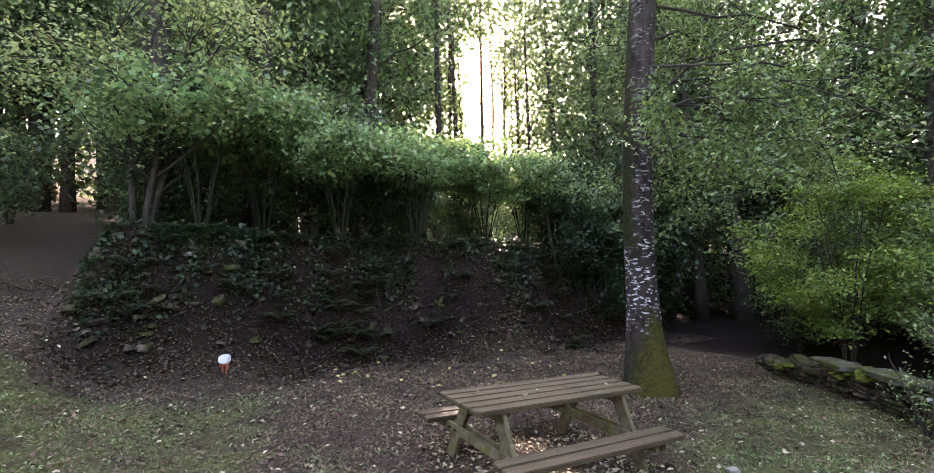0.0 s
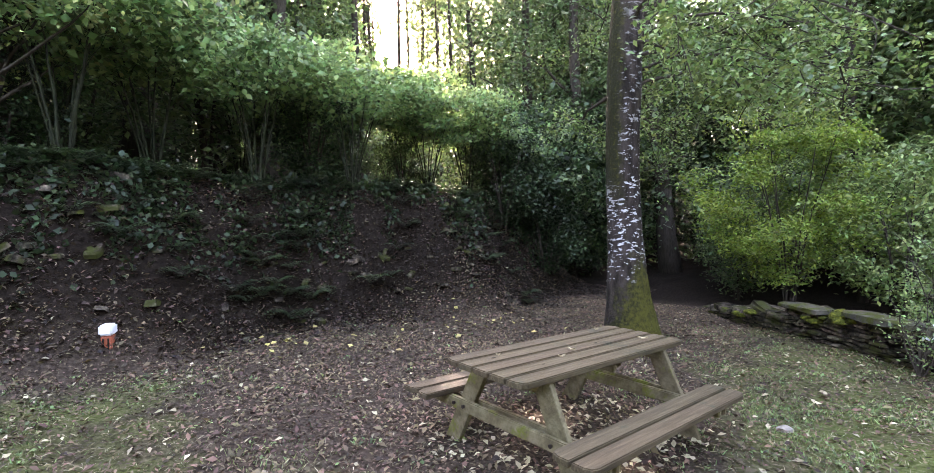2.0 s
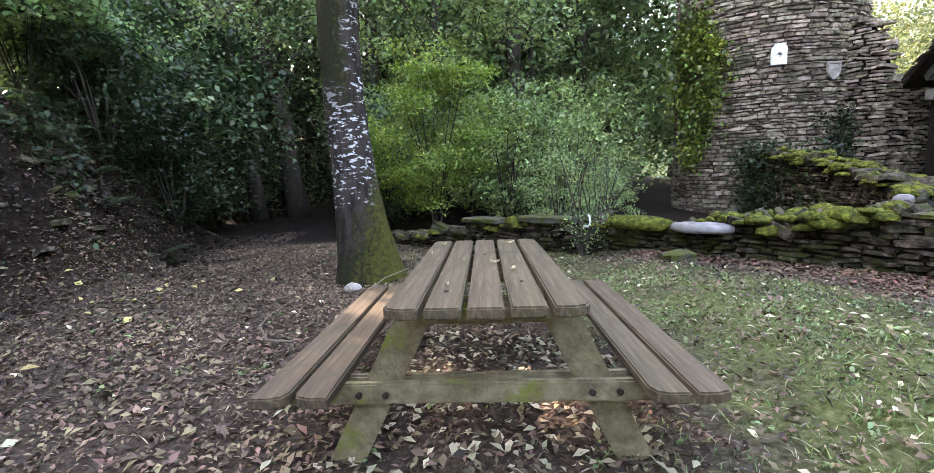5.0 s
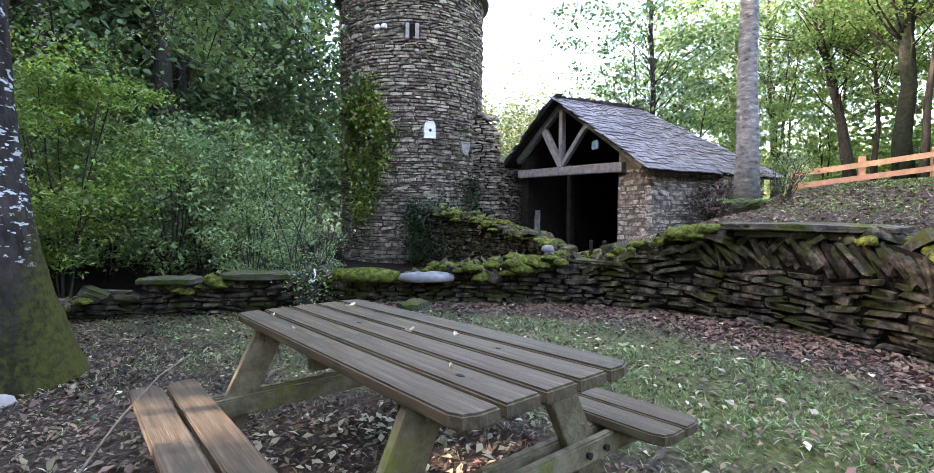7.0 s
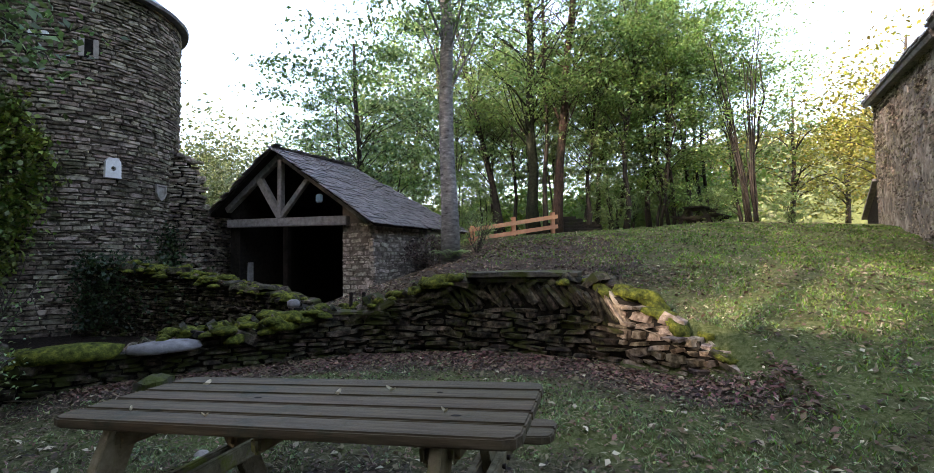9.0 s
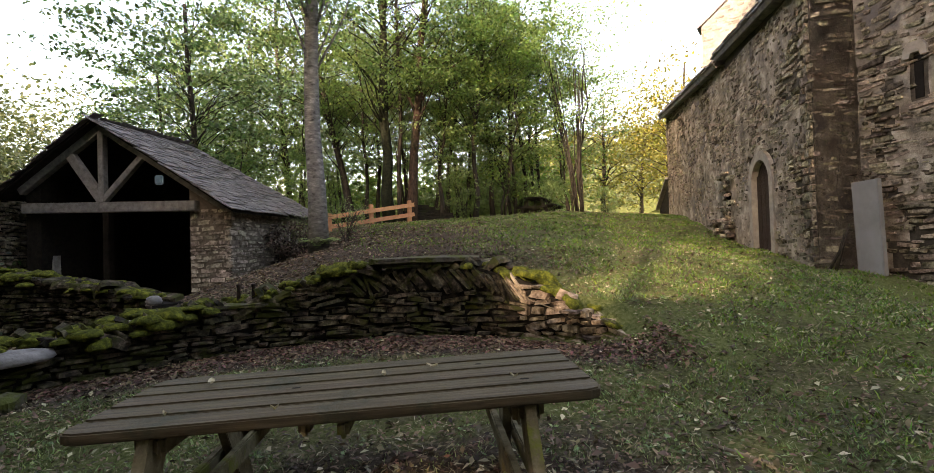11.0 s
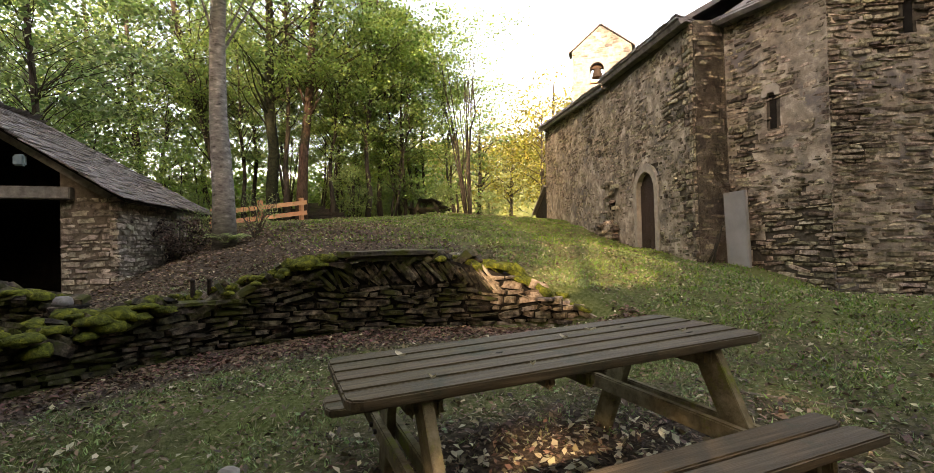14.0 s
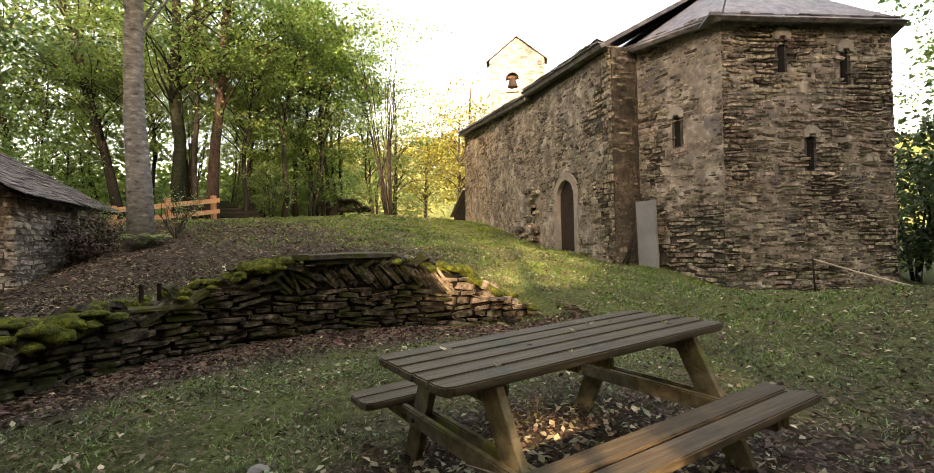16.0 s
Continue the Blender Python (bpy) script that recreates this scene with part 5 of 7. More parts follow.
def picnic_table(m, label, group, wood="wood", leg_wood="wood_leg"):
    """Top 0.76 x 2.03 m, benches 0.30 wide, two A-frames."""
    e = tagged(empty("picnic_table", Matrix()), label, "picnic table", group=group)
    L, w, g, th = 2.03, 0.133, 0.0225, 0.044
    H = 0.75
    for k in range(5):
        x = (k - 2) * (w + g)
        cor = (1, 0, 0, 1) if k == 0 else ((0, 1, 1, 0) if k == 4 else (0, 0, 0, 0))
        ob = part("top_plank", plank_bm(L + rng.uniform(-0.006, 0.006), w, th, cor), M[wood], e)
        ob.location = (x, 0, H - th / 2)
    for s in (-1, 1):
        for k in range(2):
            x = s * (0.735 + (k - 0.5) * 0.158)
            inner = (k == 0) == (s > 0)
            cor = ((0, 1, 1, 0) if s < 0 else (1, 0, 0, 1)) if inner else ((1, 0, 0, 1) if s < 0 else (0, 1, 1, 0))
            ob = part("bench_plank", plank_bm(L, 0.138, th, cor), M[wood], e)
            ob.location = (x, 0, 0.425 - th / 2)
    for yy in (-0.72, 0.72):
        sgn = math.copysign(1, yy)
        bearer = None
        for s in (-1, 1):
            beam_between("leg", Vector((s * 0.62, yy, 0.0)), Vector((s * 0.27, yy, H - th)), 0.14, 0.045, M[leg_wood], e, up=Vector((0, 1, 0)))
        for off in (-0.045, 0.045):
            ob = part("bench_bearer", box_bm(1.66, 0.042, 0.09, 0.008), M[leg_wood], e)
            ob.location = (0, yy + off, 0.335)
            bearer = ob if off * sgn > 0 else bearer
        ob = part("top_bearer", box_bm(0.7, 0.045, 0.085, 0.02), M[leg_wood], e)
        ob.location = (0, yy - sgn * 0.045, H - th - 0.043)
        ob = part("top_bearer", box_bm(0.62, 0.045, 0.085, 0.02), M[leg_wood], e)
        ob.location = (0, yy + sgn * 0.045, H - th - 0.043)
        for bx in (-0.53, -0.42, 0.42, 0.53):
            bm = bmesh.new()
            bmesh.ops.create_cone(bm, cap_ends=True, segments=12, radius1=0.014, radius2=0.011, depth=0.02)
            ob = part("bolt", bm, M["metal"], bearer, "dark steel bolt head")
            ob.matrix_basis = Matrix.Translation((bx, sgn * 0.027, 0.0)) @ Matrix.Rotation(radians(90 * sgn), 4, "X")
    ob = part("mid_bearer", box_bm(0.72, 0.045, 0.07, 0.015), M[leg_wood], e)
    ob.location = (0, 0, H - th - 0.036)
    ob = part("mid_bearer", box_bm(0.6, 0.045, 0.07, 0.015), M[leg_wood], e)
    ob.location = (0, 0.16, H - th - 0.036)
    e.matrix_world = m
    return e


TABLE_TILT = -1.85
table = picnic_table(pose(0, 1.02, -0.035, TABLE_TILT, 0, 0), "weathered grey plank picnic table with attached benches", "picnic tables")
picnic_table(pose(19.45, -4.23, gz(19.45, -4.23) - 0.05, 0, 0, 62), "dark picnic table on the crest of the lawn", "picnic tables", "dark_wood", "dark_wood")


# ---- timber fence ----
def fence():
    e = tagged(empty("fence", pose(16.2, 2.82, gz(16.2, 2.82))), "new orange-brown timber fence with two rails", "fence")
    P = [Vector((15.33, 4.18, 0)), Vector((16.2, 2.82, 0)), Vector((17.08, 1.44, 0))]
    d = (P[2] - P[0]).normalized()
    n = Vector((d.y, -d.x, 0))
    n = n if n.x < 0 else -n
    turn = math.atan2(d.y, d.x)
    for p, top in zip(P, (0.66, 0.72, 0.84)):
        p.z = gz(p.x, p.y)
        ob = part("post", box_bm(0.14, 0.14, top + 0.35, 0.012), M["new_wood"], e)
        ob.matrix_world = Matrix.Translation(p + Vector((0, 0, (top - 0.35) / 2))) @ Matrix.Rotation(turn, 4, "Z")
    for lo, hi in ((0.16, 0.3), (0.5, 0.68)):
        beam_between("rail", P[0] - d * 0.18 + n * 0.1 + Vector((0, 0, lo)), P[2] + d * 0.16 + n * 0.1 + Vector((0, 0, hi)), 0.045, 0.15, M["new_wood"], e)


fence()


# ---- trees and shrubs ----
def limb_path(p0, p1, seed, sag=0.1, n=6):
    r = np.random.default_rng(seed)
    t = np.linspace(0, 1, n)[:, None]
    p0, p1 = np.asarray(p0, float), np.asarray(p1, float)
    L = np.linalg.norm(p1 - p0)
    path = p0 + (p1 - p0) * t
    bend = r.normal(0, 0.07 * L, 3)
    path = path + np.sin(np.pi * t) * bend + r.normal(0, 0.015 * L, (n, 3)) * np.sin(np.pi * t)
    path[:, 2] += sag * L * np.sin(np.pi * t[:, 0])
    return path


def make_tree(name, seed, h, r0, crown_z, crown_r, nleaf, leaf, leafmat, bark, label, category="tree", lean=(0, 0), clusters=50, limbs=16, stems=1, top_r=0.25, spread=0.55, trunk_sides=9, flat=0.5, aspect=0.55, group="", wob=0.036, zflat=0.7, limb_r=0.42):
    """A tree or shrub at the origin: trunk with limbs, and a crown of leaf clusters with gaps."""
    r = np.random.default_rng(seed)
    e = tagged(empty(name), label, category, group=group)
    pieces = []
    tops = []
    for k in range(stems):
        a = 2 * np.pi * (k + r.random()) / stems
        out = (0 if stems == 1 else crown_r * 0.45)
        z = np.linspace(-0.25, h * (0.95 if stems == 1 else r.uniform(0.65, 0.95)), 10)
        t = np.clip(z / h, 0, 1)
        x = lean[0] * t + out * np.cos(a) * t ** 1.4 + np.cumsum(r.normal(0, wob * h / 10, 10))
        y = lean[1] * t + out * np.sin(a) * t ** 1.4 + np.cumsum(r.normal(0, wob * h / 10, 10))
        x, y = x - x[0] + 0.1 * out * np.cos(a), y - y[0] + 0.1 * out * np.sin(a)
        rad = (r0 / math.sqrt(stems)) * (1 - (1 - top_r) * t)
        rad[:2] *= (1.35, 1.12) if stems == 1 else (1, 1)
        path = np.c_[x, y, z]
        pieces.append(tube(path, rad, trunk_sides if stems == 1 else 5, 0.05, seed + k))
        tops.append((path, rad))
    C = []
    for k in range(clusters):
        while True:
            q = r.uniform(-1, 1, 3)
            d = np.linalg.norm(q)
            if 0.3 < d < 1 and r.random() < d:
                break
        zc = crown_z + (h * 1.06 - crown_z) * (q[2] * 0.5 + 0.5)
        w = crown_r * (0.55 + 0.45 * math.sin(math.pi * min(1, max(0.05, (zc - crown_z) / (h * 1.1 - crown_z)))))
        path = tops[k % stems][0]
        cx = np.interp(zc, path[:, 2], path[:, 0]) * (0.6 if stems > 1 else 1)
        cy = np.interp(zc, path[:, 2], path[:, 1]) * (0.6 if stems > 1 else 1)
        C.append((cx + q[0] * w, cy + q[1] * w, zc))
    C = np.array(C)
    for k in range(min(limbs, clusters)):
        path, rad = tops[k % stems]
        z0 = max(crown_z * 0.75, C[k][2] - r.uniform(0.1, 0.35) * crown_r - 0.05 * h)
        z0 = min(z0, path[-1][2] * 0.97)
        p0 = [np.interp(z0, path[:, 2], path[:, j]) for j in range(2)] + [z0]
        rr = np.interp(z0, path[:, 2], rad) * limb_r
        pieces.append(tube(limb_path(p0, C[k], seed * 7 + k), np.linspace(rr, rr * 0.15, 6), 5, 0.0))
    V, F = join(pieces)
    mesh_obj("trunk", V, F, bark, e, smooth=True)
    per = nleaf // clusters
    sig = spread * crown_r / clusters ** (1 / 3)
    pts = np.concatenate([c + r.normal(0, 1, (per, 3)) * sig * r.uniform(0.6, 1.3) * np.array([1.15, 1.15, zflat]) for c in C])
    quads_obj("crown", leaves(pts, leaf, seed + 5, flat=flat, aspect=aspect), leafmat, e)
    return e


def put(tree, spots, seed, lo=0.85, hi=1.15, sink=0.05, tilt=1.5):
    """The thing itself at the first spot and copies at the others."""
    r = np.random.default_rng(seed)
    for k, sp in enumerate(spots):
        x, y = sp[0], sp[1]
        s = sp[2] if len(sp) > 2 else r.uniform(lo, hi)
        m = pose(x, y, gz(x, y) - sink, r.normal(0, tilt), r.normal(0, tilt), r.uniform(0, 360)) @ Matrix.Diagonal((s, s, s * r.uniform(0.92, 1.1), 1))
        if k == 0:
            tree.matrix_world = m
        else:
            copy_thing(tree, Matrix.LocRotScale(m.translation, m.to_quaternion(), None) @ Matrix.Diagonal((*m.to_scale(), 1)) @ Matrix.Diagonal((*[1 / v for v in tree.scale], 1)))


def zone(n, seed, x0, x1, y0, y1, ok=lambda x, y: True, gap=1.0):
    r = np.random.default_rng(seed)
    out = []
    tries = 0
    while len(out) < n and tries < 4000:
        tries += 1
        x, y = r.uniform(x0, x1), r.uniform(y0, y1)
        if ok(x, y) and all((x - a) ** 2 + (y - b) ** 2 > gap ** 2 for a, b in out):
            out.append((x, y))
    return out


# main tree beside the table
def table_tree():
    e = tagged(empty("tree", pose(-1.44, 4.25, gz(-1.44, 4.25))), "tall tree with white lichen on dark bark and mossy foot", "tree")
    z = np.array([-0.3, 0.0, 0.12, 0.35, 0.7, 1.1, 1.6, 2.2, 3.0, 4.0, 5.5, 7.5, 10, 13])
    x = np.array([0, 0, 0, -0.02, -0.06, -0.1, -0.14, -0.18, -0.2, -0.17, -0.1, 0.0, 0.1, 0.2])
    y = np.array([0, 0, 0, 0, 0.0, 0.02, 0.03, 0.03, 0.04, 0.03, 0.05, 0.1, 0.2, 0.3])
    rad = np.array([0.50, 0.45, 0.41, 0.36, 0.31, 0.27, 0.247, 0.238, 0.235, 0.24, 0.22, 0.19, 0.14, 0.06])
    zi = np.linspace(-0.3, 13, 70)
    path = np.c_[np.interp(zi, z, x), np.interp(zi, z, y), zi]
    V, F = tube(path, np.interp(zi, z, rad), 28, 0.012, 3)
    th = np.arctan2(V[:, 1], V[:, 0])
    k = 1 + 0.07 * np.sin(3 * th + 1) * np.exp(-np.maximum(V[:, 2], 0) * 1.2)
    V[:, 0] *= k
    V[:, 1] *= k
    m = bpy.data.materials.new("lichen_bark")
    m.use_nodes = True
    nt = m.node_tree
    N, L = nt.nodes, nt.links
    b = N["Principled BSDF"]
    b.inputs["Roughness"].default_value, b.inputs["Specular IOR Level"].default_value = 0.9, 0.15
    tc = N.new("ShaderNodeTexCoord")

    def nz(scale, st=(1, 1, 1), detail=5):
        mp = N.new("ShaderNodeMapping")
        mp.inputs["Scale"].default_value = st
        L.new(tc.outputs["Object"], mp.inputs[0])
        q = N.new("ShaderNodeTexNoise")
        q.inputs["Scale"].default_value, q.inputs["Detail"].default_value, q.inputs["Roughness"].default_value = scale, detail, 0.62
        L.new(mp.outputs[0], q.inputs["Vector"])
        return q.outputs["Fac"]

    def step(src, lo, hi):
        q = N.new("ShaderNodeMapRange")
        q.inputs["From Min"].default_value, q.inputs["From Max"].default_value = lo, hi
        L.new(src, q.inputs["Value"])
        return q.outputs[0]

    def mixc(f, a, c):
        q = N.new("ShaderNodeMix")
        q.data_type = "RGBA"
        L.new(f, q.inputs["Factor"])
        if isinstance(a, tuple):
            q.inputs["A"].default_value = (*a, 1)
        else:
            L.new(a, q.inputs["A"])
        q.inputs["B"].default_value = (*c, 1)
        return q.outputs["Result"]

    def math_(op, a, c):
        q = N.new("ShaderNodeMath")
        q.operation = op
        L.new(a, q.inputs[0])
        if isinstance(c, (int, float)):
            q.inputs[1].default_value = c
        else:
            L.new(c, q.inputs[1])
        return q.outputs[0]

    base = mixc(step(nz(9, (1, 1, 0.35)), 0.35, 0.65), (0.012, 0.009, 0.007), (0.056, 0.043, 0.035))
    sep = N.new("ShaderNodeSeparateXYZ")
    L.new(tc.outputs["Object"], sep.inputs[0])
    blotch = step(math_("ADD", math_("ADD", nz(9, (1, 1, 2.8), 3), math_("MULTIPLY", nz(38, (1, 1, 2.2)), 0.28)), math_("MULTIPLY", nz(2.6), 0.4)), 0.925, 0.95)
    up = step(math_("ADD", sep.outputs["Z"], math_("MULTIPLY", nz(6), 0.5)), 1.15, 1.25)
    high = step(sep.outputs["Z"], 4.4, 2.4)
    lich = math_("MULTIPLY", math_("MULTIPLY", blotch, up), math_("ADD", math_("MULTIPLY", high, 0.75), 0.25))
    c1 = mixc(lich, base, (0.50, 0.48, 0.46))
    # moss: a deep foot, brighter on the lawn side, and a long patch higher up on the shaded side
    east = math_("MULTIPLY", sep.outputs["X"], 0.55)
    west = math_("ADD", math_("MULTIPLY", sep.outputs["X"], -0.755), math_("MULTIPLY", sep.outputs["Y"], -0.65))
    ragged = math_("ADD", nz(2.6), math_("MULTIPLY", nz(18), 0.35))
    foot = step(math_("ADD", math_("SUBTRACT", ragged, math_("MULTIPLY", sep.outputs["Z"], 0.3)), east), 0.37, 0.5)
    patch = math_("MULTIPLY", step(math_("ADD", west, math_("MULTIPLY", ragged, 0.35)), 0.36, 0.46), step(sep.outputs["Z"], 1.9, 2.4))
    mossf = math_("MAXIMUM", foot, patch)
    mvar = mixc(step(math_("ADD", nz(20), east), 0.42, 0.72), (0.018, 0.018, 0.008), (0.064, 0.06, 0.011))
    q2 = N.new("ShaderNodeMix")
    q2.data_type = "RGBA"
    L.new(mossf, q2.inputs["Factor"])
    L.new(c1, q2.inputs["A"])
    L.new(mvar, q2.inputs["B"])
    c3 = q2.outputs["Result"]
    L.new(c3, b.inputs["Base Color"])
    bp = N.new("ShaderNodeBump")
    bp.inputs["Strength"].default_value, bp.inputs["Distance"].default_value = 1.0, 0.03
    L.new(nz(22, (1, 1, 0.5), 8), bp.inputs["Height"])
    L.new(bp.outputs[0], b.inputs["Normal"])
    mesh_obj("trunk", V, F, m, e, "dark bark blotched with white lichen", smooth=True)
    r = np.random.default_rng(33)
    # cushions of moss at the foot
    pieces = []
    for k in range(150):
        a = r.uniform(0, 2 * np.pi)
        zz = abs(r.normal(0, 0.22))
        rr = np.interp(zz, z, rad)
        n_ = r.uniform(0.02, 0.05)
        c = np.array([np.interp(zz, z, x) + rr * 0.99 * math.cos(a), np.interp(zz, z, y) + rr * 0.99 * math.sin(a), zz])
        ico = np.array([(1, 0, 0), (-1, 0, 0), (0, 1, 0), (0, -1, 0), (0, 0, 1), (0, 0, -1)]) * n_ * r.uniform(0.7, 1.3, (6, 1)) + c
        pieces.append((ico, [(0, 2, 4), (2, 1, 4), (1, 3, 4), (3, 0, 4), (2, 0, 5), (1, 2, 5), (3, 1, 5), (0, 3, 5)]))
    # boughs with fine leaves, mostly over the far lawn
    limbs, pts = [], []
    for k in range(18):
        a = r.uniform(0.75, 2.5)
        zz = r.uniform(2.6, 8.5)
        ln = r.uniform(2.6, 5.5)
        p0 = (np.interp(zz, z, x), np.interp(zz, z, y), zz)
        p1 = (p0[0] + ln * math.cos(a), p0[1] + ln * math.sin(a), zz + r.uniform(-0.9, 0.7))
        pth = limb_path(p0, p1, 400 + k, r.uniform(-0.05, 0.16), 8)
        limbs.append(tube(pth, np.linspace(0.03, 0.006, 8), 5))
        for j in range(7):
            f = r.uniform(0.3, 1.0)
            q0 = np.array([np.interp(f, np.linspace(0, 1, 8), pth[:, i]) for i in range(3)])
            q1 = q0 + np.array([r.normal(0, 0.55), r.normal(0, 0.55), r.uniform(-0.7, 0.1)])
            tp = limb_path(q0, q1, 900 + k * 9 + j, 0.0, 4)
            limbs.append(tube(tp, np.linspace(0.011, 0.004, 4), 4))
            nn = 110
            tt = r.random(nn)[:, None]
            pts.append(q0 + (q1 - q0) * tt + r.normal(0, 0.13, (nn, 3)))
    for k, (p0, p1) in enumerate((((-0.1, 0.1, 3.9), (2.5, 0.6, 3.45)), ((-0.1, 0.1, 4.4), (2.2, 1.0, 3.8)), ((0, 0.1, 5.2), (2.9, 0.9, 3.75)), ((0, 0.1, 4.6), (1.9, 1.6, 3.5)), ((0, 0, 4.1), (1.7, -0.5, 3.15)), ((0, 0, 4.3), (2.4, -0.1, 3.05)), ((0, 0, 4.6), (1.3, -1.0, 3.3)))):
        pth = limb_path(p0, p1, 450 + k, 0.12, 8)
        limbs.append(tube(pth, np.linspace(0.03, 0.006, 8), 5))
        for j in range(9):
            f = r.uniform(0.45, 1.0)
            q0 = np.array([np.interp(f, np.linspace(0, 1, 8), pth[:, i]) for i in range(3)])
            q1 = q0 + np.array([r.normal(0, 0.4), r.normal(0, 0.4), r.uniform(-0.7, 0.0)])
            limbs.append(tube(limb_path(q0, q1, 970 + k * 9 + j, 0.0, 4), np.linspace(0.01, 0.004, 4), 4))
            pts.append(q0 + (q1 - q0) * r.random((90, 1)) + r.normal(0, 0.12, (90, 3)))
    V, F = join(limbs)
    mesh_obj("branchwork", V, F, M["bark"], e)
    quads_obj("crown", leaves(np.concatenate(pts), 0.08, 77), M["leaf_spray"], e, "fine sparse green leaves")
    return e


table_tree()

tall = make_tree("forest_tree", 1, 15, 0.26, 3.0, 3.4, 5200, 0.2, M["leaf_forest"], M["bark"], "tall shady broadleaf tree in the wood", clusters=90, limbs=14, trunk_sides=7, group="forest trees", limb_r=0.3)
tall_far = make_tree("forest_tree", 101, 15, 0.26, 2.5, 3.6, 2000, 0.34, M["leaf_forest"], M["bark"], "tall shady tree deep in the wood", clusters=70, limbs=8, trunk_sides=6, group="forest trees")
tall2 = make_tree("forest_tree", 2, 12, 0.2, 1.8, 2.8, 3800, 0.2, M["leaf_slope"], M["bark"], "leafy woodland tree with slim trunk", clusters=80, limbs=14, trunk_sides=7, group="forest trees", limb_r=0.3)
stem = make_tree("bare_stemmed_tree", 41, 17, 0.17, 8.0, 2.4, 900, 0.16, M["leaf_pale"], M["bark"], "tall thin bare-stemmed tree against the low sun", clusters=30, limbs=14, trunk_sides=7, group="bare-stemmed trees", limb_r=0.25, wob=0.05)
# Added sun blocker: its high crown shades the slope and lets lower rays pass.
lofty = make_tree("bare_stemmed_tree", 42, 22.5, 0.2, 15.6, 3.6, 2600, 0.26, M["leaf_forest"], M["bark"], "very tall tree added with high leaves to keep sun off the slope", clusters=60, limbs=20, trunk_sides=7, group="bare-stemmed trees", limb_r=0.25, wob=0.03)
under = make_tree("shrub", 3, 3.6, 0.1, 0.4, 1.7, 2600, 0.16, M["leaf_forest"], M["bark"], "dark green woodland shrub", "shrub", clusters=60, limbs=10, stems=5, group="woodland shrubs")
pale = make_tree("shrub", 4, 3.2, 0.08, 0.3, 1.6, 3400, 0.125, M["leaf_pale"], M["bark"], "pale green thicket shrub", "shrub", clusters=60, limbs=16, stems=6, group="thicket shrubs", spread=0.4)
thin = make_tree("slender_tree", 5, 12, 0.12, 2.6, 3.3, 8000, 0.18, M["leaf_birch"], M["bark"], "slender tree with layered green foliage", clusters=60, limbs=40, trunk_sides=7, group="slender trees", spread=0.5, wob=0.1, zflat=0.36, limb_r=0.3)
thin2 = make_tree("slender_tree", 6, 10, 0.13, 0.8, 2.6, 6400, 0.17, M["leaf_birch"], M["bark"], "young thin-stemmed tree with airy green crown", clusters=48, limbs=36, stems=3, group="slender trees", spread=0.8, wob=0.16, zflat=0.35)
alder = make_tree("leafy_tree", 16, 9, 0.13, 0.6, 2.7, 8000, 0.15, M["leaf_alder"], M["bark"], "fresh green leafy tree reaching to the ground", clusters=60, limbs=40, stems=2, group="leafy trees", spread=0.5, zflat=0.5, wob=0.1)
clump = make_tree("hazel_clump", 17, 9.4, 0.13, 3.6, 3.0, 6500, 0.13, M["leaf_alder"], M["bark"], "tall clump of thin pale stems with sparse leaves", "shrub", clusters=46, limbs=30, stems=15, spread=0.7, zflat=0.45)
yell = make_tree("yellow_tree", 7, 8, 0.16, 0.8, 3.0, 3600, 0.21, M["leaf_yellow"], M["bark"], "yellowing broadleaf tree beyond the crest", clusters=60, limbs=20, group="yellowing trees")
hazel = make_tree("hazel_bush", 8, 3.1, 0.07, 1.55, 1.75, 5200, 0.13, M["leaf_hedge"], M["bark_ivy"], "many-stemmed hazel bush on the bank top", "shrub", clusters=70, limbs=30, stems=9, group="hazel bushes", spread=0.55, aspect=0.8, zflat=0.42)
bright = make_tree("bright_bush", 9, 4.3, 0.06, 0.7, 1.8, 20000, 0.1, M["leaf_bright"], M["bark"], "large yellow-green bush beyond the low wall", "shrub", clusters=80, limbs=40, stems=7, spread=0.48, aspect=0.45, zflat=0.5)

bright.matrix_world = pose(-1.15, 10.0, gz(-1.15, 10.0) - 0.1, 0, 0, 40)

# hazels along the bank top
put(hazel, [(-6.3, 2.4, 0.82), (-6.6, 4.4, 0.75), (-6.5, 0.7, 0.78), (-7.4, -0.7, 0.95), (-7.3, 7.5, 0.72), (-6.75, 5.7, 0.74), (-7.6, 4.4, 0.85), (-8.6, 1.0, 0.85), (-6.4, -1.9, 0.9), (-9.0, -2.0, 1.1)], 12)
bank_tree = make_tree("bank_tree", 10, 5.2, 0.13, 0.9, 2.6, 7000, 0.095, M["leaf_bank_tree"], M["bark"], "spreading crooked tree on the bank's end", clusters=90, limbs=80, stems=3, spread=0.6, aspect=0.65)
put(bank_tree, [(-6.6, -2.9, 1.0), (-9.2, -8.0, 1.1)], 13)
# Some are real evergreen clumps; others stand in for the shade of a hollow.
hollow = make_tree("evergreen_shrub", 11, 2.4, 0.08, 0.1, 1.3, 5000, 0.1, M["leaf_dark"], M["bark"], "dense dark evergreen shrub, some standing in for a shaded hollow", "shrub", clusters=50, limbs=20, stems=5, aspect=0.7)
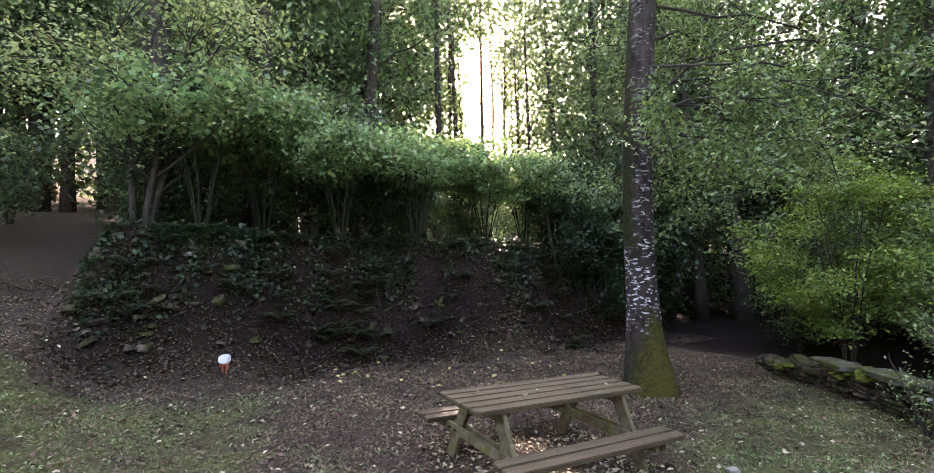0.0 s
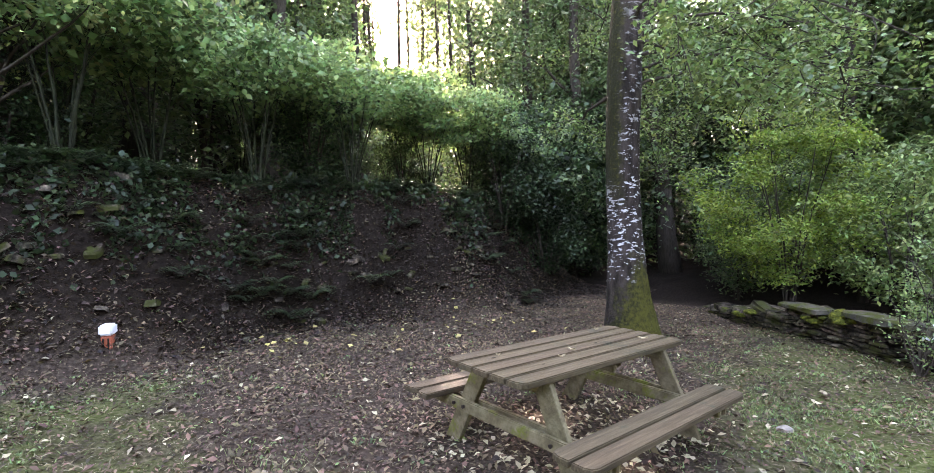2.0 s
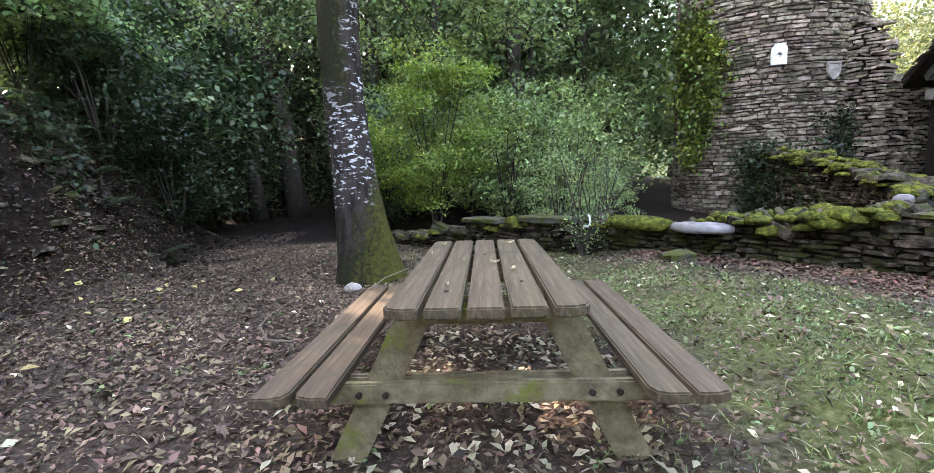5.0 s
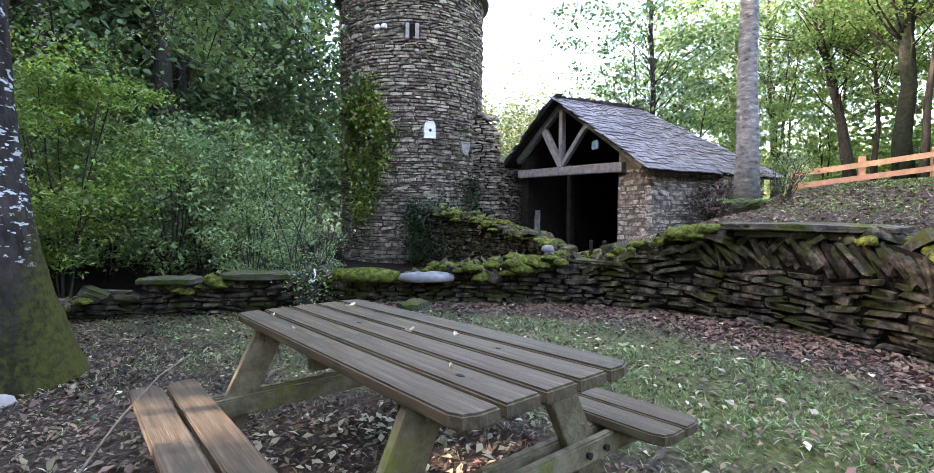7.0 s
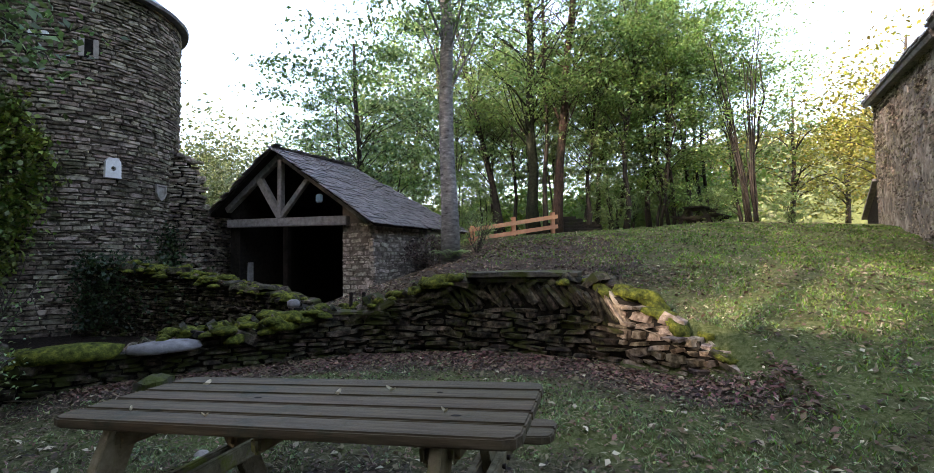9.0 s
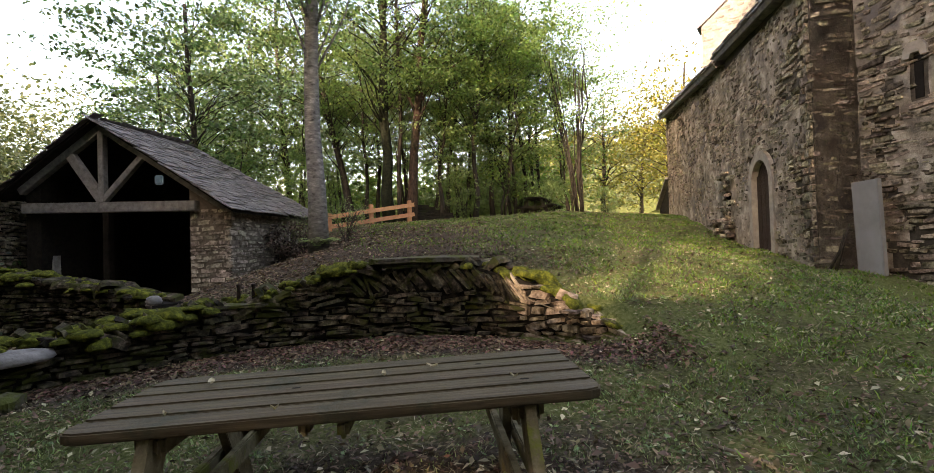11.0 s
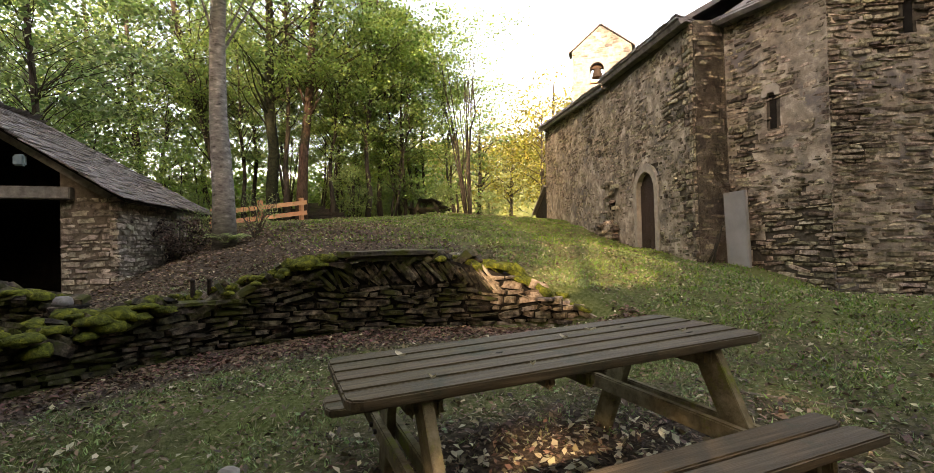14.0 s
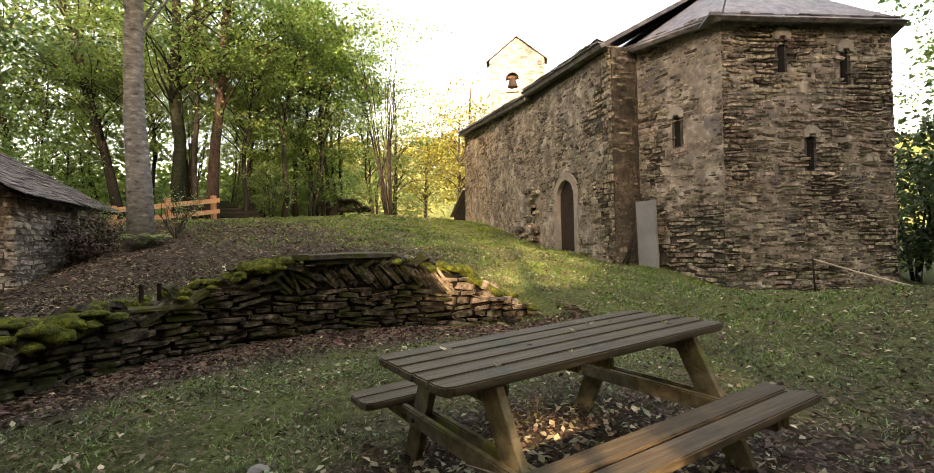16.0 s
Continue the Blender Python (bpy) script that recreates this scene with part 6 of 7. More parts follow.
put(hollow, [(-6.3, 6.5, 0.9), (-7.3, 7.5, 1.1), (-6.0, 7.7, 0.85), (-7.9, 10.6, 2.1), (-9.6, 13.2, 2.3), (-5.4, 18.0, 2.3), (-7.2, 2.0, 0.8), (-7.0, -2.6, 0.7), (-6.9, 8.6, 0.9), (-8.4, 10.4, 1.7), (-7.6, 11.0, 1.4), (-9.0, 10.4, 2.0), (-6.95, 4.0, 0.5)], 14)
# woods behind the bank, leaving a window towards the low sun
def sun_gap(x, y, half=4.2):
    return abs(0.515 * x + 0.857 * y - 0.65) > half


def far_gap(x, y):
    return sun_gap(x, y, 7.0)


def thicket_gap(x, y):
    return sun_gap(x, y, 2.0)


def low_gap(x, y):
    az = math.degrees(math.atan2(x - 3.9, y + 2.1))
    return abs(az + 59.4) > 4.5 and not (y < -3.2 and abs(y + 4.6 - 0.1 * (x + 8)) < 1.6)


put(tall, zone(24, 21, -30, -10.5, -14, 26, lambda x, y: sun_gap(x, y) and not (x > -26 and -9.5 < y < -3.0), 2.5) + [(-8.6, 12.6, 1.1), (-12.2, 15.4, 1.2), (-7.2, 13.8, 0.9), (-9.6, 16.5, 1.0), (-9.5, 20.0, 1.3), (-4.5, 19.5, 1.1)], 31, 1.0, 1.35)
put(tall_far, zone(26, 121, -44, -20, -12, 36, far_gap, 2.6), 131, 1.6, 2.0)
put(tall2, zone(14, 22, -24, -8.5, -12, 16, lambda x, y: sun_gap(x, y) and not -9.0 < y < -3.0, 2.2), 32)
put(under, zone(20, 23, -20, -8.3, -10, 12, low_gap, 1.4) + [(-8.0, 7.5), (-7.4, 9.2), (-7.9, 11.4), (-3.3, 14.2), (-7.2, 9.6), (-2.9, 12.4), (-2.5, 10.8, 0.6), (-8.0, 14.6), (-4.2, 17.0, 0.8), (-15.5, 9.6, 0.8), (-16.5, 11.2, 0.8), (-17.5, 9.7, 0.9), (-15.6, 11.9, 0.7), (-18.0, 12.4, 0.9), (-10.4, 6.1, 0.62), (-11.6, 7.3, 0.66), (-9.6, 5.2, 0.5), (-12.6, 8.4, 0.8), (-9.2, 3.4, 0.6), (-10.6, 4.2, 0.8)], 33)
# wooded slope beyond the low wall
put(pale, [(0.4, 8.7, 0.6), (1.5, 8.4, 0.5), (2.5, 8.2, 0.38), (0.6, 10.6, 0.9), (2.1, 10.2, 0.75), (1.4, 12.0, 1.1), (3.0, 12.4, 0.95), (-0.4, 12.6, 1.1)] + zone(12, 24, -3, 3.8, 13.5, 22, gap=1.9), 34, 0.9, 1.3)
put(tall2, zone(18, 25, -14, 12, 15, 34, lambda x, y: math.hypot(x - 8.3, y - 13.6) > 3.6 and sun_gap(x, y), 2.6), 35)
put(tall_far, zone(16, 26, -20, 16, 19, 44, far_gap, 3.0), 36)
# slender trees beyond the fence and the crest
put(thin, [(19.2, -1.33, 0.95), (19.22, 0.2, 0.8), (21.2, -0.14, 0.95), (24.0, 3.3, 0.9), (25.6, 5.5, 0.85), (21.9, 3.65, 0.8), (25.1, 1.9, 0.95), (22.5, -2.6, 1.0), (24.0, -4.6, 1.0), (19.0, 11.5, 0.85), (24.5, 12.4, 0.9), (27.5, 15.5, 1.0)], 37, tilt=3)
put(thin2, [(20.4, -2.8, 0.85), (22.0, -6.4, 0.9), (26.0, -2.0, 1.0), (23.2, 7.2, 0.75), (17.6, 9.6, 0.7)], 38, tilt=4)
put(alder, [(21.0, -3.4, 1.0), (23.5, -1.0, 1.05), (21.5, 0.4, 0.55), (24.5, -5.4, 1.1), (23.0, 5.5, 0.45), (19.5, 6.0, 0.4), (21.0, 8.0, 0.45), (0.4, -16.2, 0.9), (-1.6, -18.5, 1.1), (1.8, -19.5, 1.0)], 238)
put(clump, [(19.35, -6.1, 1.0), (23.5, 1.8, 0.8)], 239)
put(tall, [(1.0, 15.0), (3.6, 16.8), (5.2, 20.0), (-1.5, 16.0), (2.2, 19.5), (-4.0, 17.0), (12.5, 19.0, 0.8), (2.2, -20.5, 0.8)], 137, 1.0, 1.25)
put(under, [(0.6, -13.6), (2.2, -14.8), (-0.8, -14.2), (1.4, -16.2), (3.2, -16.0)], 138, 1.0, 1.5)
put(stem, [(-22, 11.4), (-26, 18.9), (-31, 17.3), (-19, 14.7), (-35, 19.2), (-24, 12.6), (-28, 15.2), (-21, 15.9), (-33, 23.4), (-17.5, 8.4), (-30, 21.6), (-38, 25.6), (-40, 21.8), (-23, 17.4)], 139)
put(lofty, [(-25, 15.8), (-27.5, 14.2), (-27, 18.6), (-23.5, 12.4), (-31, 20.6)], 140, 0.95, 1.05)
put(yell, [(27, -16), (24, -13.5), (30, -11), (33, -15), (22.5, -11.8, 0.8), (36, -8), (29, -20), (31, -6, 0.6)], 39)
put(pale, zone(10, 29, 19, 30, -8, 6, gap=1.5), 40, 0.4, 0.8)
# beyond the chapel's apse
put(tall2, [(0.5, -16), (-2.5, -15), (-1.0, -20), (-6, -18)], 41)


def big_trunk(x, y, r, h, seed, bark, label, lean=(0, 0), low=4.0, leafmat="leaf_birch", n=9000, wob=0.06, limb_r=0.22, wide=3.8, leaf=0.17):
    t = make_tree("tree", seed, h, r, low, wide, n, leaf, M[leafmat], bark, label, clusters=90, limbs=64, top_r=0.45, trunk_sides=14, lean=lean, spread=0.52, wob=wob, zflat=0.36, limb_r=limb_r)
    t.matrix_world = pose(x, y, gz(x, y) - 0.1)


big_trunk(9.9, 3.36, 0.205, 15, 51, M["bark_grey"], "straight grey-barked tree beside the shed", low=5.6, leafmat="leaf_slope", wob=0.03, wide=4.8, leaf=0.16, n=11000)
big_trunk(19.0, 2.33, 0.23, 15, 52, M["bark_ivy"], "dark ivy-clad tree behind the fence", (0.3, 0.3), low=4.5, wide=4.6, n=4200, leaf=0.15)
big_trunk(18.4, 1.38, 0.2, 15, 53, M["bark_red"], "reddish-brown trunk at the fence end", (0.6, -1.1), low=4.6, wide=4.4, n=4600, leaf=0.15)
big_trunk(18.8, 1.9, 0.1, 13, 57, M["bark"], "thin dark stem between two thicker trunks", (0.2, -0.4), low=5.0, n=4000)
big_trunk(22.0, 4.3, 0.18, 14, 54, M["bark"], "leaning dark tree behind the fence", (0.4, 3.3), low=3.6, wide=4.6, leaf=0.15, n=5000)
big_trunk(30.0, 12.3, 0.19, 15.5, 56, M["bark"], "spreading dark-stemmed tree behind the shed", (0.6, 0.5), low=4.0, leafmat="leaf_slope", n=12000, wide=6.4, leaf=0.27)
big_trunk(26.5, 8.4, 0.17, 14.5, 59, M["bark"], "dark spreading tree between shed and fence", (0.2, 0.9), low=4.0, leafmat="leaf_slope", n=11000, wide=5.6, leaf=0.25)
big_trunk(15.2, 8.4, 0.12, 10.5, 58, M["bark"], "slim spreading tree beside the shed", (0.5, 0.8), low=4.2, leafmat="leaf_slope", n=6000, leaf=0.18)
big_trunk(-6.3, 15.0, 0.31, 15, 55, M["bark"], "thick dark leaning trunk at the edge of the wood", (-2.4, 0.6), low=4.5, leafmat="leaf_forest", n=6000)


# distant wooded hills and the depth of the woods
def far_woods():
    r = np.random.default_rng(61)
    n = 1900
    az = radians(1) * r.uniform(15, 160, n)
    d = 70 + 105 * np.sqrt(r.random(n))
    cx, cy = 3 + d * np.sin(az), 3 + d * np.cos(az)
    cz = ground_z(cx, cy)
    pts = []
    for k in range(n):
        q = r.normal(0, 1, (22, 3)) * np.array([2.4, 2.4, 2.8])
        pts.append(np.array([cx[k], cy[k], cz[k] + r.uniform(2, 7)]) + q)
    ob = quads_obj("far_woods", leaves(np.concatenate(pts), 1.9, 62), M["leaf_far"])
    tagged(ob, "distant wooded hills in autumn green, paled to put in haze", "woods", kind="stuff")


def deep_woods(name, label, n, seed, x0, x1, y0, y1, z0, z1, ok, size, material):
    r = np.random.default_rng(seed)
    pts = []
    while len(pts) < n:
        x, y = r.uniform(x0, x1), r.uniform(y0, y1)
        if ok(x, y):
            c = np.array([x, y, gz(x, y) + r.uniform(z0, z1)])
            pts.append(c + r.normal(0, 1, (60, 3)) * np.array([0.9, 0.9, 0.6]))
    ob = quads_obj(name, leaves(np.concatenate(pts), size, seed + 1), material)
    tagged(ob, label, "woods", kind="stuff")


far_woods()
deep_woods("deep_woods", "dense dark foliage deep in the wood", 1700, 63, -50, -24, -18, 42, 0.5, 26, thicket_gap, 0.5, M["leaf_forest"])
deep_woods("gap_thicket", "low distant undergrowth below the sun", 330, 73, -46, -30, 10, 32, 0.2, 9.0, lambda x, y: not sun_gap(x, y, 5.5), 0.4, M["leaf_slope"])
deep_woods("tower_woods", "high dense foliage behind the tower's shoulder", 760, 67, -2, 8.0, 16.4, 23, 2, 18, lambda x, y: math.hypot(x - 8.3, y - 13.6) > 4.0, 0.31, M["leaf_slope"])
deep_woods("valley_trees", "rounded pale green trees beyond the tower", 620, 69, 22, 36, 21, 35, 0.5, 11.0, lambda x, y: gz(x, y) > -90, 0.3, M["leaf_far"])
deep_woods("valley_canopy", "high thin foliage of the trees beyond the fence", 210, 75, 28, 40, -5, 15, 4, 14, lambda x, y: True, 0.36, M["leaf_birch"])
deep_woods("valley_thicket", "yellow-green undergrowth beyond the fence", 300, 71, 24, 40, -9, 9, 0.1, 3.3, lambda x, y: x > 26 + 0.1 * abs(y), 0.34, M["leaf_alder"])
deep_woods("slope_woods", "thick mid-green foliage on the wooded slope", 340, 64, -3, 13, 15, 42, 0.3, 8, lambda x, y: math.hypot(x - 8.3, y - 13.6) > 4.0, 0.32, M["leaf_slope"])
deep_woods("bank_woods", "dark foliage of the wood beyond the bank's end", 300, 65, -16, -3.5, 15.5, 34, 0.3, 11, lambda x, y: x < -8 or y > 18, 0.33, M["leaf_forest"])


# ---- moss, caps and fittings of the walls ----
M["grey_slab"] = mat("grey_slab", [(0.12, 0.11, 0.10), (0.27, 0.255, 0.24)], scale=6, bump=0.6, coord="World")



def blob(c, sx, sy, sz, seed, rough=0.25):
    bm = bmesh.new()
    bmesh.ops.create_icosphere(bm, subdivisions=2, radius=1.0)
    off = Vector((seed * 1.7, seed * 0.9, 0))
    for v in bm.verts:
        k = 1 + rough * noise.noise(v.co * 2.2 + off) + 0.4 * rough * noise.noise(v.co * 6 + off)
        v.co = Vector((v.co.x * sx * k, v.co.y * sy * k, max(-0.3, v.co.z) * sz * k))
    V = np.array([v.co for v in bm.verts]) + np.array(c)
    F = [tuple(v.index for v in f.verts) for f in bm.faces]
    bm.free()
    return V, F


def moss_on(parent, at, top, spans, seed, thick, size=(0.06, 0.16), lift=-0.03):
    r = np.random.default_rng(seed)
    pieces = []
    inv = parent.matrix_world.inverted()
    for s0, s1, n in spans:
        for _k in range(n):
            s = r.uniform(s0, s1)
            p, _, nn = at(s)
            out = r.uniform(-0.11, thick)
            q = p - nn * out + Vector((0, 0, top(s) + lift + r.normal(0, 0.025) - max(0.0, -out) * r.uniform(0.3, 1.6)))
            w = r.uniform(*size)
            pieces.append(blob((q.x, q.y, q.z), w, w * r.uniform(0.7, 1.3), w * r.uniform(0.4, 0.75), int(r.integers(999)), 0.5))
    V, F = join(pieces)
    ob = mesh_obj("moss_cushion", V, F, M["moss"], parent, "bright green moss cushions", smooth=True)
    ob.matrix_parent_inverse = inv
    ob["kind"] = "stuff"


gw = bpy.data.objects["garden_wall"]
moss_on(gw, wall_at, wall_top, [(1.0, 2.2, 12), (3.0, 4.2, 16), (5.0, 5.8, 12), (11.6, 12.6, 14)], 71, 0.42, (0.045, 0.13))
moss_on(gw, wall_at, wall_top, [(6.6, 7.3, 14), (7.3, 8.5, 36), (8.5, 9.0, 7), (9.2, 10.4, 44)], 74, 0.4, (0.05, 0.175), 0.07)
yw = bpy.data.objects["yard_wall"]
moss_on(yw, at2, lambda s: float(np.interp(s, S2, [1.45, 1.25, 1.0, 0.78, 0.62])), [(0.8, 2.2, 40), (2.2, 4.6, 80), (4.7, len2 - 0.2, 30)], 72, 0.5, (0.05, 0.15))


def wall_end_boulders():
    """Tumbled rounded stones where the wall breaks off, some capped with moss."""
    r = np.random.default_rng(171)
    inv = gw.matrix_world.inverted()
    for k in range(26):
        s = 12.15 + 1.75 * (k + r.random()) / 26
        p, u, nn = wall_at(s)
        back = r.uniform(0.0, 0.4)
        w = r.uniform(0.08, 0.15) * (1 if s < 13.4 else 0.75)
        q = p - nn * back + Vector((0, 0, wall_top(s) - 0.02 + r.normal(0, 0.03)))
        mossy = r.random() < (0.8 if s < 13.0 else 0.45)
        V, F = blob((0, 0, 0), w * 1.35, w, w * 0.62, int(r.integers(999)), 0.45) if mossy else (STONES[k % 12][0] * np.array([w * 1.9, w * 1.5, w * 0.9]), STONES[k % 12][1])
        ob = mesh_obj("moss_cushion" if mossy else "boulder", V, F, M["moss"] if mossy else M["tan_stone" if k % 3 == 0 else "wall_stone"], gw, smooth=mossy)
        ob.matrix_basis = inv @ Matrix.Translation(q) @ Matrix.Rotation(math.atan2(u.y, u.x) + r.normal(0, 0.5), 4, "Z") @ Matrix.Rotation(r.normal(0.35, 0.2), 4, "Y")


wall_end_boulders()


def slab_part(name, parent, c, sx, sy, sz, rot, material, label, seed):
    bm = bmesh.new()
    bmesh.ops.create_cube(bm, size=1.0)
    bmesh.ops.subdivide_edges(bm, edges=bm.edges[:], cuts=5, use_grid_fill=True)
    off = Vector((seed * 2.1, seed, 0))
    for v in bm.verts:
        x, y, z = v.co
        rr = max(abs(x), abs(y)) * 2
        k = 1 + 0.12 * noise.noise(Vector((math.atan2(y, x) * 1.3, 0, 0)) + off) - 0.10 * (abs(x) * abs(y) * 4)
        v.co = Vector((x * sx * k, y * sy * k, z * sz + 0.25 * sz * noise.noise(Vector((x * 4, y * 4, z)) + off) - (0.15 * sz if rr > 0.95 else 0) * (1 if z > 0 else -1)))
    ob = part(name, bm, material, None, label)
    ob.parent = parent
    ob.matrix_world = Matrix.Translation(c) @ Matrix.Rotation(radians(rot), 4, "Z")
    return ob


slab_part("cap_slab", gw, (4.62, 0.77, 1.13), 0.72, 1.55, 0.085, 6, M["slab"], "broad flat lichen-grey capstone", 1)
slab_part("cap_slab", gw, (4.66, 0.75, 1.055), 0.62, 1.3, 0.06, 5, M["slab"], "second slab under the capstone", 2)
slab_part("post_slab", gw, (4.5, 3.1, 0.62), 0.5, 0.85, 0.06, 10, M["slab"], "flat slab that holds the iron posts", 3)


def loaf(name, c, sx, sy, sz, rot, material, label, seed, wall=None):
    V, F = blob((0, 0, 0), sx, sy, sz, seed, 0.22)
    V[:, 2] = np.minimum(V[:, 2], sz * 0.75 + 0.02 * V[:, 0])
    ob = mesh_obj(name, V, F, material, wall or gw, label, smooth=True)
    ob.matrix_world = Matrix.Translation(c) @ Matrix.Rotation(radians(rot), 4, "Z")


loaf("pale_capstone", (2.83, 4.82, 0.33), 0.4, 0.22, 0.12, -38, M["grey_slab"], "bare pale grey capstone", 4)
loaf("mossy_capstone", (2.2, 5.45, 0.33), 0.5, 0.25, 0.17, -42, M["moss"], "long capstone covered in moss", 5)
slab_part("capstone", gw, (1.0, 6.3, 0.36), 1.0, 0.4, 0.1, -32, M["slab"], "", 6)
slab_part("capstone", gw, (0.0, 6.85, 0.31), 0.8, 0.4, 0.09, -32, M["slab"], "", 7)
slab_part("foot_stone", gw, (2.4, 4.5, 0.03), 0.42, 0.26, 0.14, 20, M["slab"], "grey stone lying at the wall's foot", 8)
loaf("end_stone", (5.3, 4.75, 0.63), 0.14, 0.11, 0.11, 20, M["grey_slab"], "pale rounded stone", 9, yw)
for k in range(9):
    s = 13.2 + k * 0.12
    p, u, nn = wall_at(min(s, float(WS[-1]) - 0.2))
    slab_part("fallen_slab", gw, tuple(p - nn * rng.uniform(-0.15, 0.3) + Vector((0, 0, max(0.25, wall_top(s)) + rng.uniform(-0.28, -0.05)))), rng.uniform(0.2, 0.36), rng.uniform(0.16, 0.28), rng.uniform(0.04, 0.07), rng.uniform(0, 180), M["church_stone"], "", 20 + k)


for x, y, w in ((-1.5, 3.68, 0.1), (1.0, 2.55, 0.055)):
    V, F = blob((0, 0, 0), w * 1.2, w, w * 0.7, int(1000 * w), 0.35)
    ob = mesh_obj("stone", V, F, M["cut_stone"])
    ob.matrix_world = pose(x, y, gz(x, y) + 0.15 * w, 4, -6, 40 * x)
    tagged(ob, "small pale stone lying on the ground", "stone", group="loose stones")


def lathe(profile, sides=16):
    V, F = [], []
    for r_, z in profile:
        V += [(r_ * math.cos(2 * math.pi * k / sides), r_ * math.sin(2 * math.pi * k / sides), z) for k in range(sides)]
    n = len(profile)
    F = [(i * sides + j, i * sides + (j + 1) % sides, (i + 1) * sides + (j + 1) % sides, (i + 1) * sides + j) for i in range(n - 1) for j in range(sides)]
    F += [tuple(range(sides))[::-1], tuple((n - 1) * sides + j for j in range(sides))]
    return V, F


for x, y in ((4.44, 3.22), (4.5, 3.05)):
    V, F = lathe([(0.024, -0.05), (0.024, 0.2), (0.028, 0.205), (0.028, 0.22), (0.022, 0.235)])
    ob = mesh_obj("iron_post", V, F, M["metal"], None, smooth=False)
    ob.matrix_world = pose(x, y, 0.66, 1.5, -1, 0)
    tagged(ob, "short rusty iron post set in a wall slab", "iron post", group="iron posts")


# carved shield and pale blocks on the tower
def shield():
    V, F = [], []
    prof = [(-0.13, 0.15), (0.13, 0.15), (0.13, -0.02), (0.09, -0.11), (0.0, -0.18), (-0.09, -0.11), (-0.13, -0.02)]
    for k, (sc, z) in enumerate(((1.0, 0.0), (1.0, 0.05), (0.8, 0.05), (0.72, 0.03))):
        V += [(x * sc, y * sc, z) for x, y in prof]
    for k in range(3):
        F += [(k * 7 + i, k * 7 + (i + 1) % 7, (k + 1) * 7 + (i + 1) % 7, (k + 1) * 7 + i) for i in range(7)]
    F.append(tuple(21 + i for i in range(7)))
    ob = mesh_obj("carved_shield", V, F, M["cut_stone"], None, "worn stone shield")
    ob.parent = bpy.data.objects["tower"]
    ob.matrix_world = tower_face(1.75, 3.29, 0.03) @ Matrix.Scale(1.35, 4)


shield()
for s_, z_ in ((-1.06, 6.76), (-0.84, 6.77), (-2.75, 7.15)):
    ob = part("pale_block", box_bm(0.16, 0.13, 0.12, 0.02), M["white_stone"], bpy.data.objects["tower"])
    ob.matrix_world = tower_face(s_, z_, 0.02)


# ivy on stone
def ivy(name, label, places, size, seed, material, category="ivy"):
    ob = quads_obj(name, leaves(places, size, seed, droop=1.2, flat=0.1, aspect=0.75), material)
    tagged(ob, label, category, kind="stuff")


def tower_ivy():
    r = np.random.default_rng(81)
    pts = []
    for k in range(74):
        z = r.uniform(1.2, 5.4)
        hw = float(np.interp(z, [1.2, 2.3, 3.4, 4.5, 5.5], [0.25, 0.45, 0.8, 0.7, 0.2]))
        s = -1.55 + hw * r.uniform(-1, 1)
        w, out = r.uniform(0.1, 0.24), r.uniform(0.1, 0.3)
        for j in range(52):
            m = tower_face(s + r.normal(0, w), z + r.normal(0, w * 1.3) - 0.1, 0.04 + abs(r.normal(0, out)))
            pts.append(m.translation[:])
    ivy("tower_ivy", "yellow-green ivy climbing the tower's side", np.array(pts), 0.14, 82, M["leaf_ivy"])
    pts = []
    for k in range(70):
        s, z = r.normal(2.3, 0.3), r.uniform(-0.4, 2.4)
        for j in range(40):
            m = tower_face(s + r.normal(0, 0.2), z + r.normal(0, 0.18), 0.05 + abs(r.normal(0, 0.14)))
            pts.append(m.translation[:])
    for k in range(60):
        s = abs(r.normal(0, 1.2))
        p, u, nn = at2(s)
        for j in range(36):
            pts.append((p.x + r.normal(0, 0.16) - 0.05, p.y + r.normal(0, 0.16), r.uniform(0.0, 1.5) + r.normal(0, 0.15)))
    ivy("wall_ivy", "dark ivy draped over the wall joint", np.array(pts), 0.09, 83, M["leaf_dark"])


M["leaf_ivy"] = leaf_mat("sunny_ivy_leaf", (0.045, 0.08, 0.02), (0.19, 0.24, 0.05), spread=0.65)
tower_ivy()


# ---- small things about the chapel ----
def notice_panel():
    e = tagged(empty("standing_panel", pose(5.25, -6.75, gz(5.25, -6.75))), "tall blank grey metal panel propped against the chapel", "panel")
    ob = part("sheet", box_bm(0.6, 0.05, 1.55, 0.012), M["panel"], e)
    ob.location = (0, 0, 0.775)
    ob = part("edge_strip", box_bm(0.05, 0.07, 1.55, 0.01), M["panel"], e)
    ob.location = (-0.29, 0.012, 0.775)
    e.matrix_world = pose(5.27, -6.52, gz(5.27, -6.52) - 0.03, -2, 0, -8)


notice_panel()


